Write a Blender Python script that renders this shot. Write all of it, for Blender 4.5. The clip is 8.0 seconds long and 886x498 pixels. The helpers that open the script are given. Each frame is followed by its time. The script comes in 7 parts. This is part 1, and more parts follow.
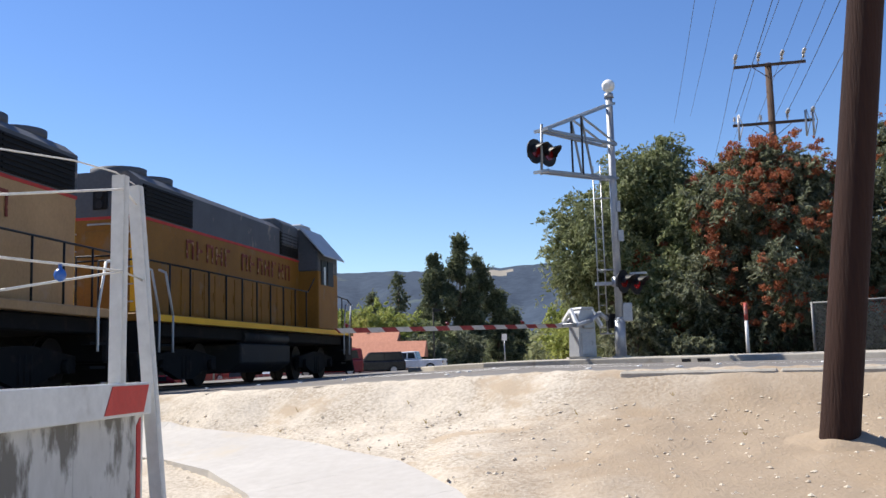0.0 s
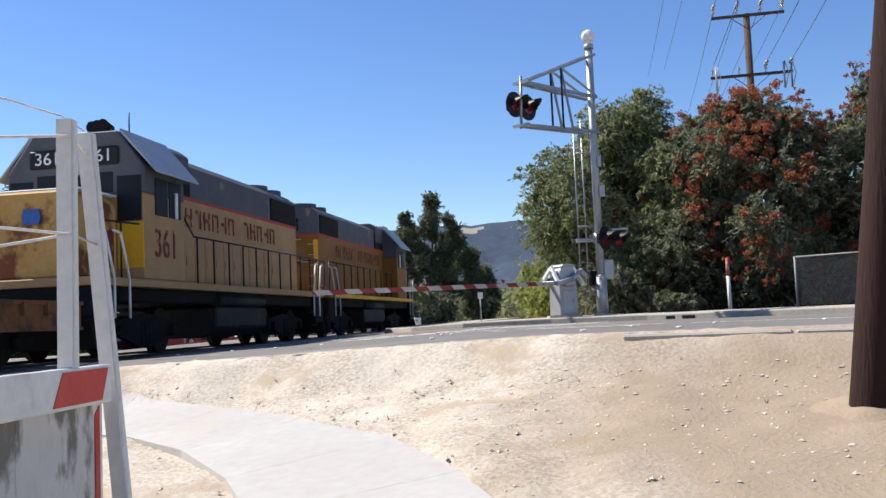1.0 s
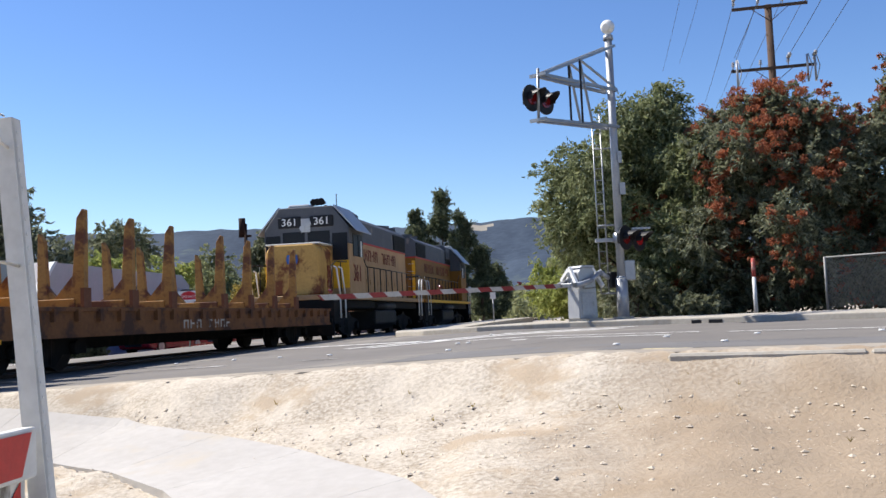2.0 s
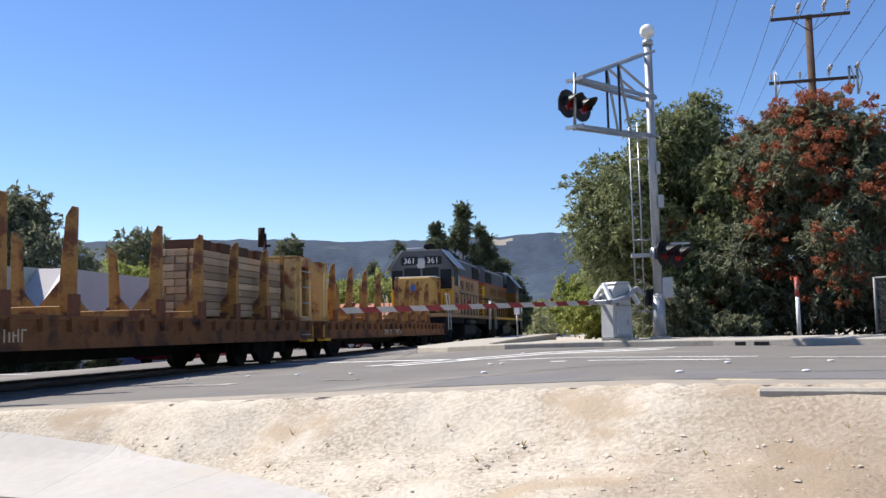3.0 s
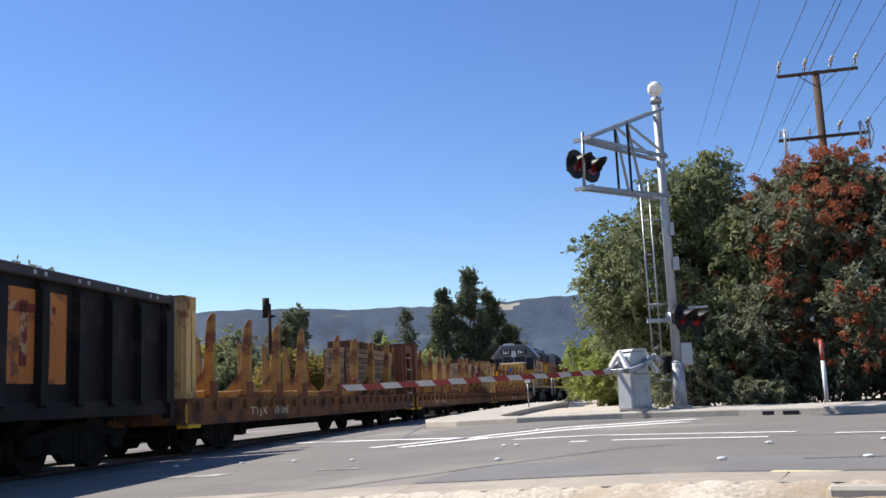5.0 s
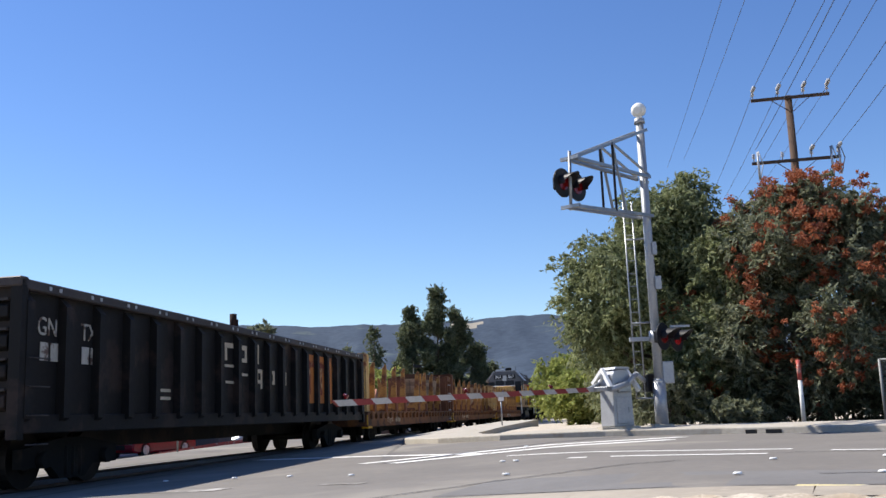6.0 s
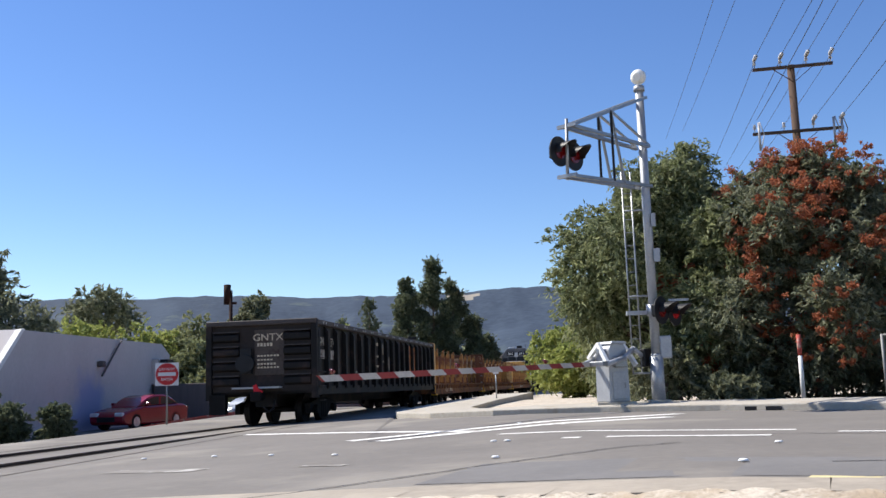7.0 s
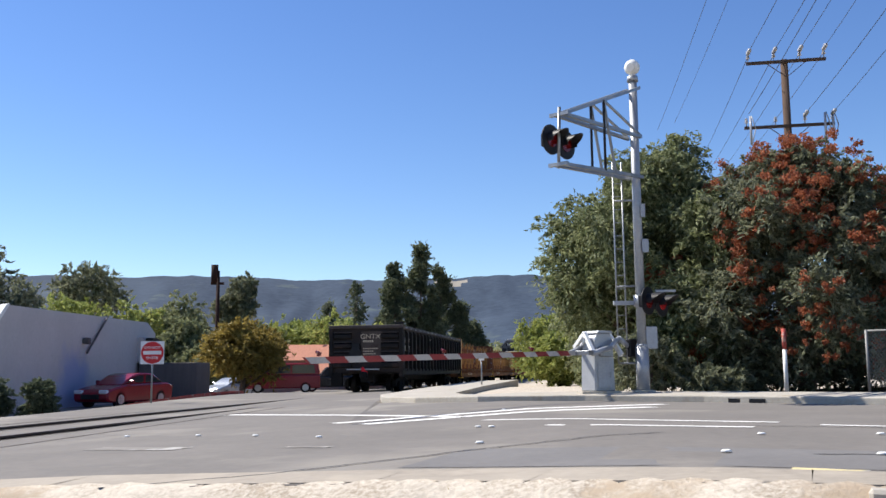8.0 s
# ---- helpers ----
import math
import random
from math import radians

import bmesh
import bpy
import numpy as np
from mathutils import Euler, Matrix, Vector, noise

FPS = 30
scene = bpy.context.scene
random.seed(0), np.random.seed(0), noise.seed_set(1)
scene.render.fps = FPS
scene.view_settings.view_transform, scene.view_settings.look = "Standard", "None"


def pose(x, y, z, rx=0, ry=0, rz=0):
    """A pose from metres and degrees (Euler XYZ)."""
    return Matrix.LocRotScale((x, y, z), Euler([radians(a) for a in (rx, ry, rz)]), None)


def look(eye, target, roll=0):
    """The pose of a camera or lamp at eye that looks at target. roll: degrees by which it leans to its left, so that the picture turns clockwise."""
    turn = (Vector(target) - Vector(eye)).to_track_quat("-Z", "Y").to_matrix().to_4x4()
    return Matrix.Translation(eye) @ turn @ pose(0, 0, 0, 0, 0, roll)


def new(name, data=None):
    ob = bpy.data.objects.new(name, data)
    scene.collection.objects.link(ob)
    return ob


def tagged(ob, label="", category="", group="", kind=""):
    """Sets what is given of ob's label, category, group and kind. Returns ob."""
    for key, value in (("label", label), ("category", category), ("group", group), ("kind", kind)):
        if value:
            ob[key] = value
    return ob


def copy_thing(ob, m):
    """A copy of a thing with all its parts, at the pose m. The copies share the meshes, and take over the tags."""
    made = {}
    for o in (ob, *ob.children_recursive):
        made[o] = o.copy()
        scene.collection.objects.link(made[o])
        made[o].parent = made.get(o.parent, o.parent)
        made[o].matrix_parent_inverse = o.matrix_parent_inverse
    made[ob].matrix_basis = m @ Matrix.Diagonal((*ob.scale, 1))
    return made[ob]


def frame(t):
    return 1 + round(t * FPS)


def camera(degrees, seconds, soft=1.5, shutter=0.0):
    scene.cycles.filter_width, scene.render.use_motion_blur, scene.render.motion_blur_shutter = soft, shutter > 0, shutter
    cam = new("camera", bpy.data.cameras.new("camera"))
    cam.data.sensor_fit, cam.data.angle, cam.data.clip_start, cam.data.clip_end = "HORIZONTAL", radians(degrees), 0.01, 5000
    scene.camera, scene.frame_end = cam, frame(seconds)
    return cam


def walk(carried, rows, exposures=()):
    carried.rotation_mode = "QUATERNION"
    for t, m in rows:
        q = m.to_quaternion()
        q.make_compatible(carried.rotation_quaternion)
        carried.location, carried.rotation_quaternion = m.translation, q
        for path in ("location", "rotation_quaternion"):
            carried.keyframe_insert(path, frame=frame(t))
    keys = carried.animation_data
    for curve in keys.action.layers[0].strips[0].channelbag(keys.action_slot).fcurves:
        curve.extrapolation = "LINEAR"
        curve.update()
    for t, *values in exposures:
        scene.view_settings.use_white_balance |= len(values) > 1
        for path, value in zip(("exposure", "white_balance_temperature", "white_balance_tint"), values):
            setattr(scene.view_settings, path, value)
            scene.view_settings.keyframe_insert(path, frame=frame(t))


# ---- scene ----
cam = camera(50.0, 8.0)
PATH = [
    (0, (0.678, 0.587, 0.130), (0.6102, 2.5713, 0.3682), -1.54),
    (0.5, (0.561, 0.913, 0.176), (0.5252, 2.9010, 0.3903), -1.53),
    (1, (0.486, 1.286, 0.204), (0.4767, 3.2803, 0.3529), -2.43),
    (1.2, (0.434, 1.352, 0.257), (0.4269, 3.3473, 0.3889), -2.71),
    (2.3, (0.365, 2.732, 0.379), (0.3253, 4.7258, 0.5312), -2.18),
    (2.5, (0.246, 2.938, 0.385), (0.2016, 4.9312, 0.5439), -1.92),
    (3, (0.168, 3.467, 0.430), (0.0999, 5.4585, 0.6033), -1.34),
    (3.5, (0.162, 3.993, 0.504), (0.0726, 5.9840, 0.6709), -1.65),
    (4, (0.139, 4.341, 0.576), (0.0379, 6.3330, 0.7265), -1.80),
    (4.5, (0.122, 4.245, 0.554), (0.0250, 6.2274, 0.8008), -2.06),
    (4.7, (0.193, 4.303, 0.590), (0.0921, 6.2816, 0.8670), -2.48),
    (5.8, (-0.252, 4.516, 0.569), (-0.2479, 6.4840, 0.9276), -2.07),
    (6, (-0.323, 4.376, 0.564), (-0.3223, 6.3462, 0.9100), -2.16),
    (6.5, (-0.299, 4.678, 0.557), (-0.3059, 6.6532, 0.8687), -2.23),
    (7, (-0.228, 4.983, 0.639), (-0.2228, 6.9625, 0.9260), -1.91),
    (7.5, (-0.224, 5.005, 0.650), (-0.2074, 6.9860, 0.9275), -1.23),
    (8, (-0.234, 4.998, 0.629), (-0.2058, 6.9817, 0.8862), -0.52),
]
walk(cam, [(t, look(eye, target, roll)) for t, eye, target, roll in PATH])


# ---- world, sun, exposure ----
SUN_DIR = Vector((-0.78, 0.36, 0.98)).normalized()
SUN_EL = math.asin(SUN_DIR.z)
SUN_AZ = math.atan2(SUN_DIR.x, SUN_DIR.y)
world = bpy.data.worlds.new("world")
scene.world = world
world.use_nodes = True
wn = world.node_tree.nodes
sky = wn.new("ShaderNodeTexSky")
sky.sky_type, sky.sun_disc = "NISHITA", False
sky.sun_elevation, sky.sun_rotation = SUN_EL, SUN_AZ
sky.air_density, sky.dust_density, sky.ozone_density = 1.0, 0.05, 4.0
vivid = wn.new("ShaderNodeHueSaturation")
vivid.inputs["Saturation"].default_value = 1.16
vivid.inputs["Hue"].default_value = 0.511
world.node_tree.links.new(sky.outputs[0], vivid.inputs["Color"])
world.node_tree.links.new(vivid.outputs[0], wn["Background"].inputs[0])
wn["Background"].inputs[1].default_value = 0.100
sun = new("sun", bpy.data.lights.new("sun", "SUN"))
sun.data.energy, sun.data.angle, sun.data.color = 5.0, radians(0.53), (1.0, 0.95, 0.87)
sun.matrix_world = look(SUN_DIR * 60, (0, 0, 0))
scene.view_settings.exposure = 0.62


# ---- materials ----
def material(name, base, dark=None, scale=6.0, rough=0.8, metal=0.0, bump=0.15, spread=0.5, rust=None,
             rust_amount=0.5, rust_scale=2.0, per_piece=0.0, glow=None, stretch=(1, 1, 1)):
    """Procedural surface: broad and fine variation, relief, and a second colour of stain or rust."""
    m = bpy.data.materials.new(name)
    m.use_nodes = True
    t, n = m.node_tree, m.node_tree.nodes
    bsdf = n["Principled BSDF"]
    dark = dark or tuple(c * 0.7 for c in base)
    co = n.new("ShaderNodeTexCoord")
    mp = n.new("ShaderNodeMapping")
    mp.inputs["Scale"].default_value = stretch
    t.links.new(co.outputs["Object"], mp.inputs[0])

    def noise_tex(sc, detail=6.0):
        z = n.new("ShaderNodeTexNoise")
        z.inputs["Scale"].default_value, z.inputs["Detail"].default_value = sc, detail
        z.inputs["Roughness"].default_value = 0.62
        t.links.new(mp.outputs[0], z.inputs["Vector"])
        return z

    def ramp(src, lo, hi):
        r = n.new("ShaderNodeMapRange")
        r.inputs["From Min"].default_value, r.inputs["From Max"].default_value = lo, hi
        t.links.new(src, r.inputs["Value"])
        return r.outputs[0]

    def mix(fac, a, b):
        x = n.new("ShaderNodeMix")
        x.data_type = "RGBA"
        t.links.new(fac, x.inputs[0])
        for sock, v in ((x.inputs[6], a), (x.inputs[7], b)):
            if isinstance(v, tuple):
                sock.default_value = (*v, 1)
            else:
                t.links.new(v, sock)
        return x.outputs[2]

    fine, broad = noise_tex(scale * 5), noise_tex(scale * 0.35, 3.0)
    col = mix(ramp(fine.outputs["Fac"], 0.5 - spread / 2, 0.5 + spread / 2), dark, base)
    lighter = tuple(min(1.0, c * 1.12) for c in base)
    col = mix(ramp(broad.outputs["Fac"], 0.38, 0.75), col, mix(ramp(fine.outputs["Fac"], 0.35, 0.65), base, lighter))
    if rust:
        rn = noise_tex(rust_scale, 8.0)
        col = mix(ramp(rn.outputs["Fac"], 0.72 - rust_amount * 0.4, 0.80 - rust_amount * 0.4), col, rust)
    if per_piece:
        inf = n.new("ShaderNodeObjectInfo")
        hsv = n.new("ShaderNodeHueSaturation")
        t.links.new(ramp_val(n, t, inf.outputs["Random"], 1 - per_piece, 1 + per_piece), hsv.inputs["Value"])
        t.links.new(col, hsv.inputs["Color"])
        col = hsv.outputs[0]
    t.links.new(col, bsdf.inputs["Base Color"])
    t.links.new(ramp_val(n, t, fine.outputs["Fac"], max(0.03, rough - 0.12), min(1, rough + 0.12)), bsdf.inputs["Roughness"])
    bsdf.inputs["Metallic"].default_value = metal
    bsdf.inputs["Specular IOR Level"].default_value = 0.5 if rough < 0.45 else 0.22
    if bump:
        bp = n.new("ShaderNodeBump")
        bp.inputs["Strength"].default_value, bp.inputs["Distance"].default_value = bump, 0.02
        t.links.new(fine.outputs["Fac"], bp.inputs["Height"])
        t.links.new(bp.outputs[0], bsdf.inputs["Normal"])
    if glow:
        bsdf.inputs["Emission Color"].default_value = (*glow[:3], 1)
        bsdf.inputs["Emission Strength"].default_value = glow[3]
    return m


def ramp_val(n, t, src, lo, hi):
    r = n.new("ShaderNodeMapRange")
    r.inputs["To Min"].default_value, r.inputs["To Max"].default_value = lo, hi
    t.links.new(src, r.inputs["Value"])
    return r.outputs[0]


def leaf_material(name, base, tip, vary=0.35):
    m = bpy.data.materials.new(name)
    m.use_nodes = True
    t, n = m.node_tree, m.node_tree.nodes
    bsdf = n["Principled BSDF"]
    geo = n.new("ShaderNodeNewGeometry")
    cr = n.new("ShaderNodeMix")
    cr.data_type = "RGBA"
    cr.inputs[6].default_value, cr.inputs[7].default_value = (*base, 1), (*tip, 1)
    t.links.new(geo.outputs["Random Per Island"], cr.inputs[0])
    t.links.new(cr.outputs[2], bsdf.inputs["Base Color"])
    bsdf.inputs["Roughness"].default_value = 0.6
    bsdf.inputs["Specular IOR Level"].default_value = 0.25
    tr = n.new("ShaderNodeBsdfTranslucent")
    t.links.new(cr.outputs[2], tr.inputs[0])
    mx = n.new("ShaderNodeMixShader")
    mx.inputs[0].default_value = 0.42
    t.links.new(bsdf.outputs[0], mx.inputs[1])
    t.links.new(tr.outputs[0], mx.inputs[2])
    t.links.new(mx.outputs[0], n["Material Output"].inputs[0])
    return m


DIRT = material("dry_dirt", (0.56, 0.495, 0.405), (0.31, 0.255, 0.19), 5.5, 0.95, bump=0.6, spread=0.26, rust=(0.42, 0.335, 0.24), rust_amount=0.42, rust_scale=1.1)


def colour_patch(m, centre, radius, colour):
    """Mixes a ragged patch of another colour into a material, such as darker damp soil."""
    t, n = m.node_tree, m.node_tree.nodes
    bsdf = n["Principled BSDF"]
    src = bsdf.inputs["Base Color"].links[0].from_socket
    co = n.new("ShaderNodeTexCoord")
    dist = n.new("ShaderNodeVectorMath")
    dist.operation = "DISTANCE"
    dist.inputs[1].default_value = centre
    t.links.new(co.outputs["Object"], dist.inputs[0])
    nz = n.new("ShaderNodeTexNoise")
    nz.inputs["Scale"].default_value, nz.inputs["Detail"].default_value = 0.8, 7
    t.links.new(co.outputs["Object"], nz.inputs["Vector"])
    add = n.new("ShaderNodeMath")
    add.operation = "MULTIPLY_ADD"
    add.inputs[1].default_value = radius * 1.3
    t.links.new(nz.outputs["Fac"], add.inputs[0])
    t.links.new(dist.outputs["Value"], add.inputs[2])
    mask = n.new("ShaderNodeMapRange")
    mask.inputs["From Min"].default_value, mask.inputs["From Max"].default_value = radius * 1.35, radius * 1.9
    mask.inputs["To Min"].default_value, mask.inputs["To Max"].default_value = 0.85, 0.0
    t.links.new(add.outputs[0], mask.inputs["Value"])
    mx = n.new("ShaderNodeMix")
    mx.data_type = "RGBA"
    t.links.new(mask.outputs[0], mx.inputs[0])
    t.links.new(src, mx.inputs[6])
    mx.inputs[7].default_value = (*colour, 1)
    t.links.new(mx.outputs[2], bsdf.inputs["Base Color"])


colour_patch(DIRT, (3.4, 7.6, -0.6), 2.6, (0.30, 0.225, 0.15))
ASPHALT = material("asphalt", (0.188, 0.171, 0.152), (0.142, 0.130, 0.117), 1.5, 0.9, bump=0.35, rust=(0.25, 0.228, 0.196), rust_amount=0.5, rust_scale=0.14, stretch=(1, 1, 1))
PATCH = material("asphalt_patch", (0.178, 0.169, 0.161), (0.142, 0.135, 0.129), 2.0, 0.88, bump=0.3)
FLANGE = material("dusty_flangeway", (0.085, 0.072, 0.06), (0.05, 0.042, 0.036), 3.0, 0.85, rust=(0.13, 0.11, 0.09), rust_amount=0.4)
CRACK = material("tar_crack", (0.03, 0.03, 0.03), rough=0.7)
CONCRETE = material("concrete", (0.43, 0.395, 0.34), (0.34, 0.305, 0.25), 2.5, 0.9, bump=0.3, rust=(0.34, 0.29, 0.22), rust_amount=0.35, rust_scale=1.2)
PATH_CONCRETE = material("path_concrete", (0.47, 0.445, 0.41), (0.41, 0.38, 0.345), 2.0, 0.9, bump=0.2, rust=(0.47, 0.42, 0.35), rust_amount=0.35, rust_scale=0.8)
WHITE_LINE = material("road_paint", (0.78, 0.76, 0.72), (0.64, 0.62, 0.58), 3.0, 0.8, rust=(0.34, 0.32, 0.29), rust_amount=0.26, rust_scale=3.0)
FAINT_LINE = material("worn_road_paint", (0.42, 0.40, 0.37), (0.32, 0.30, 0.27), 3.0, 0.85, rust=(0.222, 0.202, 0.180), rust_amount=0.75, rust_scale=2.2)
YELLOW_LINE = material("yellow_paint", (0.62, 0.52, 0.28), rough=0.8, rust=(0.28, 0.27, 0.25), rust_amount=0.6, rust_scale=6.0)
RED_CURB = material("red_paint", (0.50, 0.10, 0.08), rough=0.8, rust=(0.45, 0.36, 0.30), rust_amount=0.45, rust_scale=3.0)
BALLAST = material("ballast", (0.34, 0.31, 0.28), (0.16, 0.14, 0.13), 4.0, 0.95, bump=1.0)
# litter brown taken almost to black, with the tree shade in the colour
SHADED_LITTER = material("leaf_litter", (0.085, 0.062, 0.042), (0.04, 0.03, 0.02), 5.0, 0.95, bump=0.8, rust=(0.13, 0.10, 0.065), rust_amount=0.4, rust_scale=2.0)
STONE = material("stone", (0.60, 0.52, 0.41), (0.48, 0.40, 0.31), 8.0, 0.95, bump=0.4)
GUTTER = material("dusty_gutter", (0.36, 0.315, 0.255), (0.27, 0.235, 0.19), 2.0, 0.95, bump=0.3, rust=(0.38, 0.33, 0.265), rust_amount=0.4, rust_scale=0.8)
RAIL_STEEL = material("rail_steel", (0.10, 0.075, 0.06), (0.06, 0.045, 0.04), 6.0, 0.55, 0.6)
TIE = material("timber_tie", (0.13, 0.10, 0.08), (0.07, 0.055, 0.045), 6.0, 0.9, stretch=(1, 0.2, 1), per_piece=0.2)
GALV = material("galvanised_steel", (0.31, 0.32, 0.33), (0.22, 0.23, 0.24), 5.0, 0.42, 0.65, bump=0.05, rust=(0.40, 0.39, 0.37), rust_amount=0.35)
ALU_PAINT = material("aluminium_paint", (0.38, 0.39, 0.41), (0.29, 0.30, 0.32), 5.0, 0.45, 0.35, bump=0.05, rust=(0.38, 0.36, 0.34), rust_amount=0.3)
BLACK = material("black_paint", (0.018, 0.018, 0.02), (0.010, 0.010, 0.011), 6.0, 0.5, bump=0.05)
RED_LENS = material("red_lens", (0.07, 0.005, 0.006), (0.04, 0.003, 0.004), 8.0, 0.2, bump=0.0, glow=(1.0, 0.03, 0.03, 0.015))
RED_LIT = material("lit_red_lens", (0.22, 0.010, 0.012), rough=0.2, bump=0.0, glow=(1.0, 0.03, 0.05, 0.03))
WHITE_PAINT = material("white_paint", (0.78, 0.77, 0.74), (0.66, 0.65, 0.61), 4.0, 0.6, bump=0.1)
ARM_WHITE = material("arm_white", (0.52, 0.47, 0.42), (0.38, 0.34, 0.30), 6.0, 0.5)
ARM_RED = material("arm_red", (0.30, 0.045, 0.04), (0.20, 0.03, 0.028), 6.0, 0.5)
CREOSOTE = material("creosoted_wood", (0.036, 0.017, 0.012), (0.017, 0.008, 0.007), 3.0, 0.9, bump=0.8, stretch=(3, 3, 0.25))
POLE_WOOD = material("weathered_pole", (0.105, 0.068, 0.05), (0.06, 0.04, 0.03), 3.0, 0.9, bump=0.5, stretch=(3, 3, 0.3))
WIRE_M = material("wire_black", (0.09, 0.10, 0.12), rough=0.6, bump=0)
PORCELAIN = material("porcelain", (0.42, 0.42, 0.44), rough=0.25, bump=0)

# rolling stock
ARMOUR_YELLOW = material("armour_yellow", (0.25, 0.115, 0.018), (0.18, 0.08, 0.012), 3.0, 0.6, bump=0.08, rust=(0.22, 0.13, 0.06), rust_amount=0.32, rust_scale=1.6)
FADED_YELLOW = material("faded_yellow", (0.43, 0.265, 0.125), (0.33, 0.195, 0.09), 3.0, 0.65, bump=0.08, rust=(0.40, 0.26, 0.15), rust_amount=0.32, rust_scale=1.4)
RUSTY_NOSE = material("rusty_nose_yellow", (0.60, 0.36, 0.11), (0.46, 0.26, 0.07), 2.5, 0.65, bump=0.1, rust=(0.20, 0.07, 0.03), rust_amount=0.52, rust_scale=1.1)
BRIGHT_YELLOW = material("bright_yellow", (0.80, 0.45, 0.03), (0.70, 0.37, 0.02), 3.0, 0.5, bump=0.05)
HARBOR_GREY = material("harbour_grey", (0.10, 0.104, 0.113), (0.07, 0.075, 0.085), 3.0, 0.65, bump=0.08, rust=(0.24, 0.20, 0.17), rust_amount=0.3, rust_scale=1.5)
LIGHT_GREY = material("roof_grey", (0.42, 0.43, 0.44), (0.34, 0.35, 0.36), 4.0, 0.5)
UNDERFRAME = material("underframe_black", (0.007, 0.0065, 0.006), (0.004, 0.0035, 0.0035), 4.0, 0.8, bump=0.2, rust=(0.018, 0.013, 0.010), rust_amount=0.4)
TANK_GREY = material("fuel_tank_grey", (0.020, 0.0195, 0.020), (0.011, 0.011, 0.011), 3.0, 0.6, rust=(0.04, 0.034, 0.03), rust_amount=0.4)
WHEEL_STEEL = material("wheel_steel", (0.022, 0.018, 0.016), (0.012, 0.010, 0.009), 6.0, 0.6, 0.4)
RED_STRIPE = material("red_stripe", (0.50, 0.05, 0.04), rough=0.6)
LETTER_RED = material("letter_brown_red", (0.20, 0.045, 0.03), rough=0.7, rust=(0.45, 0.28, 0.14), rust_amount=0.45, rust_scale=5.0)
LETTER_WHITE = material("letter_white", (0.82, 0.82, 0.80), rough=0.6)
LETTER_FADED = material("letter_faded", (0.50, 0.46, 0.40), rough=0.7, rust=(0.14, 0.09, 0.07), rust_amount=0.5, rust_scale=5.0)
LETTER_WORN = material("letter_cream", (0.62, 0.52, 0.38), rough=0.7, rust=(0.20, 0.14, 0.10), rust_amount=0.28, rust_scale=6.0)
GRILLE = material("grille_dark", (0.010, 0.0095, 0.0095), (0.006, 0.006, 0.006), 8.0, 0.7, bump=0.2)
GLASS_DARK = material("cab_glass", (0.012, 0.014, 0.017), (0.008, 0.010, 0.012), 4.0, 0.5, bump=0.0)
FLAT_YELLOW = material("stake_yellow", (0.43, 0.225, 0.065), (0.29, 0.14, 0.042), 3.0, 0.7, bump=0.15, rust=(0.15, 0.062, 0.034), rust_amount=0.62, rust_scale=1.8)
FLAT_BROWN = material("sill_brown", (0.22, 0.098, 0.04), (0.12, 0.05, 0.022), 2.0, 0.8, bump=0.2, rust=(0.085, 0.045, 0.03), rust_amount=0.55, rust_scale=1.3)
FLAT_RUST = material("rusty_steel", (0.20, 0.085, 0.045), (0.11, 0.045, 0.028), 2.5, 0.85, bump=0.25, rust=(0.34, 0.17, 0.06), rust_amount=0.3, rust_scale=1.5)
BULK_YELLOW = material("bulkhead_yellow", (0.68, 0.44, 0.18), (0.54, 0.33, 0.12), 2.5, 0.7, bump=0.15, rust=(0.28, 0.10, 0.05), rust_amount=0.50, rust_scale=1.1)
LUMBER = material("timber", (0.42, 0.31, 0.20), (0.26, 0.18, 0.11), 3.0, 0.85, bump=0.2, stretch=(4, 0.3, 4), per_piece=0.38)
# darker copy of the timber, with the rear stack's shade in its colour
LUMBER_SHADED = material("shaded_timber", (0.27, 0.19, 0.125), (0.16, 0.11, 0.07), 3.0, 0.85, bump=0.2, stretch=(4, 0.3, 4), per_piece=0.38)
LUMBER_END = material("timber_wrap_dark", (0.10, 0.055, 0.035), rough=0.9)
DECK_WOOD = material("deck_boards", (0.20, 0.14, 0.09), (0.12, 0.08, 0.05), 4.0, 0.9)
GON_BLACK = material("gondola_black", (0.012, 0.0105, 0.010), (0.007, 0.006, 0.006), 2.0, 0.65, bump=0.15, rust=(0.034, 0.022, 0.018), rust_amount=0.45, rust_scale=1.2)
GON_END = material("gondola_end_brown", (0.034, 0.026, 0.023), (0.020, 0.015, 0.013), 2.5, 0.7, bump=0.15, rust=(0.05, 0.03, 0.025), rust_amount=0.4, rust_scale=2.0)
GON_PLACARD = material("gondola_placard_brown", (0.085, 0.066, 0.056), (0.05, 0.038, 0.032), 3.0, 0.75, rust=(0.05, 0.03, 0.025), rust_amount=0.4, rust_scale=2.5)
GON_RIM = material("gondola_worn_rim", (0.07, 0.058, 0.055), (0.03, 0.025, 0.024), 3.0, 0.6, rust=(0.06, 0.045, 0.04), rust_amount=0.4)
ORANGE = material("logo_orange", (0.52, 0.19, 0.05), (0.42, 0.14, 0.04), 3.0, 0.7, rust=(0.20, 0.08, 0.04), rust_amount=0.45)
FLAG_RED = material("flag_red", (0.75, 0.03, 0.04), rough=0.7)

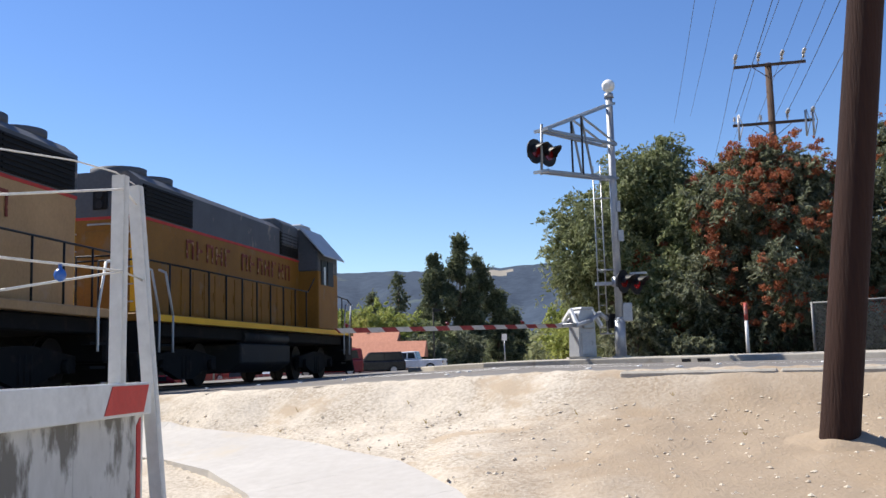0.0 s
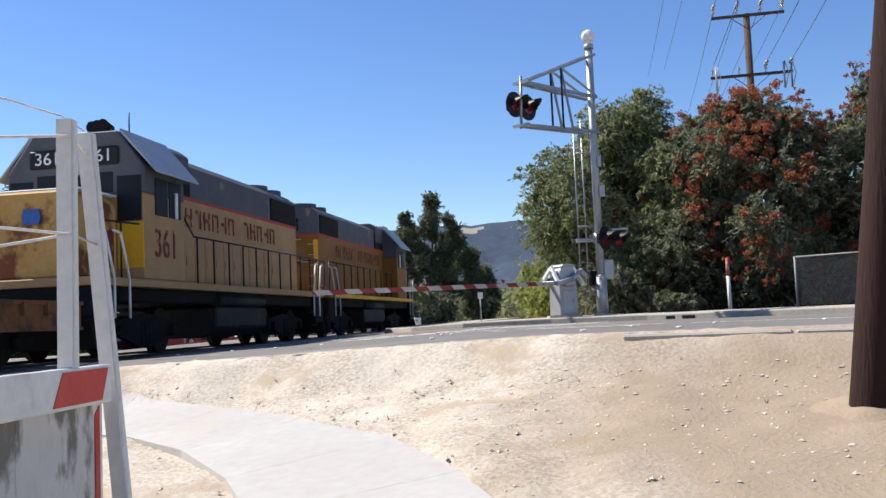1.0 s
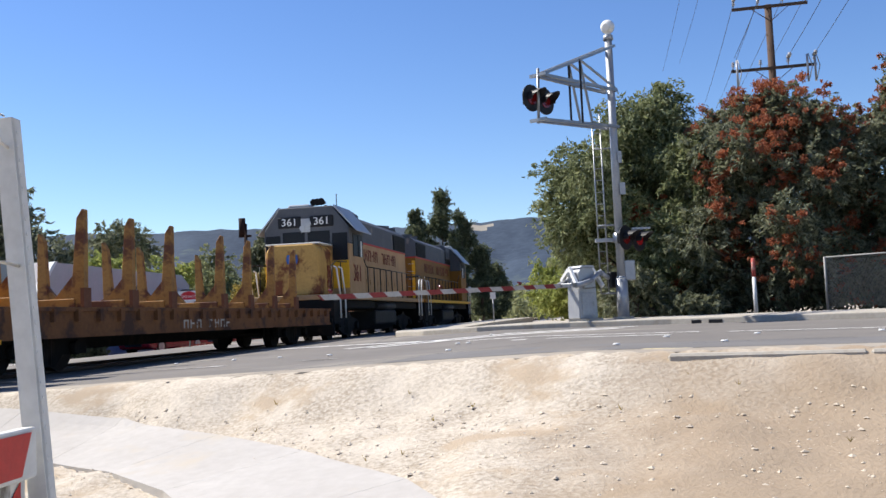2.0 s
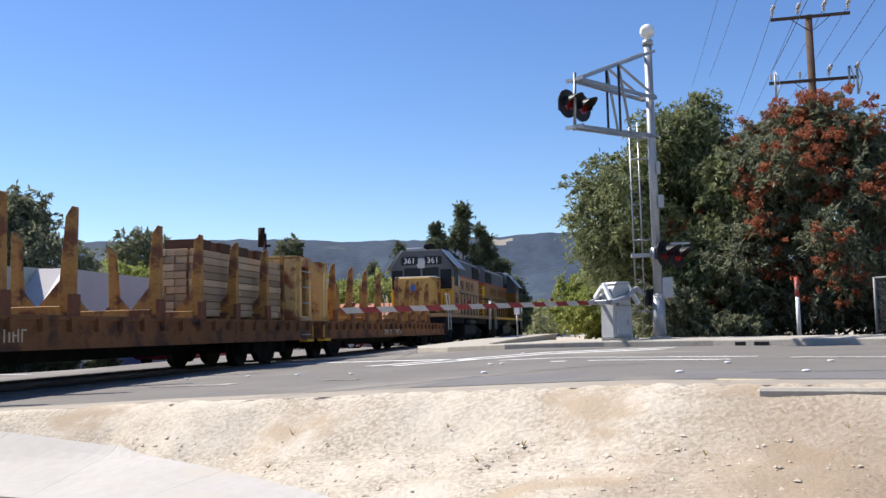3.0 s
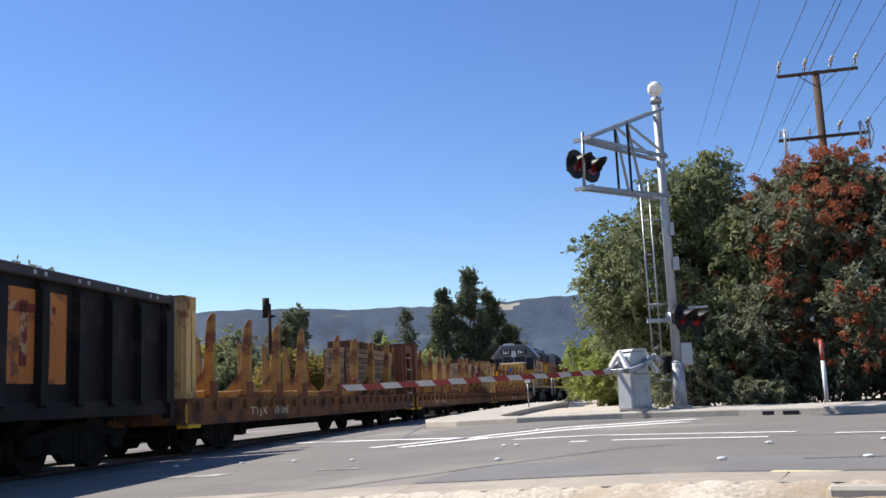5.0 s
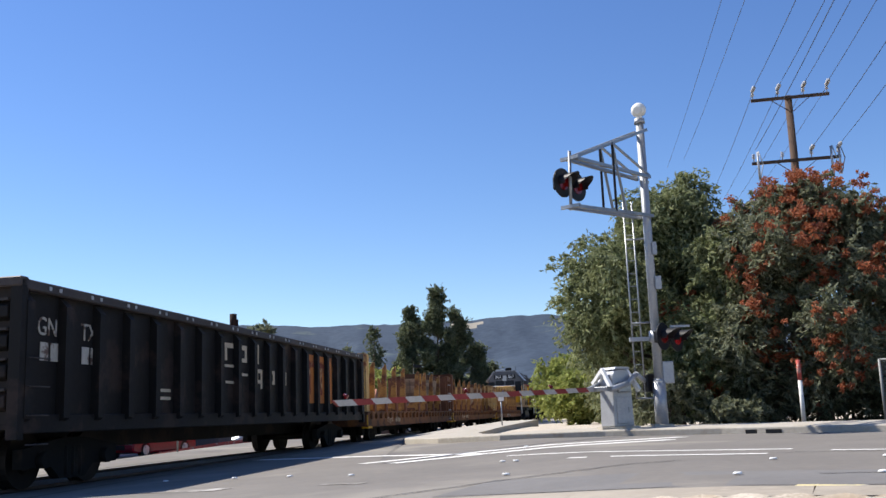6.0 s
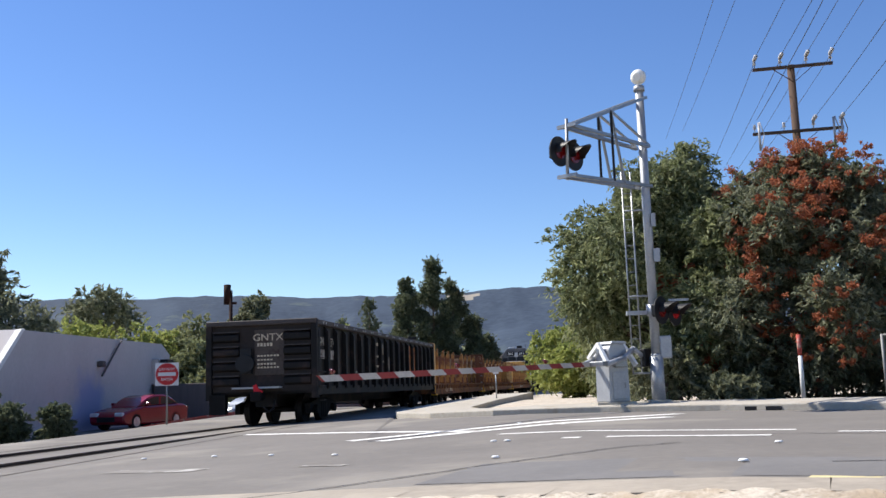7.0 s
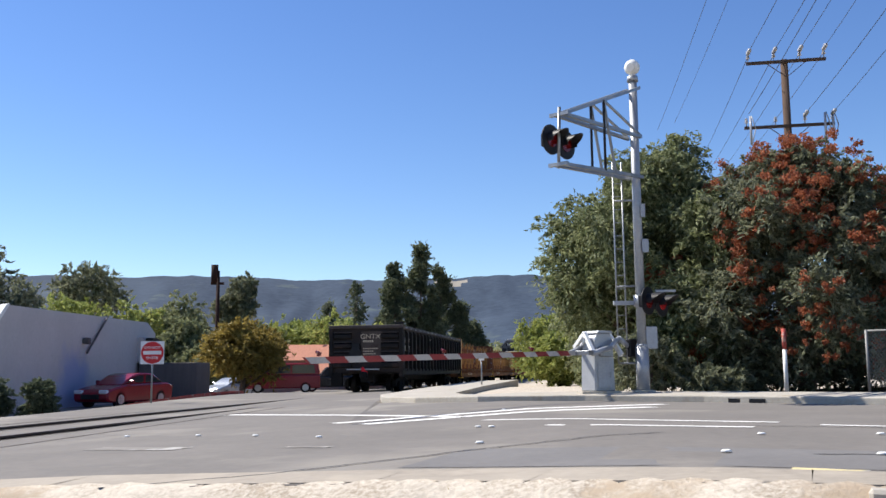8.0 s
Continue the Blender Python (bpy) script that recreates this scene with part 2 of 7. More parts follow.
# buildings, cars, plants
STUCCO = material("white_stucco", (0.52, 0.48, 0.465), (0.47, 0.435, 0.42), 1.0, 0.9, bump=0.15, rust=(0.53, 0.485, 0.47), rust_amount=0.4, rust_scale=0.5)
# darker bluish patch with a ragged edge on the long wall
colour_patch(STUCCO, (-16.2, 46.4, 0.0), 1.7, (0.31, 0.33, 0.50))
STUCCO_TAN = material("tan_stucco", (0.56, 0.48, 0.38), rough=0.9)
STUCCO_PINK = material("pink_stucco", (0.40, 0.27, 0.23), rough=0.9)
TILE_ROOF = material("clay_tile", (0.44, 0.20, 0.13), (0.32, 0.14, 0.09), 4.0, 0.9, bump=0.4, stretch=(4, 1, 1))
GREEN_METAL = material("green_metal_roof", (0.33, 0.375, 0.35), (0.27, 0.31, 0.29), 3.0, 0.5)
DARK_WALL = material("dark_timber_wall", (0.13, 0.115, 0.11), (0.09, 0.08, 0.078), 2.0, 0.9, stretch=(6, 6, 0.5))
SIGN_RED = material("sign_red", (0.58, 0.035, 0.04), (0.50, 0.03, 0.035), 3.0, 0.45, bump=0)
SIGN_WHITE = material("sign_white", (0.78, 0.76, 0.75), (0.70, 0.68, 0.67), 3.0, 0.45, bump=0)
CAR_RED = material("car_red", (0.24, 0.008, 0.020), (0.20, 0.007, 0.016), 3.0, 0.22, bump=0)
VAN_RED = material("van_red", (0.27, 0.014, 0.024), (0.23, 0.011, 0.020), 3.0, 0.3, bump=0)
CAR_BLACK = material("car_black", (0.02, 0.02, 0.022), rough=0.25, bump=0)
CAR_SILVER = material("car_silver", (0.45, 0.47, 0.50), rough=0.3, metal=0.5, bump=0)
CAR_WHITE = material("car_white", (0.78, 0.78, 0.78), rough=0.3, bump=0)
TYRE = material("tyre", (0.02, 0.02, 0.02), rough=0.85)
RIM = material("alloy_rim", (0.55, 0.55, 0.57), rough=0.35, metal=0.7, bump=0)
WINDOW = material("car_window", (0.03, 0.035, 0.04), rough=0.06, bump=0)
LAMP_GLASS = material("headlamp", (0.75, 0.75, 0.78), rough=0.1, bump=0)
FENCE_STEEL = material("dull_fence_steel", (0.24, 0.24, 0.235), (0.17, 0.17, 0.165), 5.0, 0.6, 0.3)
BARK = material("bark", (0.16, 0.12, 0.09), (0.09, 0.065, 0.05), 4.0, 0.95, bump=0.6, stretch=(2, 2, 0.4))
PLY = material("weathered_white_board", (0.54, 0.52, 0.475), (0.43, 0.41, 0.37), 3.0, 0.8, bump=0.25, rust=(0.17, 0.155, 0.13), rust_amount=0.55, rust_scale=4.0, stretch=(1, 1, 0.45))
POST_PAINT = material("post_paint", (0.66, 0.645, 0.60), (0.55, 0.535, 0.49), 4.0, 0.6, bump=0.1, rust=(0.5, 0.47, 0.42), rust_amount=0.28)
TAPE_RED = material("red_tape", (0.52, 0.06, 0.05), (0.40, 0.04, 0.035), 8.0, 0.5, bump=0.1)
ROPE = material("rope", (0.74, 0.71, 0.64), rough=0.9)
BLUE_PLASTIC = material("blue_plastic", (0.03, 0.12, 0.42), rough=0.35, bump=0)
# scrub colour shifted to dark blue: the distance haze is painted in
HILL = material("hazed_hill_scrub", (0.046, 0.066, 0.096), (0.025, 0.039, 0.064), 0.012, 1.0, bump=0.0, spread=0.3, rust=(0.075, 0.098, 0.100), rust_amount=0.32, rust_scale=0.010)
HILL_BARE = material("bare_hillside", (0.30, 0.27, 0.22), rough=1.0)

L_GREEN = leaf_material("leaf_green", (0.10, 0.125, 0.052), (0.34, 0.36, 0.19))
L_DARK = leaf_material("leaf_dark", (0.085, 0.10, 0.056), (0.30, 0.31, 0.20))
L_BERRY = leaf_material("berries_orange_red", (0.24, 0.075, 0.038), (0.46, 0.17, 0.085))
L_LIME = leaf_material("leaf_lime", (0.22, 0.26, 0.06), (0.44, 0.46, 0.15))
L_OLIVE = leaf_material("leaf_olive", (0.14, 0.16, 0.075), (0.32, 0.33, 0.17))
L_EUCA = leaf_material("leaf_eucalyptus", (0.12, 0.14, 0.085), (0.27, 0.275, 0.17))
L_GOLD = leaf_material("leaf_gold", (0.20, 0.15, 0.035), (0.36, 0.27, 0.07))
L_CONIFER = leaf_material("needles", (0.065, 0.085, 0.048), (0.19, 0.21, 0.125))


# ---- mesh helpers ----
def box(bm, x0, x1, y0, y1, z0, z1, m=0, bevel=0.0):
    r = bmesh.ops.create_cube(bm, size=1.0)
    vs = r["verts"]
    for v in vs:
        v.co = ((x0 + x1) / 2 + v.co.x * (x1 - x0), (y0 + y1) / 2 + v.co.y * (y1 - y0), (z0 + z1) / 2 + v.co.z * (z1 - z0))
    fs = {f for v in vs for f in v.link_faces}
    for f in fs:
        f.material_index = m
    if bevel:
        es = {e for v in vs for e in v.link_edges}
        bmesh.ops.bevel(bm, geom=list(es), offset=bevel, segments=1, affect="EDGES", profile=0.5)
    return vs


def beam(bm, p, q, w, h, m=0):
    """A square bar from p to q."""
    p, q = Vector(p), Vector(q)
    d = q - p
    rot = d.to_track_quat("Z", "Y").to_matrix().to_4x4()
    r = bmesh.ops.create_cube(bm, size=1.0)
    for v in r["verts"]:
        v.co = p + (rot @ Vector((v.co.x * w, v.co.y * h, (v.co.z + 0.5) * d.length)))
    for f in {f for v in r["verts"] for f in v.link_faces}:
        f.material_index = m


def cyl(bm, p, q, r0, r1=None, n=12, m=0, smooth=True):
    p, q = Vector(p), Vector(q)
    d = q - p
    rot = d.to_track_quat("Z", "Y").to_matrix().to_4x4()
    r = bmesh.ops.create_cone(bm, cap_ends=True, segments=n, radius1=r0, radius2=r0 if r1 is None else r1, depth=d.length)
    for v in r["verts"]:
        v.co = p + (rot @ (v.co + Vector((0, 0, d.length / 2))))
    for f in {f for v in r["verts"] for f in v.link_faces}:
        f.material_index = m
        f.smooth = smooth and len(f.verts) == 4


def ball(bm, c, r, seg=12, m=0, sx=1, sy=1, sz=1):
    o = bmesh.ops.create_uvsphere(bm, u_segments=seg, v_segments=max(6, seg // 2), radius=r)
    for v in o["verts"]:
        v.co = Vector((v.co.x * sx, v.co.y * sy, v.co.z * sz)) + Vector(c)
    for f in {f for v in o["verts"] for f in v.link_faces}:
        f.smooth, f.material_index = True, m


def tube(bm, pts, r, n=6):
    for a, b in zip(pts, pts[1:]):
        cyl(bm, a, b, r, n=n)


def prism(bm, outline, axis, a, b, m=0, bevel=0.0):
    """Extrudes a 2D outline along an axis: x takes (y, z), y takes (x, z), z takes (x, y)."""
    def put(u, v, w):
        return {"x": (w, u, v), "y": (u, w, v), "z": (u, v, w)}[axis]
    lo = [bm.verts.new(put(u, v, a)) for u, v in outline]
    hi = [bm.verts.new(put(u, v, b)) for u, v in outline]
    fs = [bm.faces.new(lo), bm.faces.new(hi)]
    k = len(outline)
    for i in range(k):
        fs.append(bm.faces.new((lo[i], lo[(i + 1) % k], hi[(i + 1) % k], hi[i])))
    for f in fs:
        f.material_index = m
    bmesh.ops.recalc_face_normals(bm, faces=fs)
    if bevel:
        bmesh.ops.bevel(bm, geom=list({e for f in fs for e in f.edges}), offset=bevel, segments=1, affect="EDGES", profile=0.5)


def mesh_of(bm, name, materials):
    me = bpy.data.meshes.new(name)
    bm.to_mesh(me)
    bm.free()
    for m in materials if isinstance(materials, (list, tuple)) else [materials]:
        me.materials.append(m)
    return me


def part(name, bm, mat, parent=None, label="", at=None):
    ob = new(name, mesh_of(bm, name, mat))
    if parent:
        ob.parent = parent
    if at is not None:
        ob.matrix_basis = at
    if label:
        tagged(ob, label)
    return ob


def piece(name, me, parent, at):
    ob = new(name, me)
    ob.parent = parent
    ob.matrix_basis = at
    return ob


def thing(name, label, category, at=None, group="", kind=""):
    ob = new(name)
    if at is not None:
        ob.matrix_basis = at
    return tagged(ob, label, category, group, kind)


def one(name, bm, mat, label, category, at=None, group="", kind=""):
    """A thing that is a single mesh."""
    ob = part(name, bm, mat, None, "", at)
    return tagged(ob, label, category, group, kind)


def text_mesh(word, size, depth=0.006):
    cu = bpy.data.curves.new("lettering", "FONT")
    cu.body, cu.size, cu.extrude = word, size, depth
    cu.align_x, cu.align_y = "CENTER", "CENTER"
    cu.resolution_u = 3
    tmp = bpy.data.objects.new("lettering", cu)
    me = bpy.data.meshes.new_from_object(tmp)
    bpy.data.objects.remove(tmp)
    return me


def lettering(word, size, mat, parent, at, squeeze=1.0):
    me = text_mesh(word, size)
    me.transform(Matrix.Diagonal((squeeze, 1, 1, 1)))
    me.materials.clear()
    me.materials.append(mat)
    ob = new("lettering", me)
    ob.parent = parent
    ob.matrix_basis = at
    return ob


# ---- the lie of the land ----
EDGE_X = [-60, -8, -3, -0.5, 0.5, 2, 4, 8, 20, 60]
EDGE_Y = [14.2, 12.6, 12.1, 11.3, 10.9, 10.25, 9.45, 7.7, 1.5, -20]
FAR_KERB = [(2.6, 60), (-0.4, 42), (-1.7, 33), (-1.5, 30), (-0.6, 27.6), (0.8, 26.1), (3.0, 25.1), (5.1, 23.7), (7.4, 21.6), (12, 17.2), (22, 8.5), (60, -24)]
RAIL_TOP = -0.265


def edge_y(x):
    return np.interp(x, EDGE_X, EDGE_Y)


def road_z(x):
    return np.interp(x, [-6, 1.5], [-0.30, 0.0])


def smooth01(v, a, b):
    u = np.clip((np.asarray(v, float) - a) / (b - a), 0, 1)
    return u * u * (3 - 2 * u)


def ground_z(x, y):
    """Height of the bare ground, without small relief."""
    d = edge_y(x) - y
    bank = road_z(x) - np.interp(d, [0, 0.8, 2, 4.5, 9, 15], [0.02, 0.36, 0.56, 0.85, 1.25, 1.5])
    beyond = road_z(x) - 0.10
    left = smooth01(-np.asarray(x, float), 9.6, 12.5) * smooth01(y, 24, 32)
    beyond = beyond - 0.42 * left - 0.35 * smooth01(y, 48, 75)
    w = smooth01(d, -0.25, 0.0)
    return beyond * (1 - w) + bank * w


# track: s metres along the centre line, straight, then a bend to the right
S_STEP = 0.5
track_s = np.arange(-140, 330, S_STEP)
track_h = np.interp(track_s, [-4, 0, 12, 30, 45, 70], [0.115, 0.15, 0.168, 0.160, 0.170, 0.175])
_tx, _ty = np.cumsum(np.sin(track_h)) * S_STEP, np.cumsum(np.cos(track_h)) * S_STEP
_i0 = int(np.argmin(abs(track_s)))
track_x, track_y = _tx - _tx[_i0] - 7.40, _ty - _ty[_i0] + 19.0


def on_track(s, off=0.0):
    x, y, h = np.interp(s, track_s, track_x), np.interp(s, track_s, track_y), np.interp(s, track_s, track_h)
    return Vector((x + off * math.cos(h), y - off * math.sin(h), RAIL_TOP)), h


def car_pose(s, wheelbase):
    """Pose of a car whose two bogies stand on the track, centre at s."""
    a, _ = on_track(s - wheelbase / 2)
    b, _ = on_track(s + wheelbase / 2)
    mid = (a + b) / 2
    return pose(mid.x, mid.y, mid.z, 0, 0, -math.degrees(math.atan2(b.x - a.x, b.y - a.y)))


# ---- ground, road, pavement, path ----
def grid_axis(lo, hi, fine_lo, fine_hi, step):
    mid = list(np.arange(fine_lo, fine_hi, step))
    left, right, g, p = [], [], step, fine_lo
    while p > lo:
        g *= 1.22
        p -= g
        left.append(max(p, lo))
    g, p = step, mid[-1]
    while p < hi:
        g *= 1.22
        p += g
        right.append(min(p, hi))
    return np.array(left[::-1] + mid + right)


def in_poly(x, y, poly):
    inside = False
    k = len(poly)
    for i in range(k):
        (x0, y0), (x1, y1) = poly[i], poly[(i + 1) % k]
        if (y0 > y) != (y1 > y) and x < (x1 - x0) * (y - y0) / (y1 - y0) + x0:
            inside = not inside
    return inside


def build_ground():
    xs, ys = grid_axis(-3800, 3800, -6, 7, 0.11), grid_axis(-1500, 4200, 2.0, 12.6, 0.11)
    vs = []
    for y in ys:
        base = ground_z(xs, y)
        d = edge_y(xs) - y
        for x, z, dd in zip(xs, base, d):
            if dd > -0.1 and -30 < x < 30 and y > -15:
                lump = noise.noise((x * 0.9, y * 0.9, 3)) * 0.07 + noise.noise((x * 3.1, y * 3.1, 7)) * 0.03 + noise.noise((x * 9, y * 9, 1)) * 0.014
                if -10.5 < x < 1.6 and y < 13.5 and in_poly(x, y, PATH_POLY):
                    lump = lump * 0.25 - 0.035
                z += lump * min(1.0, max(0.0, dd * 2 + 0.25)) + 0.048 * math.exp(-((dd - 0.10) / 0.34) ** 2)
            vs.append((float(x), float(y), float(z)))
    nx = len(xs)
    fs = [(j * nx + i, j * nx + i + 1, (j + 1) * nx + i + 1, (j + 1) * nx + i) for j in range(len(ys) - 1) for i in range(nx - 1)]
    me = bpy.data.meshes.new("ground")
    me.from_pydata(vs, [], fs)
    me.materials.append(DIRT)
    for p in me.polygons:
        p.use_smooth = True
    tagged(new("ground", me), "pale dry dirt bank sloping up to the road", "ground", kind="structure")


def strip(bm, pts, width, lift, zf, step=0.6):
    """A flat painted or laid strip along a polyline, draped on zf."""
    rows = []
    for (x0, y0), (x1, y1) in zip(pts, pts[1:]):
        ln = math.hypot(x1 - x0, y1 - y0)
        k = max(1, int(ln / step))
        nx, ny = -(y1 - y0) / ln, (x1 - x0) / ln
        for i in range(k + 1):
            x, y = x0 + (x1 - x0) * i / k, y0 + (y1 - y0) * i / k
            rows.append([bm.verts.new((x + s * nx * width / 2, y + s * ny * width / 2, float(zf(x + s * nx * width / 2, y + s * ny * width / 2)) + lift)) for s in (-1, 1)])
    for a, b in zip(rows, rows[1:]):
        f = bm.faces.new((a[0], b[0], b[1], a[1]))
        if f.calc_center_median and f.normal.z < 0:
            f.normal_flip()
    bmesh.ops.recalc_face_normals(bm, faces=bm.faces[:])


def road_surface(x, y):
    left = float(smooth01(-x, 9.6, 12.5) * smooth01(y, 24, 32))
    return float(road_z(x)) - 0.42 * left - 0.35 * float(smooth01(y, 48, 75))


def build_road():
    """The carriageway from the near edge to the far kerb, one draped sheet with a thick near lip."""
    bm = bmesh.new()
    cols = []
    fx, fy = [p[0] for p in FAR_KERB], [p[1] for p in FAR_KERB]
    for x in np.concatenate([np.arange(-60, -12, 4.0), np.arange(-12, 12, 0.5), np.arange(12, 61, 4.0)]):
        y0 = float(edge_y(x))
        y1 = 95.0 if x < -1.6 else float(np.interp(x, fx[4:], fy[4:])) if x > -0.6 else 29.0
        y1 = max(y1, y0 + 1.0) + (0.05 if x > -1.6 else 0)
        k = 44
        col = []
        wob = 0.10 * noise.noise((x * 1.7, 0, 5)) + 0.05 * noise.noise((x * 6, 0, 2))
        for i in range(k + 1):
            u = (i / k) ** 1.5
            y = y0 + wob * (1 - u) + (y1 - y0) * u
            col.append(bm.verts.new((x, y, road_surface(x, y) + 0.0015 * noise.noise((x * 0.7, y * 0.7, 0)))))
        lip = bm.verts.new((x, y0 + wob - 0.05, road_surface(x, y0) - 0.16))
        cols.append([lip] + col)
    for a, b in zip(cols, cols[1:]):
        for i in range(len(a) - 1):
            bm.faces.new((a[i], b[i], b[i + 1], a[i + 1])).smooth = i > 0
    bmesh.ops.recalc_face_normals(bm, faces=bm.faces[:])
    one("road", bm, ASPHALT, "sun-bleached grey asphalt road crossing the railway", "road", kind="structure")

    marks = thing("road_marking", "worn white painted lane lines on the asphalt", "road marking", kind="structure")

    def line(pts, w, m=WHITE_LINE, name="painted_line"):
        b = bmesh.new()
        strip(b, pts, w, 0.005, road_surface)
        part(name, b, m, marks)

    line([(1.15, 16.55), (3.3, 15.5)], 0.17)
    line([(0.5, 18.4), (3.9, 16.4)], 0.17)
    line([(4.15, 15.8), (7.4, 13.6)], 0.15)
    line([(-4.6, 25.8), (-1.7, 22.4), (0.3, 19.6)], 0.24)
    line([(-1.7, 19.6), (4.1, 22.8)], 0.34)
    line([(-1.2, 18.9), (1.2, 20.2), (3.6, 21.5)], 0.34)
    line([(2.05, 11.12), (2.45, 10.90)], 0.14, YELLOW_LINE, "yellow_mark")
    line([(-7.5, 16.6), (-5.9, 16.0)], 0.12, FAINT_LINE)
    line([(-4.2, 16.4), (-2.95, 15.6)], 0.34, FAINT_LINE)
    line([(-1.75, 15.05), (-1.25, 14.75)], 0.14, FAINT_LINE)
    line([(-14, 26.5), (-9.6, 24.0)], 0.14)
    b = bmesh.new()
    strip(b, [(x, float(edge_y(x)) + 0.42) for x in np.arange(-14, 16, 0.5)], 0.72, 0.006, road_surface)
    part("gutter", b, GUTTER, marks, "dusty concrete gutter along the edge")
    # repair and cracks
    b = bmesh.new()
    strip(b, [(-0.2, 12.95), (6.6, 10.1)], 1.5, 0.003, road_surface)
    part("repair_patch", b, PATCH, marks, "darker asphalt repair patch")
    for pts in ([(-2.6, 11.9), (-1.43, 12.26), (-0.5, 13.0), (0.47, 13.75), (1.3, 14.3), (2.23, 14.84)], [(3.4, 15.75), (4.4, 15.2), (5.4, 14.6)], [(2.6, 12.1), (3.3, 12.0), (4.4, 11.7)]):
        b = bmesh.new()
        fine = []
        for (x0, y0), (x1, y1) in zip(pts, pts[1:]):
            for i in range(8):
                u = i / 8
                fine.append((x0 + (x1 - x0) * u + 0.04 * noise.noise((x0 + u * 4, y0, 0)), y0 + (y1 - y0) * u + 0.05 * noise.noise((x0, y0 + u * 4, 4))))
        strip(b, fine, 0.03, 0.007, road_surface, 0.3)
        part("crack", b, CRACK, marks, "tar-dark crack")
    # raised pavement markers
    bm = bmesh.new()
    cyl(bm, (0, 0, 0), (0, 0, 0.015), 0.044, 0.03, 12)
    first = one("pavement_marker", bm, LETTER_WHITE, "round white ceramic pavement marker on the asphalt", "road marker", group="lane markers")
    spots = [(2.02, 12.36), (0.23, 14.22), (-1.55, 16.36), (-2.46, 17.27), (-3.35, 17.98), (-4.52, 18.70), (2.96, 14.29), (4.04, 14.12), (0.5, 16.66), (0.34, 16.76), (3.05, 12.0), (5.2, 13.3), (1.0, 21.2)]
    for i, (x, y) in enumerate(spots):
        m = pose(x, y, road_surface(x, y) + 0.01)
        if i:
            copy_thing(first, m)
        else:
            first.matrix_basis = m


def build_kerbs():
    """Far pavement with its kerb, and the concrete kerb along the near edge."""
    poly = FAR_KERB + [(60, 70), (3, 70)]
    bm = bmesh.new()
    top = [bm.verts.new((x, y, float(road_z(x)) + 0.13)) for x, y in FAR_KERB]
    inner = []
    for i, (x, y) in enumerate(FAR_KERB):
        a, b = FAR_KERB[max(0, i - 1)], FAR_KERB[min(len(FAR_KERB) - 1, i + 1)]
        d = Vector((b[0] - a[0], b[1] - a[1])).normalized()
        w = 2.2
        inner.append(bm.verts.new((x - d.y * w, y + d.x * w, float(road_z(x)) + 0.165)))
    low = [bm.verts.new((x, y, float(road_z(x)) - 0.2)) for x, y in FAR_KERB]
    back = [bm.verts.new((v.co.x, v.co.y, v.co.z - 0.4)) for v in inner]
    for i in range(len(top) - 1):
        for a, b in ((low, top), (top, inner), (inner, back)):
            bm.faces.new((a[i], a[i + 1], b[i + 1], b[i]))
    bmesh.ops.recalc_face_normals(bm, faces=bm.faces[:])
    bmesh.ops.bevel(bm, geom=[e for e in bm.edges if e.verts[0] in top and e.verts[1] in top], offset=0.025, segments=2, affect="EDGES", profile=0.5)
    pave = one("pavement", bm, CONCRETE, "sunlit concrete pavement with a raised kerb", "pavement", kind="structure")
    for x, y in ((3.4, 24.92), (5.6, 23.3), (5.9, 23.0)):
        b = bmesh.new()
        box(b, -0.15, 0.15, -0.03, 0.05, -0.055, 0.02)
        part("drain_hole", b, BLACK, pave, "dark drain outlet in the kerb", pose(x, y - 0.03, 0.06, 0, 0, -35))
    # near kerb of cast segments
    bm = bmesh.new()
    box(bm, -0.74, 0.74, -0.16, 0, -0.34, 0.012, bevel=0.02)
    me = mesh_of(bm, "kerb_segment", CONCRETE)
    kerb = thing("kerb", "weathered concrete kerb along the edge of the road", "kerb", kind="structure")
    x = 2.1
    while x < 14:
        y = float(edge_y(x))
        dx = 1.5 * math.cos(math.atan2(float(edge_y(x + 1)) - y, 1))
        ang = math.degrees(math.atan2(float(edge_y(x + dx)) - y, dx))
        piece("kerb_segment", me, kerb, pose(x + dx / 2, (y + float(edge_y(x + dx))) / 2 - 0.01, float(road_z(x)) - 0.012, random.uniform(-1, 1), 0, ang))
        x += dx


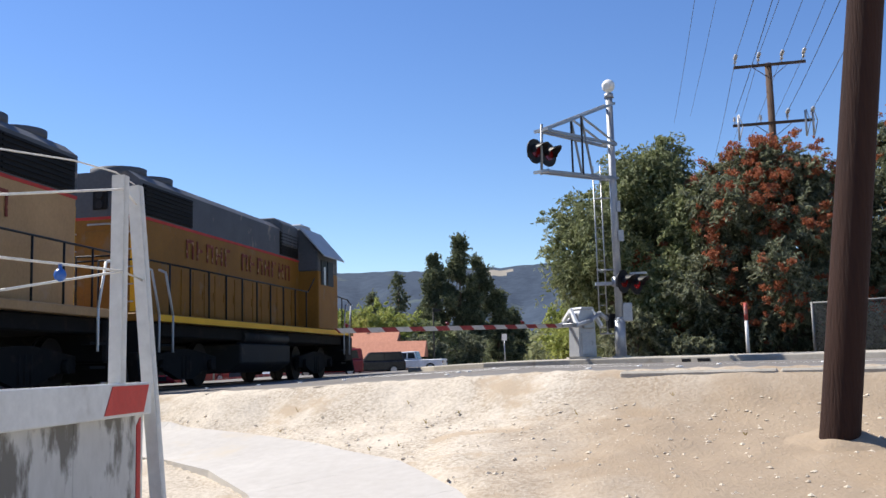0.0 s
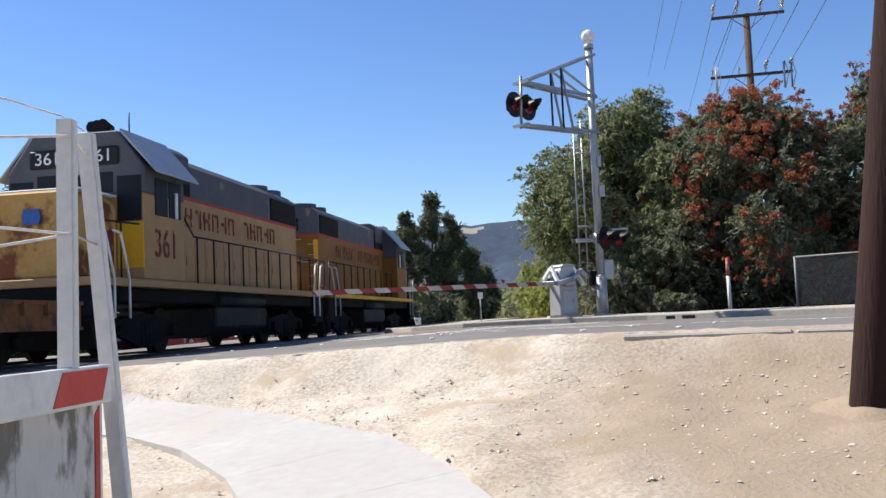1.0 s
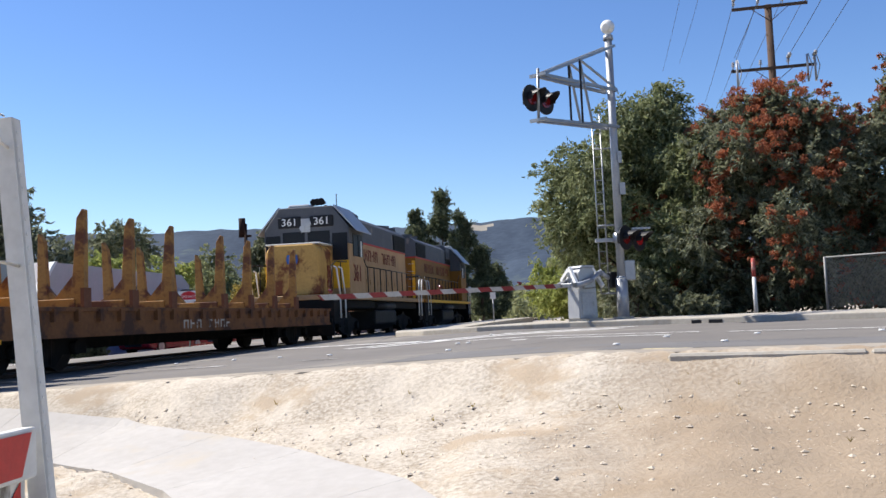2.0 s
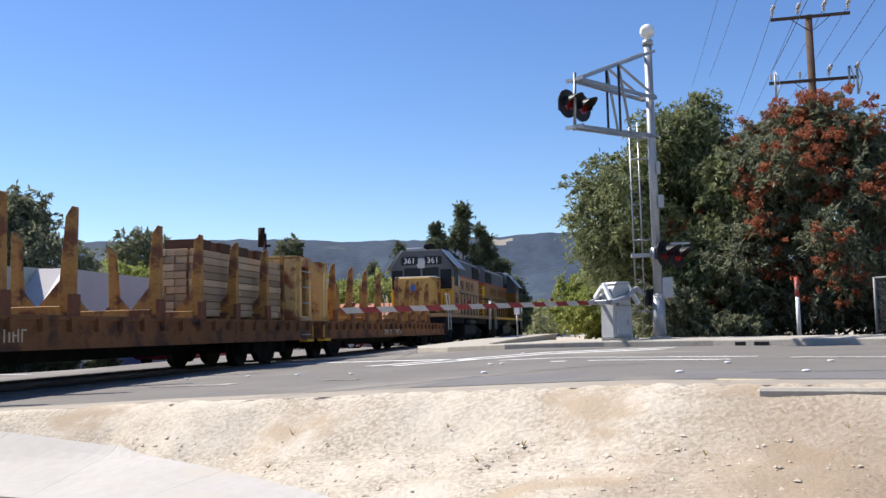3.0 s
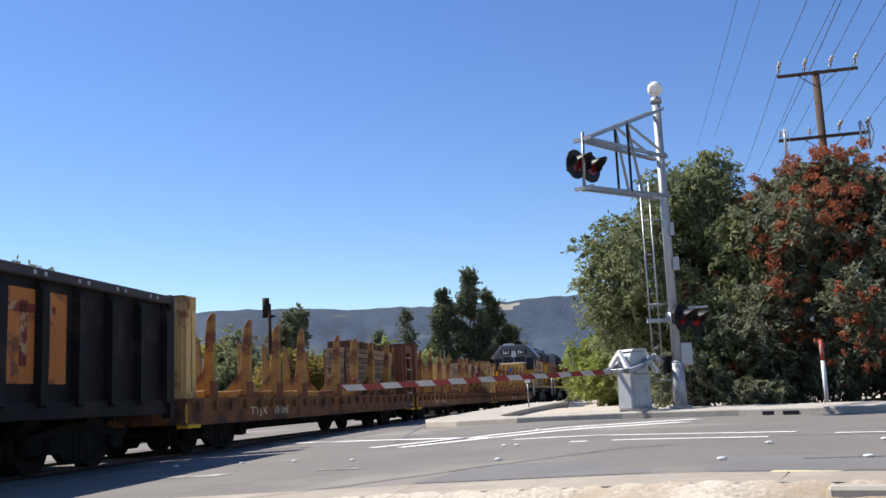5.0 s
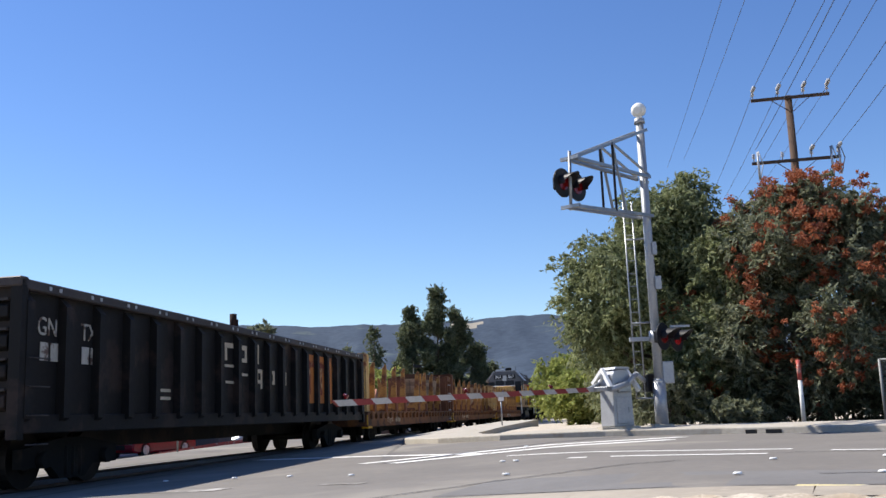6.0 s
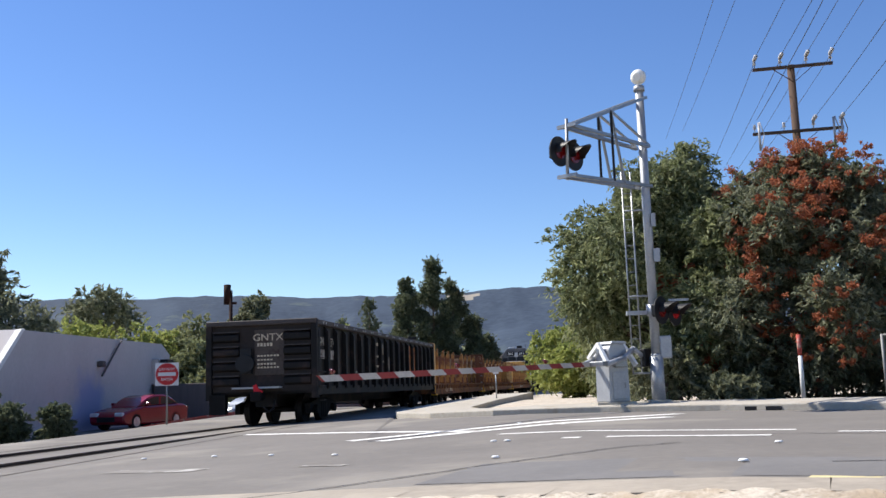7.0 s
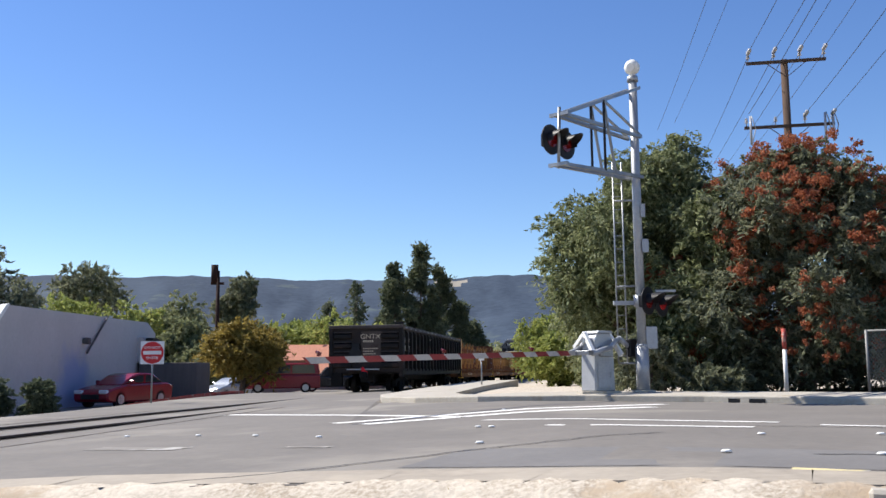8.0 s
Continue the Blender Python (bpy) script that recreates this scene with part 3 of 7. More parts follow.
def build_path():
    """Curving cast footpath with joints, built slab by slab."""
    upper = [(-9.5, 13.0), (-6.0, 12.5), (-4.0, 11.85), (-2.85, 11.4), (-1.7, 10.45), (-0.85, 9.65), (0.0, 8.57), (0.5, 7.4), (0.95, 5.8), (1.2, 3.8), (1.25, -4)]
    lower = [(-9.8, 11.2), (-6.3, 10.95), (-4.3, 10.75), (-3.1, 10.3), (-2.38, 9.75), (-1.72, 9.0), (-1.12, 7.95), (-0.75, 7.0), (-0.45, 5.6), (-0.3, 3.6), (-0.25, -4)]
    walkway = thing("footpath", "bright pale concrete footpath curving through the dirt", "path", kind="structure")
    for (a, b), (c, d) in zip(zip(upper, lower), zip(upper[1:], lower[1:])):
        bm = bmesh.new()
        k = 8
        rows = []
        for i in range(k + 1):
            u = 0.0012 + 0.9976 * i / k
            p, q = Vector(a).lerp(Vector(c), u), Vector(b).lerp(Vector(d), u)
            row = []
            for j in range(9):
                v = p.lerp(q, j / 8)
                row.append(bm.verts.new((v.x, v.y, float(ground_z(v.x, v.y)) + 0.022)))
            rows.append(row)
        for r0, r1 in zip(rows, rows[1:]):
            for j in range(8):
                bm.faces.new((r0[j], r1[j], r1[j + 1], r0[j + 1]))
        bmesh.ops.recalc_face_normals(bm, faces=bm.faces[:])
        ext = bmesh.ops.extrude_face_region(bm, geom=bm.faces[:])
        for v in [g for g in ext["geom"] if isinstance(g, bmesh.types.BMVert)]:
            v.co.z -= 0.12
        bmesh.ops.recalc_face_normals(bm, faces=bm.faces[:])
        part("slab", bm, PATH_CONCRETE, walkway)


def build_stones():
    """Loose gravel and clods on the bank, joined."""
    rng = random.Random(4)
    bm = bmesh.new()
    verts, faces = [], []
    for _ in range(5200):
        x = rng.uniform(-6, 7)
        d = abs(rng.gauss(0, 2.3)) + 0.1
        y = float(edge_y(x)) - d
        if y < 3 or (in_poly(x, y, PATH_POLY) and rng.random() < 0.97):
            continue
        r = rng.choice([0.006, 0.007, 0.008, 0.011, 0.022]) * rng.uniform(0.7, 1.4)
        z = float(ground_z(x, y)) + r * 0.2 + noise.noise((x * 0.9, y * 0.9, 3)) * 0.07 + noise.noise((x * 3.1, y * 3.1, 7)) * 0.03
        b = len(verts)
        a0 = rng.uniform(0, 6)
        for k in range(4):
            a = a0 + k * 1.57 + rng.uniform(-0.4, 0.4)
            verts.append((x + math.cos(a) * r * rng.uniform(0.7, 1.3), y + math.sin(a) * r * rng.uniform(0.7, 1.3), z - r * 0.2))
        verts.append((x, y, z + r * rng.uniform(0.2, 0.4)))
        for k in range(4):
            faces.append((b + k, b + (k + 1) % 4, b + 4))
    bm.free()
    me = bpy.data.meshes.new("gravel")
    me.from_pydata(verts, [], faces)
    me.materials.append(STONE)
    tagged(new("gravel", me), "loose pebbles and clods scattered on the dirt", "gravel", kind="stuff")


PATH_POLY = [(-9.5, 13.0), (-4.0, 11.85), (-2.85, 11.4), (-1.7, 10.45), (-0.85, 9.65), (0.0, 8.57), (0.5, 7.4), (0.95, 5.8), (1.2, 3), (-0.3, 3), (-0.45, 5.6), (-1.12, 7.95), (-1.72, 9.0), (-2.38, 9.75), (-3.1, 10.3), (-4.3, 10.75), (-9.8, 11.2)]


def build_track():
    line = thing("railway_track", "single railway track with rusty rails sunk in the crossing", "railway track", kind="structure")
    for off in (-0.755, 0.755):
        bm = bmesh.new()
        prof = [(-0.075, -0.17), (0.075, -0.17), (0.02, -0.13), (0.016, -0.05), (0.036, -0.03), (0.034, 0.004), (-0.034, 0.004), (-0.036, -0.03), (-0.016, -0.05), (-0.02, -0.13)]
        rings = []
        for s in np.arange(-60, 200, 2.5):
            c, h = on_track(s, off)
            rings.append([bm.verts.new((c.x + u * math.cos(h), c.y - u * math.sin(h), c.z + w + 0.012)) for u, w in prof])
        for a, b in zip(rings, rings[1:]):
            for i in range(len(prof)):
                bm.faces.new((a[i], b[i], b[(i + 1) % len(prof)], a[(i + 1) % len(prof)]))
        bmesh.ops.recalc_face_normals(bm, faces=bm.faces[:])
        part("rail", bm, RAIL_STEEL, line)
        # dark flangeways and filler strips where the road crosses
        for k, (o2, w) in enumerate(((off + (0.10 if off < 0 else -0.10), 0.09), (off + (-0.09 if off < 0 else 0.09), 0.05))):
            bm = bmesh.new()
            pts = [tuple(on_track(s, o2)[0].xy) for s in np.arange(-8, 13, 1.0)]
            strip(bm, pts, w, 0.006, road_surface)
            part("flangeway", bm, FLANGE, line)
    for off in (-1.75, 1.75):
        bm = bmesh.new()
        strip(bm, [tuple(on_track(s, off)[0].xy) for s in np.arange(-7, 12, 1.0)], 0.07, 0.005, road_surface)
        part("panel_joint", bm, FLANGE, line)
    # ballast bed beyond the crossing
    bm = bmesh.new()
    rows = []
    for s in np.arange(13, 200, 1.5):
        row = []
        for u, w in ((-3.3, -0.75), (-1.9, -0.16), (-0.9, -0.10), (0.9, -0.10), (1.9, -0.16), (3.6, -0.55)):
            c, h = on_track(s, u)
            row.append(bm.verts.new((c.x, c.y, c.z + w + 0.04 * noise.noise((c.x * 2, c.y * 2, 0)))))
        rows.append(row)
    for a, b in zip(rows, rows[1:]):
        for i in range(5):
            bm.faces.new((a[i], a[i + 1], b[i + 1], b[i]))
    bmesh.ops.recalc_face_normals(bm, faces=bm.faces[:])
    part("ballast", bm, BALLAST, line, "grey crushed-stone ballast")
    bm = bmesh.new()
    box(bm, -1.3, 1.3, -0.11, 0.11, -0.17, 0.0, bevel=0.01)
    me = mesh_of(bm, "tie", TIE)
    for s in np.arange(13.5, 90, 0.55):
        c, h = on_track(s)
        piece("tie", me, line, pose(c.x, c.y, c.z - 0.085, 0, 0, -math.degrees(h)))


# ---- rolling stock (own space: y forward, x right, z up from the rail top) ----
def bogie(car, y, r, half, gauge=0.755, frame_mat=None):
    """Two-axle bogie under a car."""
    bm = bmesh.new()
    for sx in (-1, 1):
        prism(bm, [(-half - 0.45, r + 0.18), (-half - 0.45, r - 0.12), (-half + 0.3, r - 0.12), (-0.35, r - 0.32), (0.35, r - 0.32), (half - 0.3, r - 0.12), (half + 0.45, r - 0.12), (half + 0.45, r + 0.18), (0.3, r + 0.34), (-0.3, r + 0.34)], "x", sx * 1.0 - 0.07, sx * 1.0 + 0.07)
        for k in (-0.2, 0.0, 0.2):
            cyl(bm, (sx * 1.0, k, r - 0.28), (sx * 1.0, k, r + 0.2), 0.09, n=8)
        for k in (-half, half):
            cyl(bm, (sx * 0.98, k, r), (sx * 1.18, k, r), 0.13, n=10)
    box(bm, -1.0, 1.0, -0.28, 0.28, r - 0.1, r + 0.32, bevel=0.03)
    b = part("bogie", bm, frame_mat or UNDERFRAME, car, "", pose(0, y, 0))
    bm = bmesh.new()
    cyl(bm, (-0.07, 0, 0), (0.065, 0, 0), r, n=28, smooth=False)
    cyl(bm, (-0.12, 0, 0), (-0.07, 0, 0), r + 0.03, n=28)
    cyl(bm, (0.06, 0, 0), (0.09, 0, 0), r * 0.5, r * 0.35, n=16)
    me = mesh_of(bm, "wheel", WHEEL_STEEL)
    for k in (-half, half):
        for sx in (-1, 1):
            piece("wheel", me, b, pose(sx * gauge, k, r, 0, 0, 0 if sx > 0 else 180))
        bm = bmesh.new()
        cyl(bm, (-0.8, k, r), (0.8, k, r), 0.08, n=10)
        part("axle", bm, WHEEL_STEEL, b)


def coupler(car, y, sign, z=0.86):
    bm = bmesh.new()
    box(bm, -0.09, 0.09, min(y, y + sign * 0.5), max(y, y + sign * 0.5), z - 0.09, z + 0.09, bevel=0.02)
    box(bm, -0.17, 0.13, y + sign * 0.38 - 0.13, y + sign * 0.38 + 0.13, z - 0.15, z + 0.15, bevel=0.04)
    part("coupler", bm, UNDERFRAME, car)
    bm = bmesh.new()
    pts = [(0.35, y, z - 0.1), (0.36, y + sign * 0.15, z - 0.35), (0.3, y + sign * 0.35, z - 0.45), (0.2, y + sign * 0.5, z - 0.3)]
    tube(bm, pts, 0.03)
    part("brake_hose", bm, BLACK, car)


def bars_text(car, name, x, side, y0, y1, z, h, n, mat, gap=()):
    """A row of letter-sized strokes along a car's side, standing for an owner's name."""
    step = (y1 - y0) / n
    for i in range(n):
        if i in gap:
            continue
        bm = bmesh.new()
        a = y0 + step * (i + 0.14)
        b = y0 + step * (i + 0.82)
        t = abs(b - a) * 0.18
        lo, hi = min(a, b), max(a, b)
        box(bm, -0.006, 0.006, lo, lo + t, 0, h)
        if i % 3 != 1:
            box(bm, -0.006, 0.006, hi - t, hi, 0, h)
        if i % 2 == 0:
            box(bm, -0.006, 0.006, lo + t, hi - t, h - t, h)
        else:
            box(bm, -0.006, 0.006, lo + t, hi - t, h * 0.45, h * 0.45 + t)
        part("letter_block", bm, mat, car, "", pose(side * x, 0, z))


def locomotive(name, label, body, number, s, reverse, panel):
    car = thing(name, label, "locomotive")
    hood_x, deck = 0.88, 1.52
    bm = bmesh.new()
    box(bm, -1.5, 1.5, -8.3, 8.3, deck - 0.16, deck, bevel=0.02)
    part("running_board", bm, body, car)
    bm = bmesh.new()
    box(bm, -1.3, 1.3, -8.2, 8.2, deck - 0.45, deck - 0.16, bevel=0.03)
    for sy in (-1, 1):
        box(bm, -1.45, 1.45, sy * 7.85 - 0.45, sy * 7.85 + 0.45, 0.55, deck - 0.16, bevel=0.05)
    part("underframe", bm, UNDERFRAME, car)
    for sy in (-1, 1):
        bm = bmesh.new()
        prism(bm, [(-1.5, 0.2), (1.5, 0.2), (1.4, 0.75), (-1.4, 0.75)], "y", sy * 8.36 - 0.06, sy * 8.36 + 0.06, bevel=0.02)
        part("pilot_plough", bm, UNDERFRAME, car)
    # fuel tank and air reservoirs
    bm = bmesh.new()
    prism(bm, [(-1.35, 0.5), (-1.0, 0.28), (1.0, 0.28), (1.35, 0.5), (1.35, 1.0), (-1.35, 1.0)], "y", -2.4, 1.6, bevel=0.04)
    part("fuel_tank", bm, TANK_GREY, car)
    for sx in (-1, 1):
        bm = bmesh.new()
        cyl(bm, (sx * 1.25, -2.2, 1.16), (sx * 1.25, 1.4, 1.16), 0.15, n=14)
        part("air_reservoir", bm, TANK_GREY, car)
        for k in range(4):
            b2 = bmesh.new()
            y = (-7.1, 7.1)[k // 2]
            box(b2, sx * 1.36 - 0.10, sx * 1.36 + 0.10, y - 0.32, y + 0.32, 0.45 + 0.42 * (k % 2), 0.50 + 0.42 * (k % 2))
            part("step", b2, UNDERFRAME, car)
    for y in (-5.2, 5.2):
        bogie(car, y, 0.5, 1.37)
    # long hood
    y0, y1 = -7.3, 4.0
    bm = bmesh.new()
    box(bm, -hood_x, hood_x, y0, y1, deck, 3.56, bevel=0.03)
    hood = part("long_hood", bm, body, car)
    bm = bmesh.new()
    prism(bm, [(-hood_x - 0.01, 3.56), (hood_x + 0.01, 3.56), (hood_x + 0.01, 4.34), (0.62, 4.54), (-0.62, 4.54), (-hood_x - 0.01, 4.34)], "y", y0 - 0.01, y1)
    part("hood_roof", bm, HARBOR_GREY, car, "grey upper hood and roof")
    bm = bmesh.new()
    box(bm, -hood_x - 0.012, hood_x + 0.012, y0 - 0.012, y1, 3.53, 3.59)
    part("stripe", bm, RED_STRIPE, car, "thin red stripe")
    for sx in (-1, 1):
        for ya, yb, za, zb in ((-7.15, -4.5, 3.62, 4.26), (2.1, 3.8, 3.62, 4.28)):
            bm = bmesh.new()
            box(bm, sx * (hood_x + 0.02) - 0.02, sx * (hood_x + 0.02) + 0.02, ya, yb, za, zb)
            for i in range(7):
                zz = za + (zb - za) * (i + 0.5) / 7
                box(bm, sx * (hood_x + 0.05) - 0.02, sx * (hood_x + 0.05) + 0.02, ya + 0.05, yb - 0.05, zz - 0.015, zz + 0.015)
            part("radiator_grille", bm, GRILLE, car)
        # hood doors with seams
        for i in range(13):
            ya = -5.1 + i * 0.69
            bm = bmesh.new()
            box(bm, sx * (hood_x + 0.008) - 0.012, sx * (hood_x + 0.008) + 0.012, ya + 0.02, ya + 0.66, 1.62, 2.62)
            box(bm, sx * (hood_x + 0.03) - 0.012, sx * (hood_x + 0.03) + 0.012, ya + 0.56, ya + 0.60, 2.0, 2.2)
            part("hood_door", bm, body, hood)
        bars_text(car, "letter", hood_x + 0.026, sx, -4.9 if sx * (1 if not reverse else -1) > 0 else 3.1, 3.1 if sx * (1 if not reverse else -1) > 0 else -4.9, 2.90, 0.44, 13, LETTER_RED, (5,))
        # handrail with stanchions
        for i in range(11):
            y = -8.0 + i * 1.1
            bm = bmesh.new()
            cyl(bm, (sx * 1.42, y, deck), (sx * 1.42, y, deck + 1.05), 0.022, n=6)
            part("stanchion", bm, BLACK, car)
        bm = bmesh.new()
        tube(bm, [(sx * 1.42, -8.0, deck + 1.05), (sx * 1.42, 3.2, deck + 1.05), (sx * 1.42, 3.9, deck + 1.5)], 0.02)
        part("handrail", bm, BLACK, car)
        # bent grab irons by the corner steps
        for sy in (-1, 1):
            for k, dy in enumerate((0.62, 1.30)):
                y = sy * (8.25 - dy)
                bm = bmesh.new()
                tube(bm, [(sx * 1.52, y, 0.75), (sx * 1.52, y, 1.50), (sx * 1.50, y + sy * 0.34, 2.36), (sx * 1.48, y + sy * 0.62, 2.40)], 0.026)
                part("grab_iron", bm, LIGHT_GREY if not reverse else WHITE_PAINT, car, "pale bent grab iron")
        # sill edge stripe
        bm = bmesh.new()
        box(bm, sx * 1.505 - 0.006, sx * 1.505 + 0.006, -7.6, 7.6, deck - 0.15, deck - 0.02)
        part("sill_stripe", bm, BRIGHT_YELLOW if not reverse else body, car)
    # roof fans, stack, dynamic brake bulge
    for y in (-6.5, -5.1):
        bm = bmesh.new()
        cyl(bm, (0, y, 4.52), (0, y, 4.70), 0.62, n=20)
        cyl(bm, (0, y, 4.70), (0, y, 4.74), 0.55, 0.3, n=20)
        part("cooling_fan", bm, HARBOR_GREY, car)
    bm = bmesh.new()
    prism(bm, [(-0.95, 3.9), (0.95, 3.9), (0.95, 4.52), (0.7, 4.70), (-0.7, 4.70), (-0.95, 4.52)], "y", 2.2, 3.7, bevel=0.03)
    part("air_intake", bm, HARBOR_GREY, car)
    bm = bmesh.new()
    box(bm, -0.2, 0.2, -1.6, -0.8, 4.5, 4.68, bevel=0.03)
    part("exhaust_stack", bm, GRILLE, car)
    # rear hood end: twin lamp, door, end rail
    bm = bmesh.new()
    box(bm, -0.17, 0.17, y0 - 0.06, y0, 3.74, 4.16, bevel=0.02)
    lamp = part("rear_headlight", bm, GRILLE, car)
    for z in (3.84, 4.05):
        bm = bmesh.new()
        cyl(bm, (0, y0 - 0.09, z), (0, y0 - 0.055, z), 0.085, n=14)
        part("lens", bm, TANK_GREY, lamp)
    bm = bmesh.new()
    box(bm, -0.36, 0.36, y0 - 0.022, y0 + 0.01, 1.62, 3.30, bevel=0.01)
    part("end_door", bm, body, hood)
    bm = bmesh.new()
    tube(bm, [(-0.25, y0 - 0.03, 3.42), (-0.25, y0 - 0.1, 3.42), (0.25, y0 - 0.1, 3.42), (0.25, y0 - 0.03, 3.42)], 0.018, 6)
    part("grab_iron", bm, LIGHT_GREY, hood)
    for sx in (-1, 1):
        # bright strip on the hood corner paints the sunlit edge
        bm = bmesh.new()
        prism(bm, [(sx * hood_x * 0.98, 1.6), (sx * hood_x * 0.80, 1.6), (sx * hood_x * 0.80, 3.4), (sx * hood_x * 0.98, 3.4)], "y", y0 - 0.018, y0 + 0.01)
        part("corner_panel", bm, BRIGHT_YELLOW, hood, "bright yellow strip painting sunlight on the hood corner")
        for k in range(5):
            bm = bmesh.new()
            cyl(bm, (sx * 0.52, y0 - 0.07, 1.8 + 0.36 * k), (sx * 0.80, y0 - 0.07, 1.8 + 0.36 * k), 0.014, n=6)
            part("rung", bm, LIGHT_GREY, hood)
    for k, x in enumerate((-1.3, -0.45, 0.45, 1.3)):
        bm = bmesh.new()
        cyl(bm, (x, -8.22, deck), (x, -8.22, deck + 1.05), 0.022, n=6)
        part("stanchion", bm, BLACK, car)
    bm = bmesh.new()
    tube(bm, [(-1.3, -8.22, deck + 1.05), (-0.45, -8.22, deck + 1.05), (0.45, -8.22, deck + 1.05), (1.3, -8.22, deck + 1.05)], 0.02)
    part("end_rail", bm, BLACK, car)
    # cab
    ca, cb = 4.0, 6.2
    bm = bmesh.new()
    box(bm, -1.52, 1.52, ca, cb, deck, 3.26, bevel=0.03)
    part("cab_lower", bm, body, car)
    bm = bmesh.new()
    prism(bm, [(-1.52, 3.26), (1.52, 3.26), (1.52, 3.80), (0.95, 4.56), (-0.95, 4.56), (-1.52, 3.80)], "y", ca, cb, bevel=0.03)
    part("cab_upper", bm, HARBOR_GREY, car, "grey upper cab")
    for sx in (-1, 1):
        bm = bmesh.new()
        beamv = [(sx * 1.0, 4.60), (sx * 1.78, 3.70), (sx * 1.78, 3.66), (sx * 0.98, 4.54)]
        prism(bm, beamv, "y", ca - 0.25, cb - 0.05)
        part("sunshade", bm, LIGHT_GREY, car, "pale sheet-metal sunshade")
        for ya, yb in ((4.25, 4.9), (5.0, 5.65)):
            bm = bmesh.new()
            box(bm, sx * 1.53 - 0.015, sx * 1.53 + 0.015, ya, yb, 2.85, 3.62, bevel=0.01)
            part("side_window", bm, GLASS_DARK, car)
        bm = bmesh.new()
        box(bm, sx * 1.56 - 0.015, sx * 1.56 + 0.015, 4.5, 4.62, 2.85, 3.4)
        part("arm_rest", bm, LETTER_WHITE, car)
        bm = bmesh.new()
        box(bm, sx * 1.2 - 0.27, sx * 1.2 + 0.27, cb - 0.012, cb + 0.012, 2.7, 3.62, bevel=0.01)
        part("front_side_window", bm, GLASS_DARK, car)
        bm = bmesh.new()
        box(bm, sx * 0.45 - 0.40, sx * 0.45 + 0.40, cb - 0.012, cb + 0.016, 3.3, 3.72, bevel=0.01)
        part("windscreen", bm, GLASS_DARK, car)
        bm = bmesh.new()
        box(bm, sx * 1.22 - 0.29, sx * 1.22 + 0.29, cb - 0.01, cb + 0.02, 1.75, 2.68, bevel=0.01)
        part("cab_door", bm, BRIGHT_YELLOW, car, "fresh yellow door panel")
        # number boards
        bm = bmesh.new()
        box(bm, sx * 0.58 - 0.42, sx * 0.58 + 0.42, cb - 0.02, cb + 0.06, 3.86, 4.24, bevel=0.03)
        board = part("number_board", bm, BLACK, car)
        if number:
            lettering(number, 0.36, LETTER_WHITE, board, pose(sx * 0.58, cb + 0.068, 4.045, 90, 0, 180), 1.1)
            lettering(number, 0.85, LETTER_RED, car, pose(sx * 1.537, 5.1, 2.25, 90, 0, 90 if sx > 0 else -90), 1.0)
    bm = bmesh.new()
    cyl(bm, (-0.11, cb + 0.01, 3.98), (-0.11, cb + 0.1, 3.98), 0.1, n=12)
    cyl(bm, (0.11, cb + 0.01, 3.84), (0.11, cb + 0.1, 3.84), 0.1, n=12)
    box(bm, -0.16, 0.16, cb, cb + 0.05, 3.7, 4.16)
    part("headlight", bm, LIGHT_GREY, car)
    bm = bmesh.new()
    cyl(bm, (-0.5, cb - 0.9, 4.55), (-0.5, cb - 0.9, 4.68), 0.05, n=8)
    for k, dx in enumerate((-0.16, 0.0, 0.16)):
        cyl(bm, (-0.35 + dx, cb - 0.75, 4.74), (-0.35 + dx, cb - 0.25 - 0.08 * k, 4.74), 0.05, 0.13, n=10)
    part("air_horn", bm, GRILLE, car)
    bm = bmesh.new()
    box(bm, 0.1, 0.9, ca + 0.3, ca + 1.3, 4.55, 4.75, bevel=0.04)
    part("air_conditioner", bm, LIGHT_GREY, car)
    bm = bmesh.new()
    cyl(bm, (-1.0, cb - 0.5, 4.5), (-1.0, cb - 0.5, 5.0), 0.015, n=6)
    part("aerial", bm, BLACK, car)
    # short hood (nose)
    bm = bmesh.new()
    prism(bm, [(-0.92, deck), (0.92, deck), (0.92, 2.98), (0.72, 3.2), (-0.72, 3.2), (-0.92, 2.98)], "y", cb, 7.95, bevel=0.06)
    part("nose", bm, RUSTY_NOSE if reverse else body, car, "rust-patched yellow nose" if reverse else "")
    # nose top: white on the trailing unit, body colour on the leading one
    bm = bmesh.new()
    box(bm, -0.94, 0.94, cb + 0.02, 7.9, 3.18, 3.225, bevel=0.015)
    part("nose_top", bm, panel, car, "nose top in a colour of its own choice per unit")
    bm = bmesh.new()
    box(bm, 0.915, 0.94, 6.4, 7.0, 1.75, 2.5)
    box(bm, -0.94, -0.915, 6.4, 7.0, 1.75, 2.5)
    part("nose_door", bm, LETTER_RED, car)
    bm = bmesh.new()
    prism(bm, [(-0.16, 2.55), (0.16, 2.55), (0.2, 2.68), (0.16, 2.84), (-0.16, 2.84), (-0.2, 2.68)], "y", 7.955, 8.0)
    part("emblem", bm, BLUE_PLASTIC, car, "small blue emblem")
    for sx in (-1, 1):
        bm = bmesh.new()
        tube(bm, [(sx * 1.42, 6.25, deck + 1.1), (sx * 1.42, 7.8, deck + 1.05), (sx * 1.42, 8.3, deck + 0.9), (sx * 1.42, 8.3, deck)], 0.02)
        tube(bm, [(sx * 1.42, 7.1, deck), (sx * 1.42, 7.1, deck + 1.05)], 0.02)
        part("nose_handrail", bm, BLACK, car)
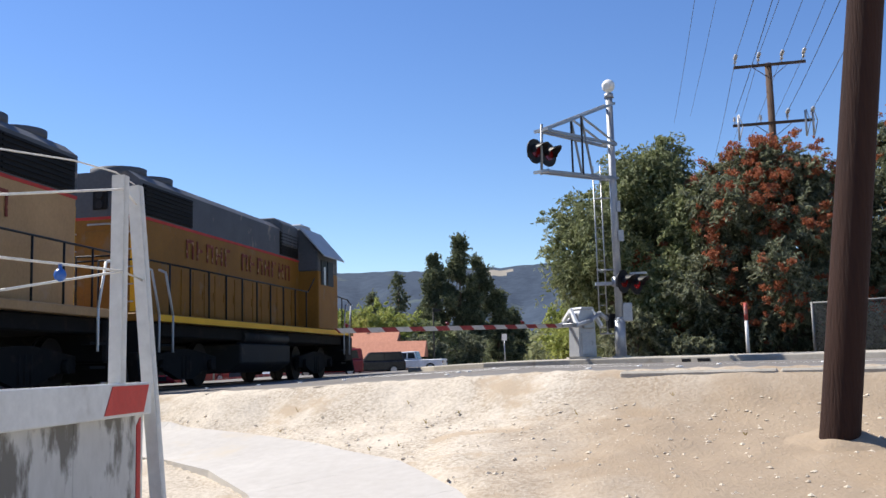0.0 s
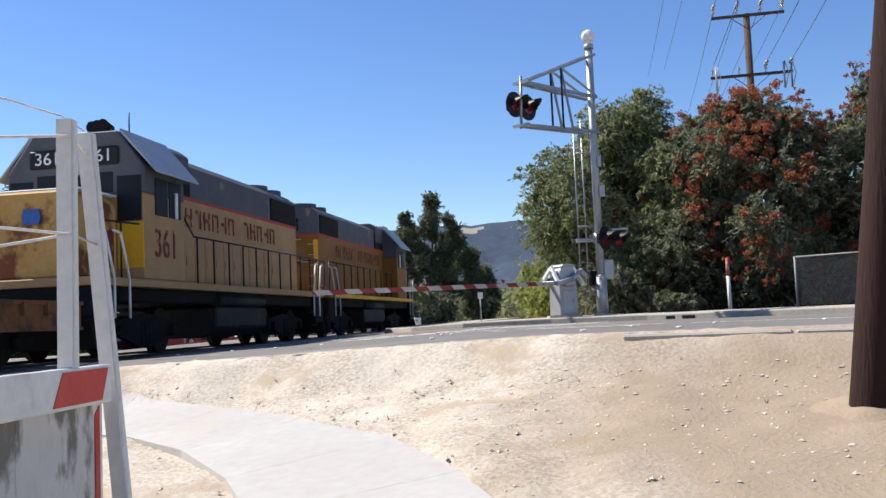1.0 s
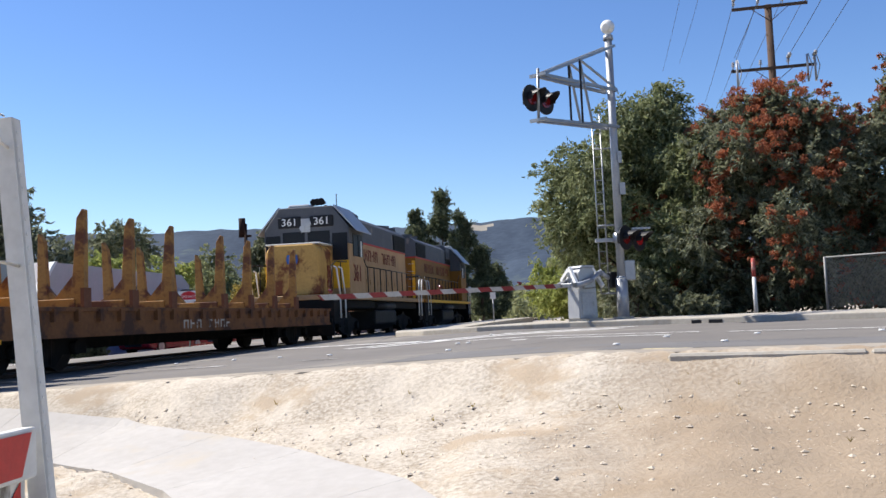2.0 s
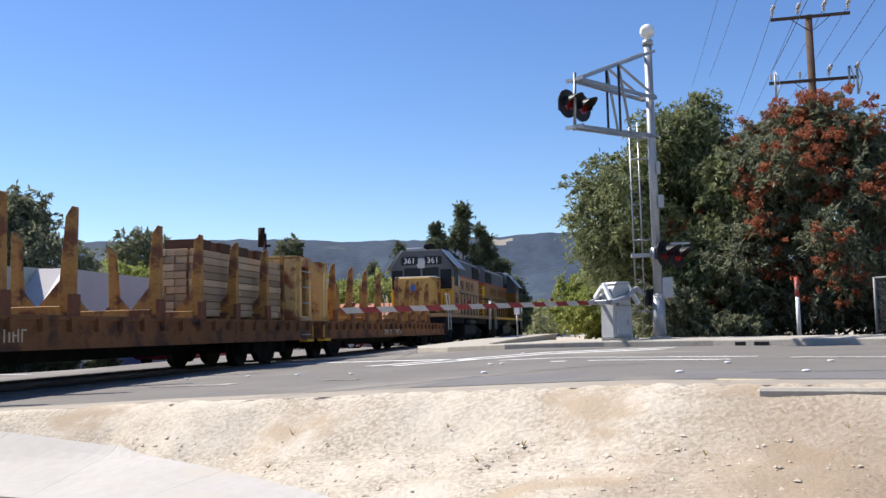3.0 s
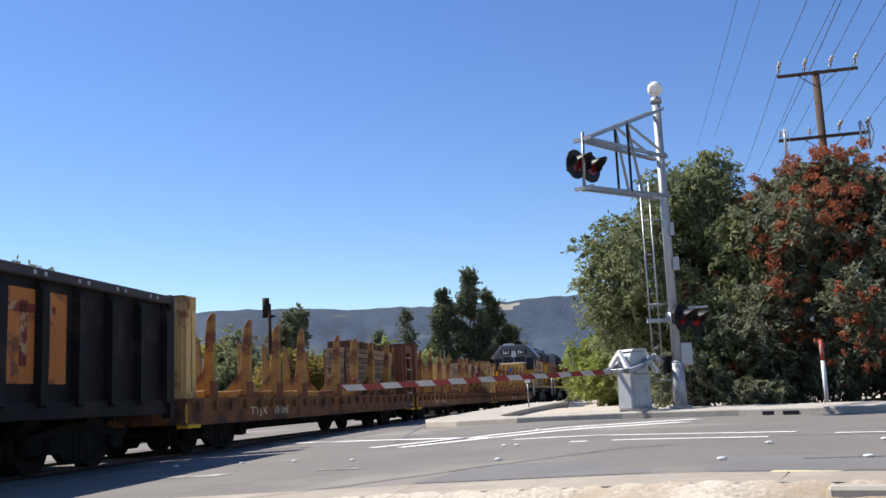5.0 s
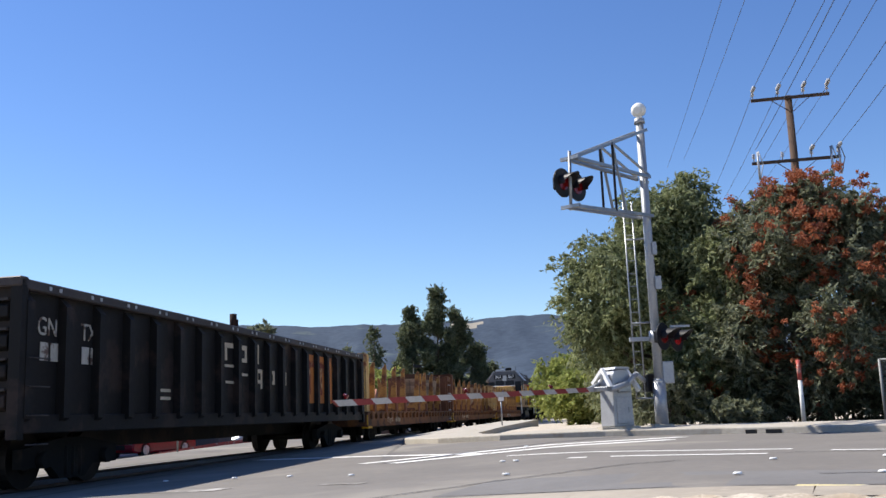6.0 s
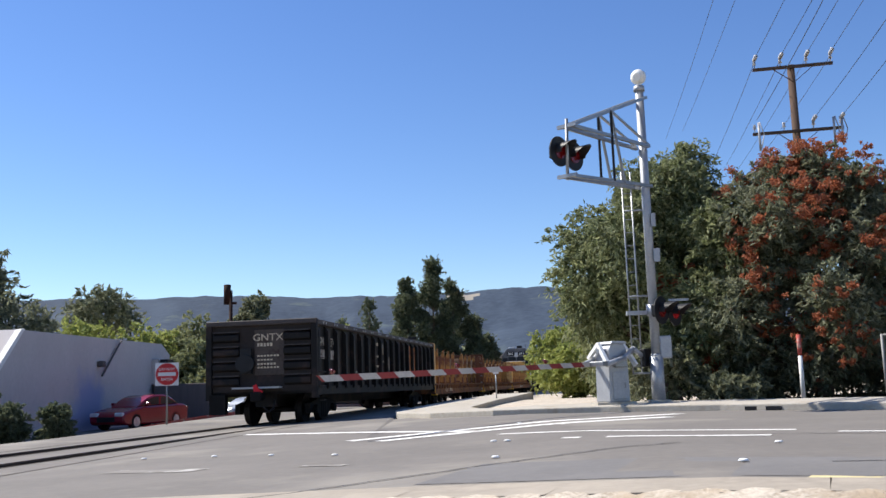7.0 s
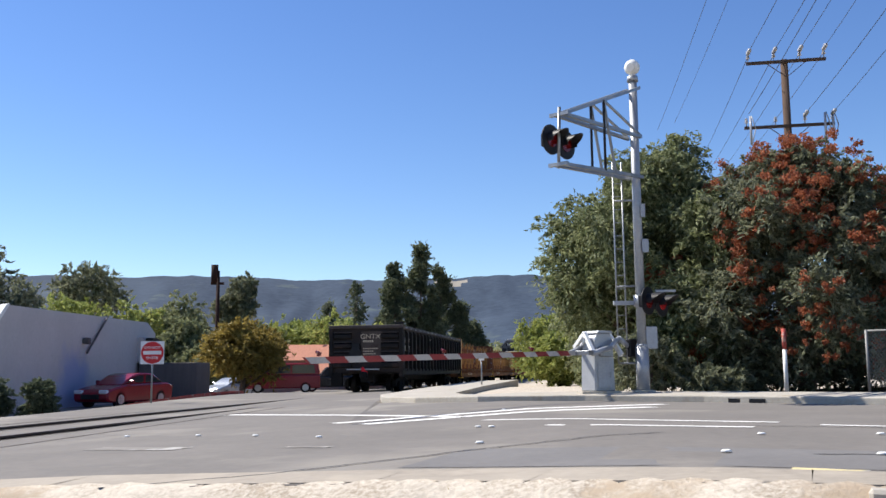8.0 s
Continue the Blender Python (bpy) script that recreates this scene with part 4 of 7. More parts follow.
    for sy in (-1, 1):
        coupler(car, sy * 8.3, sy)
    car.scale = (1.0, 0.86, 1.02)
    return car, s, 9.0, reverse


def flatcar(name, label, s, mark, end_mat, seed, bulk, stretch=1.0):
    """Bulkhead flat car with two rows of stakes."""
    rng = random.Random(seed)
    car = thing(name, label, "flat car", group="flat cars of the train")
    half, deck = 8.75, 1.14
    bm = bmesh.new()
    for sx in (-1, 1):
        box(bm, sx * 1.42 - 0.06, sx * 1.42 + 0.06, -half, half, 0.62, 1.10, bevel=0.02)
        box(bm, sx * 1.46 - 0.05, sx * 1.46 + 0.05, -half, half, 0.60, 0.66)
        box(bm, sx * 1.46 - 0.06, sx * 1.46 + 0.06, -half, half, 1.06, 1.13)
        for i in range(24):
            y = -half + 0.5 + i * (2 * half - 1) / 23
            box(bm, sx * 1.51 - 0.05, sx * 1.51 + 0.05, y - 0.07, y + 0.07, 0.88, 1.10)
    box(bm, -1.4, 1.4, -half, -half + 0.2, 0.62, 1.1)
    box(bm, -1.4, 1.4, half - 0.2, half, 0.62, 1.1)
    part("side_sill", bm, FLAT_BROWN, car, "grimy brown side sill")
    bm = bmesh.new()
    prism(bm, [(-half + 0.8, 1.05), (-half + 3.4, 0.62), (-half + 5.5, 0.36), (half - 5.5, 0.36), (half - 3.4, 0.62), (half - 0.8, 1.05)], "x", -0.3, 0.3)
    part("centre_sill", bm, UNDERFRAME, car)
    for i in range(19):
        y = -half + i * (2 * half / 19)
        b = bmesh.new()
        box(b, -1.42, 1.42, y + 0.01, y + 2 * half / 19 - 0.01, 1.10, deck)
        part("deck_board", b, DECK_WOOD, car)
    # stakes, both sides, with inward braces
    bm = bmesh.new()
    prism(bm, [(0.05, 0.0), (-0.20, 0.0), (-0.08, 1.62), (0.02, 1.79), (0.05, 1.77)], "y", -0.075, 0.075, bevel=0.008)
    stake = mesh_of(bm, "stake", FLAT_YELLOW)
    bm = bmesh.new()
    prism(bm, [(-0.17, 0.0), (-0.56, 0.0), (-0.56, 0.08), (-0.15, 0.60)], "y", -0.045, 0.045)
    box(bm, -0.54, -0.2, -0.10, 0.10, 0.0, 0.05)
    brace = mesh_of(bm, "brace", FLAT_YELLOW)
    bm = bmesh.new()
    prism(bm, [(0.075, -0.05), (0.075, 0.35), (0.01, 0.35), (0.01, -0.05)], "y", -0.12, 0.12)
    shoe = mesh_of(bm, "stake_pocket", FLAT_RUST)
    for y in (-7.47, -5.72, -4.0, -2.35, 0.38, 2.07, 3.80, 5.60):
        for sx in (-1, 1):
            m = pose(sx * 1.40, y, deck, 0, 0, 0 if sx > 0 else 180)
            k = piece("stake", stake, car, m @ pose(0, 0, 0, rng.uniform(-0.8, 0.8), rng.uniform(-0.8, 0.8), 0))
            piece("brace", brace, k, pose(0, 0, 0))
            piece("stake_pocket", shoe, k, pose(0, 0, 0))
        b = bmesh.new()
        box(b, -1.3, 1.3, y - 0.11, y + 0.11, deck, deck + 0.16, bevel=0.01)
        part("bolster", b, FLAT_YELLOW, car)
    # bulkheads
    for sy in (-1, 1):
        ye = sy * (half - 0.05)
        mat = end_mat[0] if sy < 0 else end_mat[1]
        bh = bulk[0] if sy < 0 else bulk[1]
        if not bh:
            coupler(car, ye, sy)
            continue
        bm = bmesh.new()
        lo, hi = sorted((ye, ye - sy * 0.10))
        box(bm, -1.40, 1.40, lo, hi, 1.0, deck + bh, bevel=0.01)
        for x in (-0.9, -0.3, 0.3, 0.9):
            box(bm, x - 0.06, x + 0.06, min(ye, ye + sy * 0.07), max(ye, ye + sy * 0.07), 1.0, deck + bh - 0.05)
        bk = part("bulkhead", bm, mat, car, "dented end bulkhead")
        bm = bmesh.new()
        yi = ye - sy * (0.95 if sy > 0 else 0.42)
        lo2, hi2 = sorted((yi, yi - sy * 0.12))
        box(bm, -1.40, 1.40, lo2, hi2, deck, deck + bh - 0.03, bevel=0.01)
        part("inner_wall", bm, mat, bk)
        for sx in (-1, 1):
            bm = bmesh.new()
            for a, b in ((ye - sy * 0.02, ye - sy * 0.20), (yi + sy * 0.02, yi + sy * 0.16)):
                lo3, hi3 = sorted((a, b))
                box(bm, sx * 1.42 - 0.05, sx * 1.42 + 0.05, lo3, hi3, deck - 0.55 if a == ye - sy * 0.02 else deck, deck + bh)
            lo3, hi3 = sorted((ye, yi))
            box(bm, sx * 1.42 - 0.05, sx * 1.42 + 0.05, lo3, hi3, deck + bh - 0.23, deck + bh)
            box(bm, sx * 1.42 - 0.05, sx * 1.42 + 0.05, lo3, hi3, deck, deck + 0.12)
            part("side_frame", bm, mat, bk)
            for k in range(5 if sy > 0 else 0):
                bm = bmesh.new()
                z = 0.75 + k * 0.44
                cyl(bm, (sx * 1.50, ye - sy * 0.2, z), (sx * 1.50, yi + sy * 0.1, z), 0.018, n=6)
                part("rung", bm, LIGHT_GREY, bk)
        bm = bmesh.new()
        box(bm, -1.42, 1.42, lo, hi, deck + bh - 0.05, deck + bh + 0.04)
        lo3, hi3 = sorted((ye, yi - sy * 0.12))
        box(bm, -1.42, 1.42, lo3, hi3, deck + bh, deck + bh + 0.05)
        part("cap", bm, mat, bk)
        bm = bmesh.new()
        prism(bm, [(0.9, 0.62), (1.5, 0.62), (1.5, 1.02), (0.9, 1.02)], "y", min(ye, ye + sy * 0.03), max(ye, ye + sy * 0.03))
        box(bm, 1.3, 1.52, min(ye, ye - sy * 0.5), max(ye, ye - sy * 0.5), 0.55, 0.62)
        part("corner_step", bm, BRIGHT_YELLOW, car, "bright yellow corner step")
        coupler(car, ye, sy)
    for y in (-6.4, 6.4):
        bogie(car, y, 0.42, 0.89)
    if mark:
        lettering(mark, 0.25, LETTER_WORN, car, pose(1.483, -5.35, 0.82, 90, 0, 90), 1.7)
        bars_text(car, "digits", 1.485, 1, -4.45, -3.50, 0.73, 0.19, 5, LETTER_WORN)
    else:
        bars_text(car, "digits", 1.485, 1, -2.0, 0.6, 0.68, 0.19, 8, LETTER_FADED, (3,))
    car.scale = (1.04, stretch, 0.94)
    return car, s, 12.8, False


def lumber_load(label, s, y0, y1, courses, seed, wood):
    """Stack of sawn timbers between the stakes; keyed with its car."""
    rng = random.Random(seed)
    load = thing("lumber_stack", label, "lumber")
    z0, h = 1.14 + 0.16, 1.62 / courses
    bm = bmesh.new()
    box(bm, 0.42, 0.98, y0 + 0.1, y1 - 0.1, z0, z0 + 1.58)
    part("core", bm, wood, load)
    lens = []
    for c in range(courses):
        for sx in (-1, 1):
            y = y0 + rng.uniform(-0.05, 0.05)
            while y < y1 - 0.3:
                ln = min(rng.choice([2.4, 3.6, 4.8]), y1 - y + rng.uniform(-0.04, 0.04))
                bm = bmesh.new()
                w = rng.uniform(0, 0.025)
                box(bm, -0.07, 0.05 + w, 0, ln - 0.012, 0.008, h - 0.008, bevel=0.006)
                part("plank", bm, wood, load, "", pose(1.03 if sx > 0 else 0.40, y, z0 + c * h))
                y += ln
    bm = bmesh.new()
    box(bm, -0.125, 0.125, -0.06, 0.06, 0.008, h - 0.008, bevel=0.006)
    cut = mesh_of(bm, "plank_end", wood)
    for c in range(courses):
        for k in range(5, 7):
            piece("plank_end", cut, load, pose(-0.78 + k * 0.26, y0 + 0.06 + rng.uniform(-0.05, 0.03), z0 + c * h))
    for i in range(int((y1 - y0) / 1.05)):
        y = y0 + 0.2 + i * 1.05
        bm = bmesh.new()
        box(bm, 0.34, 1.1, y, y + 0.55, z0 + 1.63, z0 + 1.86)
        part("dark_timber", bm, LUMBER_END, load, "dark stained top timber")
        bm = bmesh.new()
        box(bm, 0.36, 1.05, y + 0.57, y + 0.95, z0 + 1.63, z0 + 1.84)
        part("spacer", bm, FLAT_RUST, load)
    for y in (y0 + 0.05, y1 - 0.08):
        bm = bmesh.new()
        box(bm, 1.09, 1.16, y - 0.05, y + 0.05, z0 - 0.1, z0 + 1.85)
        part("binding_post", bm, FLAT_YELLOW, load)
    load.scale = (1.04, 1.0, 0.87)
    return load, s, 12.8, False


def gondola(s):
    car = thing("gondola_car", "black ribbed open gondola car with a worn rim", "gondola car")
    half, zf, zt = 9.25, 0.98, 3.10
    for sx in (-1, 1):
        bm = bmesh.new()
        box(bm, sx * 1.42 - 0.012, sx * 1.42 + 0.012, -half, half, zf, zt)
        side = part("side_sheet", bm, GON_BLACK, car)
        bm = bmesh.new()
        box(bm, sx * 1.46 - 0.09, sx * 1.46 + 0.09, -half, half, zt - 0.14, zt + 0.02, bevel=0.02)
        part("top_chord", bm, GON_RIM, side)
        bm = bmesh.new()
        box(bm, sx * 1.44 - 0.06, sx * 1.44 + 0.06, -half, half, zf - 0.12, zf + 0.16, bevel=0.015)
        part("bottom_chord", bm, GON_BLACK, side)
        for i in range(20):
            y = -half + 0.12 + i * (2 * half - 0.24) / 19
            bm = bmesh.new()
            prism(bm, [(sx * 1.43, zf), (sx * 1.56, zf + 0.1), (sx * 1.56, zt - 0.3), (sx * 1.43, zt - 0.13)], "y", y - 0.085, y + 0.085)
            part("rib", bm, GON_BLACK, side)
        for i in range(16):
            y = -half + 0.7 + i * (2 * half - 1.4) / 15
            for dy in (-0.13, 0.13):
                bm = bmesh.new()
                box(bm, sx * 1.556 - 0.006, sx * 1.556 + 0.006, y + dy - 0.03, y + dy + 0.03, zt - 0.09, zt - 0.03)
                part("rim_tab", bm, LIGHT_GREY, side)
    bm = bmesh.new()
    box(bm, -1.42, 1.42, -half, half, zf - 0.05, zf + 0.03)
    box(bm, -0.3, 0.3, -half + 0.3, half - 0.3, 0.55, zf)
    part("floor", bm, GON_BLACK, car)
    for sy in (-1, 1):
        ye = sy * half
        bm = bmesh.new()
        box(bm, -1.5, 1.5, min(ye, ye - sy * 0.05), max(ye, ye - sy * 0.05), zf - 0.05, zt)
        end = part("end_wall", bm, GON_END, car, "dark brown corrugated end wall")
        for z in (1.18, 1.62, 2.06, 2.50):
            for sx in (-1, 1):
                bm = bmesh.new()
                lo, hi = sorted((sx * 0.62, sx * 1.36))
                prism(bm, [(ye, z), (ye + sy * 0.11, z + 0.06), (ye + sy * 0.11, z + 0.22), (ye, z + 0.30)], "x", lo, hi, bevel=0.01)
                part("corrugation", bm, GON_BLACK, end)
                bm = bmesh.new()
                box(bm, lo, hi, min(ye, ye + sy * 0.12), max(ye, ye + sy * 0.12), z + 0.30, z + 0.335)
                part("ledge", bm, GON_RIM, end)
        bm = bmesh.new()
        box(bm, -1.55, 1.55, min(ye - sy * 0.06, ye + sy * 0.12), max(ye - sy * 0.06, ye + sy * 0.12), zt - 0.10, zt + 0.05, bevel=0.02)
        part("end_rim", bm, GON_RIM, end, "worn pale end rim")
        for sx in (-1, 1):
            bm = bmesh.new()
            box(bm, sx * 1.47 - 0.08, sx * 1.47 + 0.08, min(ye - sy * 0.05, ye + sy * 0.10), max(ye - sy * 0.05, ye + sy * 0.10), zf - 0.2, zt)
            part("corner_post", bm, GON_BLACK, end)
        bm = bmesh.new()
        box(bm, -0.2 if sy < 0 else -0.6, 0.62 if sy < 0 else 0.2, min(ye, ye + sy * 0.03), max(ye, ye + sy * 0.03), 1.5, 2.86)
        part("placard_panel", bm, GON_PLACARD, end)
        bm = bmesh.new()
        box(bm, -0.75, 0.55, min(ye, ye + sy * 0.28), max(ye, ye + sy * 0.28), 1.10, 1.15)
        part("brake_platform", bm, LIGHT_GREY, end, "pale brake platform")
        bm = bmesh.new()
        cyl(bm, (-0.42, ye + sy * 0.05, 1.85), (-0.42, ye + sy * 0.22, 1.85), 0.26, n=16)
        box(bm, -0.58, -0.26, min(ye, ye + sy * 0.14), max(ye, ye + sy * 0.14), 1.55, 2.3)
        part("hand_brake", bm, BLACK, end)
        coupler(car, ye, sy)
    for word, y in (("GN", -half + 0.72), ("TX", -half + 1.84)):
        lettering(word, 0.40, LETTER_FADED, car, pose(1.436, y, 2.46, 90, 0, 90), 0.85)
    lettering("GNTX", 0.30, LETTER_WORN, car, pose(0.18, -half - 0.045, 2.62, 90, 0, 0), 1.0)
    for z, w, h in ((2.36, 0.52, 0.10), (2.05, 0.66, 0.05), (1.93, 0.5, 0.05), (1.80, 0.62, 0.06), (1.70, 0.68, 0.05)):
        for i in range(int(w / 0.09)):
            bm = bmesh.new()
            box(bm, -0.12 + i * 0.09, -0.06 + i * 0.09, -half - 0.045, -half - 0.035, z, z + h)
            part("letter_block", bm, LETTER_WORN, car)
    for y in (-half + 0.75, -half + 1.85):
        bm = bmesh.new()
        for k, z in enumerate((1.95,)):
            for j in range(2):
                box(bm, 1.435, 1.445, y + j * 0.26 - 0.2, y + j * 0.26, z, z + 0.28)
        part("letter_block", bm, LETTER_FADED, car)
    # painted owner's mark as plain strokes: one row, a bent line, a second row
    def stroke(y0, y1, z0, z1):
        bm = bmesh.new()
        box(bm, 1.435, 1.446, y0, y1, z0, z1)
        part("letter_block", bm, LETTER_WORN, car)
    for y in (-2.0, -1.2):
        stroke(y, y + 0.11, 2.32, 2.72)
        stroke(y + 0.11, y + 0.45, 2.61, 2.72)
    stroke(-0.86, -0.75, 2.32, 2.61)
    stroke(-1.09, -0.86, 2.32, 2.41)
    stroke(-0.40, -0.29, 2.32, 2.72)
    stroke(-0.12, -0.01, 2.32, 2.80)
    for y0, y1, z0, z1 in ((-2.0, -1.3, 2.17, 2.23), (-1.36, -1.30, 1.86, 2.17), (-1.95, -1.36, 1.80, 1.86), (-1.3, -0.7, 2.0, 2.06)):
        stroke(y0, y1, z0, z1)
    for y in (-0.15, 0.70, 1.55):
        stroke(y, y + 0.10, 1.85, 2.20)
        stroke(y + 0.28, y + 0.38, 1.72 if y < 0 else 1.85, 2.20)
        stroke(y + 0.10, y + 0.28, 2.11, 2.20)
        if y < 1:
            stroke(y + 0.10, y + 0.28, 1.85, 1.94)
    for z in (1.55, 1.40):
        stroke(-5.0, -4.55, z, z + 0.06)
    bm = bmesh.new()
    box(bm, 1.434, 1.444, 3.45, 6.0, 1.40, 2.80)
    part("logo_panel", bm, ORANGE, car, "faded orange panel")
    for i in range(4):
        bm = bmesh.new()
        box(bm, 1.442, 1.45, 3.75 + i * 0.55, 3.92 + i * 0.55, 1.65, 2.62)
        part("letter_block", bm, LETTER_RED, car)
    bm = bmesh.new()
    box(bm, 1.442, 1.45, 3.7, 5.7, 2.44, 2.58)
    part("letter_block", bm, LETTER_RED, car)
    # end-of-train flag
    bm = bmesh.new()
    prism(bm, [(-0.15, 0.78), (0.08, 0.74), (0.14, 1.02), (0.02, 1.10), (-0.04, 1.24), (-0.13, 1.18), (-0.10, 1.0)], "y", -half - 0.40, -half - 0.34, bevel=0.015)
    part("marker_flag", bm, FLAG_RED, car, "bright red rear marker flag")
    for sx in (-1, 1):
        for k in range(4):
            bm = bmesh.new()
            z = 0.7 + k * 0.42
            tube(bm, [(sx * 1.55, -half + 0.1, z), (sx * 1.6, -half + 0.1, z), (sx * 1.6, -half + 0.55, z), (sx * 1.55, -half + 0.55, z)], 0.012, 5)
            part("grab_iron", bm, GON_RIM, car)
    bm = bmesh.new()
    box(bm, -1.45, -1.0, -half - 0.1, -half + 0.1, 0.35, 0.95)
    part("corner_ladder", bm, UNDERFRAME, car)
    for y in (-7.1, 7.1):
        bogie(car, y, 0.44, 0.89)
    car.scale = (1.05, 1.0, 0.93)
    return car, s, 14.2, False


# ---- crossing signal ----
MAST = Vector((4.47, 26.16, 0.15))


def signal_head(parent, c, yaw, lit):
    """Round black target with a red lens and a hooded visor, facing along its own -y."""
    at = pose(c[0], c[1], c[2], 0, 0, yaw)
    bm = bmesh.new()
    cyl(bm, (0, 0.0, 0), (0, 0.03, 0), 0.31, n=28)
    box(bm, -0.13, 0.13, 0.03, 0.2, -0.14, 0.14, bevel=0.03)
    head = part("light_target", bm, BLACK, parent, "round black light target", at)
    bm = bmesh.new()
    cyl(bm, (0, -0.02, 0), (0, -0.001, 0), 0.155, n=24)
    part("lens", bm, RED_LIT if lit else RED_LENS, head, "red lens")
    bm = bmesh.new()
    for i in range(11):
        a, b = math.radians(-20 + i * 20), math.radians(-20 + (i + 1) * 20)
        r = 0.17
        v = [bm.verts.new((r * math.cos(t), y, r * math.sin(t))) for t, y in ((a, -0.01), (b, -0.01), (b, -0.40 * (0.4 + 0.6 * max(0, math.sin(b)))), (a, -0.40 * (0.4 + 0.6 * max(0, math.sin(a)))))]
        bm.faces.new(v)
    bmesh.ops.remove_doubles(bm, verts=bm.verts[:], dist=1e-4)
    bmesh.ops.solidify(bm, geom=bm.faces[:], thickness=0.008)
    part("visor", bm, BLACK, head, "black hooded visor")


def build_signal():
    m = MAST
    sig = thing("crossing_signal", "silver cantilever railway crossing signal mast", "railway signal", Matrix.Translation(m))
    bm = bmesh.new()
    cyl(bm, (0, 0, 0), (0, 0, 1.0), 0.15, 0.15, 16)
    cyl(bm, (0, 0, 1.0), (0, 0, 1.06), 0.15, 0.11, 16)
    cyl(bm, (0, 0, 1.06), (0, 0, 7.1), 0.105, 0.095, 16)
    cyl(bm, (0, 0, 7.08), (0, 0, 7.2), 0.13, 0.12, 14)
    part("mast", bm, ALU_PAINT, sig)
    bm = bmesh.new()
    box(bm, -0.22, 0.22, -0.22, 0.22, -0.02, 0.05, bevel=0.01)
    part("base_plate", bm, CONCRETE, sig)
    bm = bmesh.new()
    ball(bm, (0, 0, 7.42), 0.18, 16)
    cyl(bm, (0, 0, 7.18), (0, 0, 7.3), 0.07, n=10)
    cyl(bm, (-0.05, -0.14, 7.38), (-0.08, -0.2, 7.36), 0.09, n=12)
    part("bell", bm, WHITE_PAINT, sig, "round white bell housing")
    tu = Vector((-2.05, -2.42, 5.65))
    tl = Vector((-2.10, -2.48, 4.60))
    d = Vector((tu.x, tu.y, 0)).normalized()
    n = Vector((-d.y, d.x, 0)) * 0.16
    for sgn in (-1, 1):
        o = n * sgn
        for a, b in (((0, 0, 6.9), tu), ((0, 0, 5.75), tu), ((0, 0, 4.82), tl)):
            bm = bmesh.new()
            beam(bm, Vector(a) + o, Vector(b) + o * 0.6, 0.07, 0.07)
            part("truss_chord", bm, GALV, sig)
    mid = 0.52
    pm = {k: Vector((tu.x * mid, tu.y * mid, z)) for k, z in (("top", 6.9 + (5.65 - 6.9) * mid), ("mid", 5.75 + (5.65 - 5.75) * mid), ("low", 4.82 + (4.60 - 4.82) * mid))}
    for sgn in (-1, 1):
        o = n * sgn
        for a, b in ((pm["top"], pm["low"]), (pm["top"], Vector((0, 0, 5.78))), (pm["top"], pm["low"] + Vector((tu.x, tu.y, 0)) * -0.14)):
            bm = bmesh.new()
            beam(bm, a + o, b + o, 0.05, 0.04)
            part("truss_brace", bm, BLACK if a == pm["top"] and b == pm["low"] else GALV, sig)
    bm = bmesh.new()
    cyl(bm, tl + Vector((0, 0, -0.08)), tu + Vector((0, 0, 0.15)), 0.035, n=10)
    beam(bm, tu - n * 1.4, tu + n * 1.4, 0.07, 0.07)
    beam(bm, tl - n * 1.4, tl + n * 1.4, 0.07, 0.07)
    part("drop_pipe", bm, GALV, sig)
    yaw = 46
    signal_head(sig, (-2.22, -2.45, 5.12), yaw, False)
    signal_head(sig, (-1.88, -2.10, 5.10), yaw, False)
    bm = bmesh.new()
    tube(bm, [(-2.22, -2.35, 5.12), (-1.85, -2.0, 5.12)], 0.03, 8)
    part("light_bracket", bm, BLACK, sig)
    # lower pair
    signal_head(sig, (0.12, -0.30, 2.00), 50, False)
    signal_head(sig, (0.52, 0.12, 1.98), 50, True)
    bm = bmesh.new()
    tube(bm, [(-0.05, -0.22, 2.0), (0.55, 0.3, 2.0)], 0.035, 8)
    cyl(bm, (0, 0, 1.9), (0, 0, 2.15), 0.15, n=12)
    box(bm, -0.60, -0.15, -0.06, 0.06, 1.93, 2.02)
    box(bm, 0.3, 0.75, -0.2, -0.16, 2.2, 2.25)
    part("light_bracket", bm, ALU_PAINT, sig)
    # ladder
    lx = -0.42
    for dx in (-0.10, 0.10):
        bm = bmesh.new()
        tube(bm, [(lx + dx, 0.05, 0.62), (lx + dx, 0.05, 5.2)], 0.02, 6)
        part("ladder_rail", bm, GALV, sig)
    for i in range(15):
        bm = bmesh.new()
        cyl(bm, (lx - 0.1, 0.05, 0.8 + i * 0.3), (lx + 0.1, 0.05, 0.8 + i * 0.3), 0.010, n=5)
        part("rung", bm, GALV, sig)
    for z in (0.64, 2.35, 4.3):
        bm = bmesh.new()
        tube(bm, [(lx - 0.1, 0.05, z), (0, 0, z)], 0.022, 6)
        part("standoff", bm, GALV, sig)
    bm = bmesh.new()
    box(bm, 0.08, 0.34, -0.1, 0.1, 0.95, 1.45, bevel=0.02)
    part("junction_box", bm, ALU_PAINT, sig)
    for x, z, w in ((0.06, 3.1, 0.14), (0.05, 3.9, 0.1)):
        bm = bmesh.new()
        box(bm, x, x + w, -0.14, -0.09, z, z + 0.3)
        part("clamp", bm, ALU_PAINT, sig)


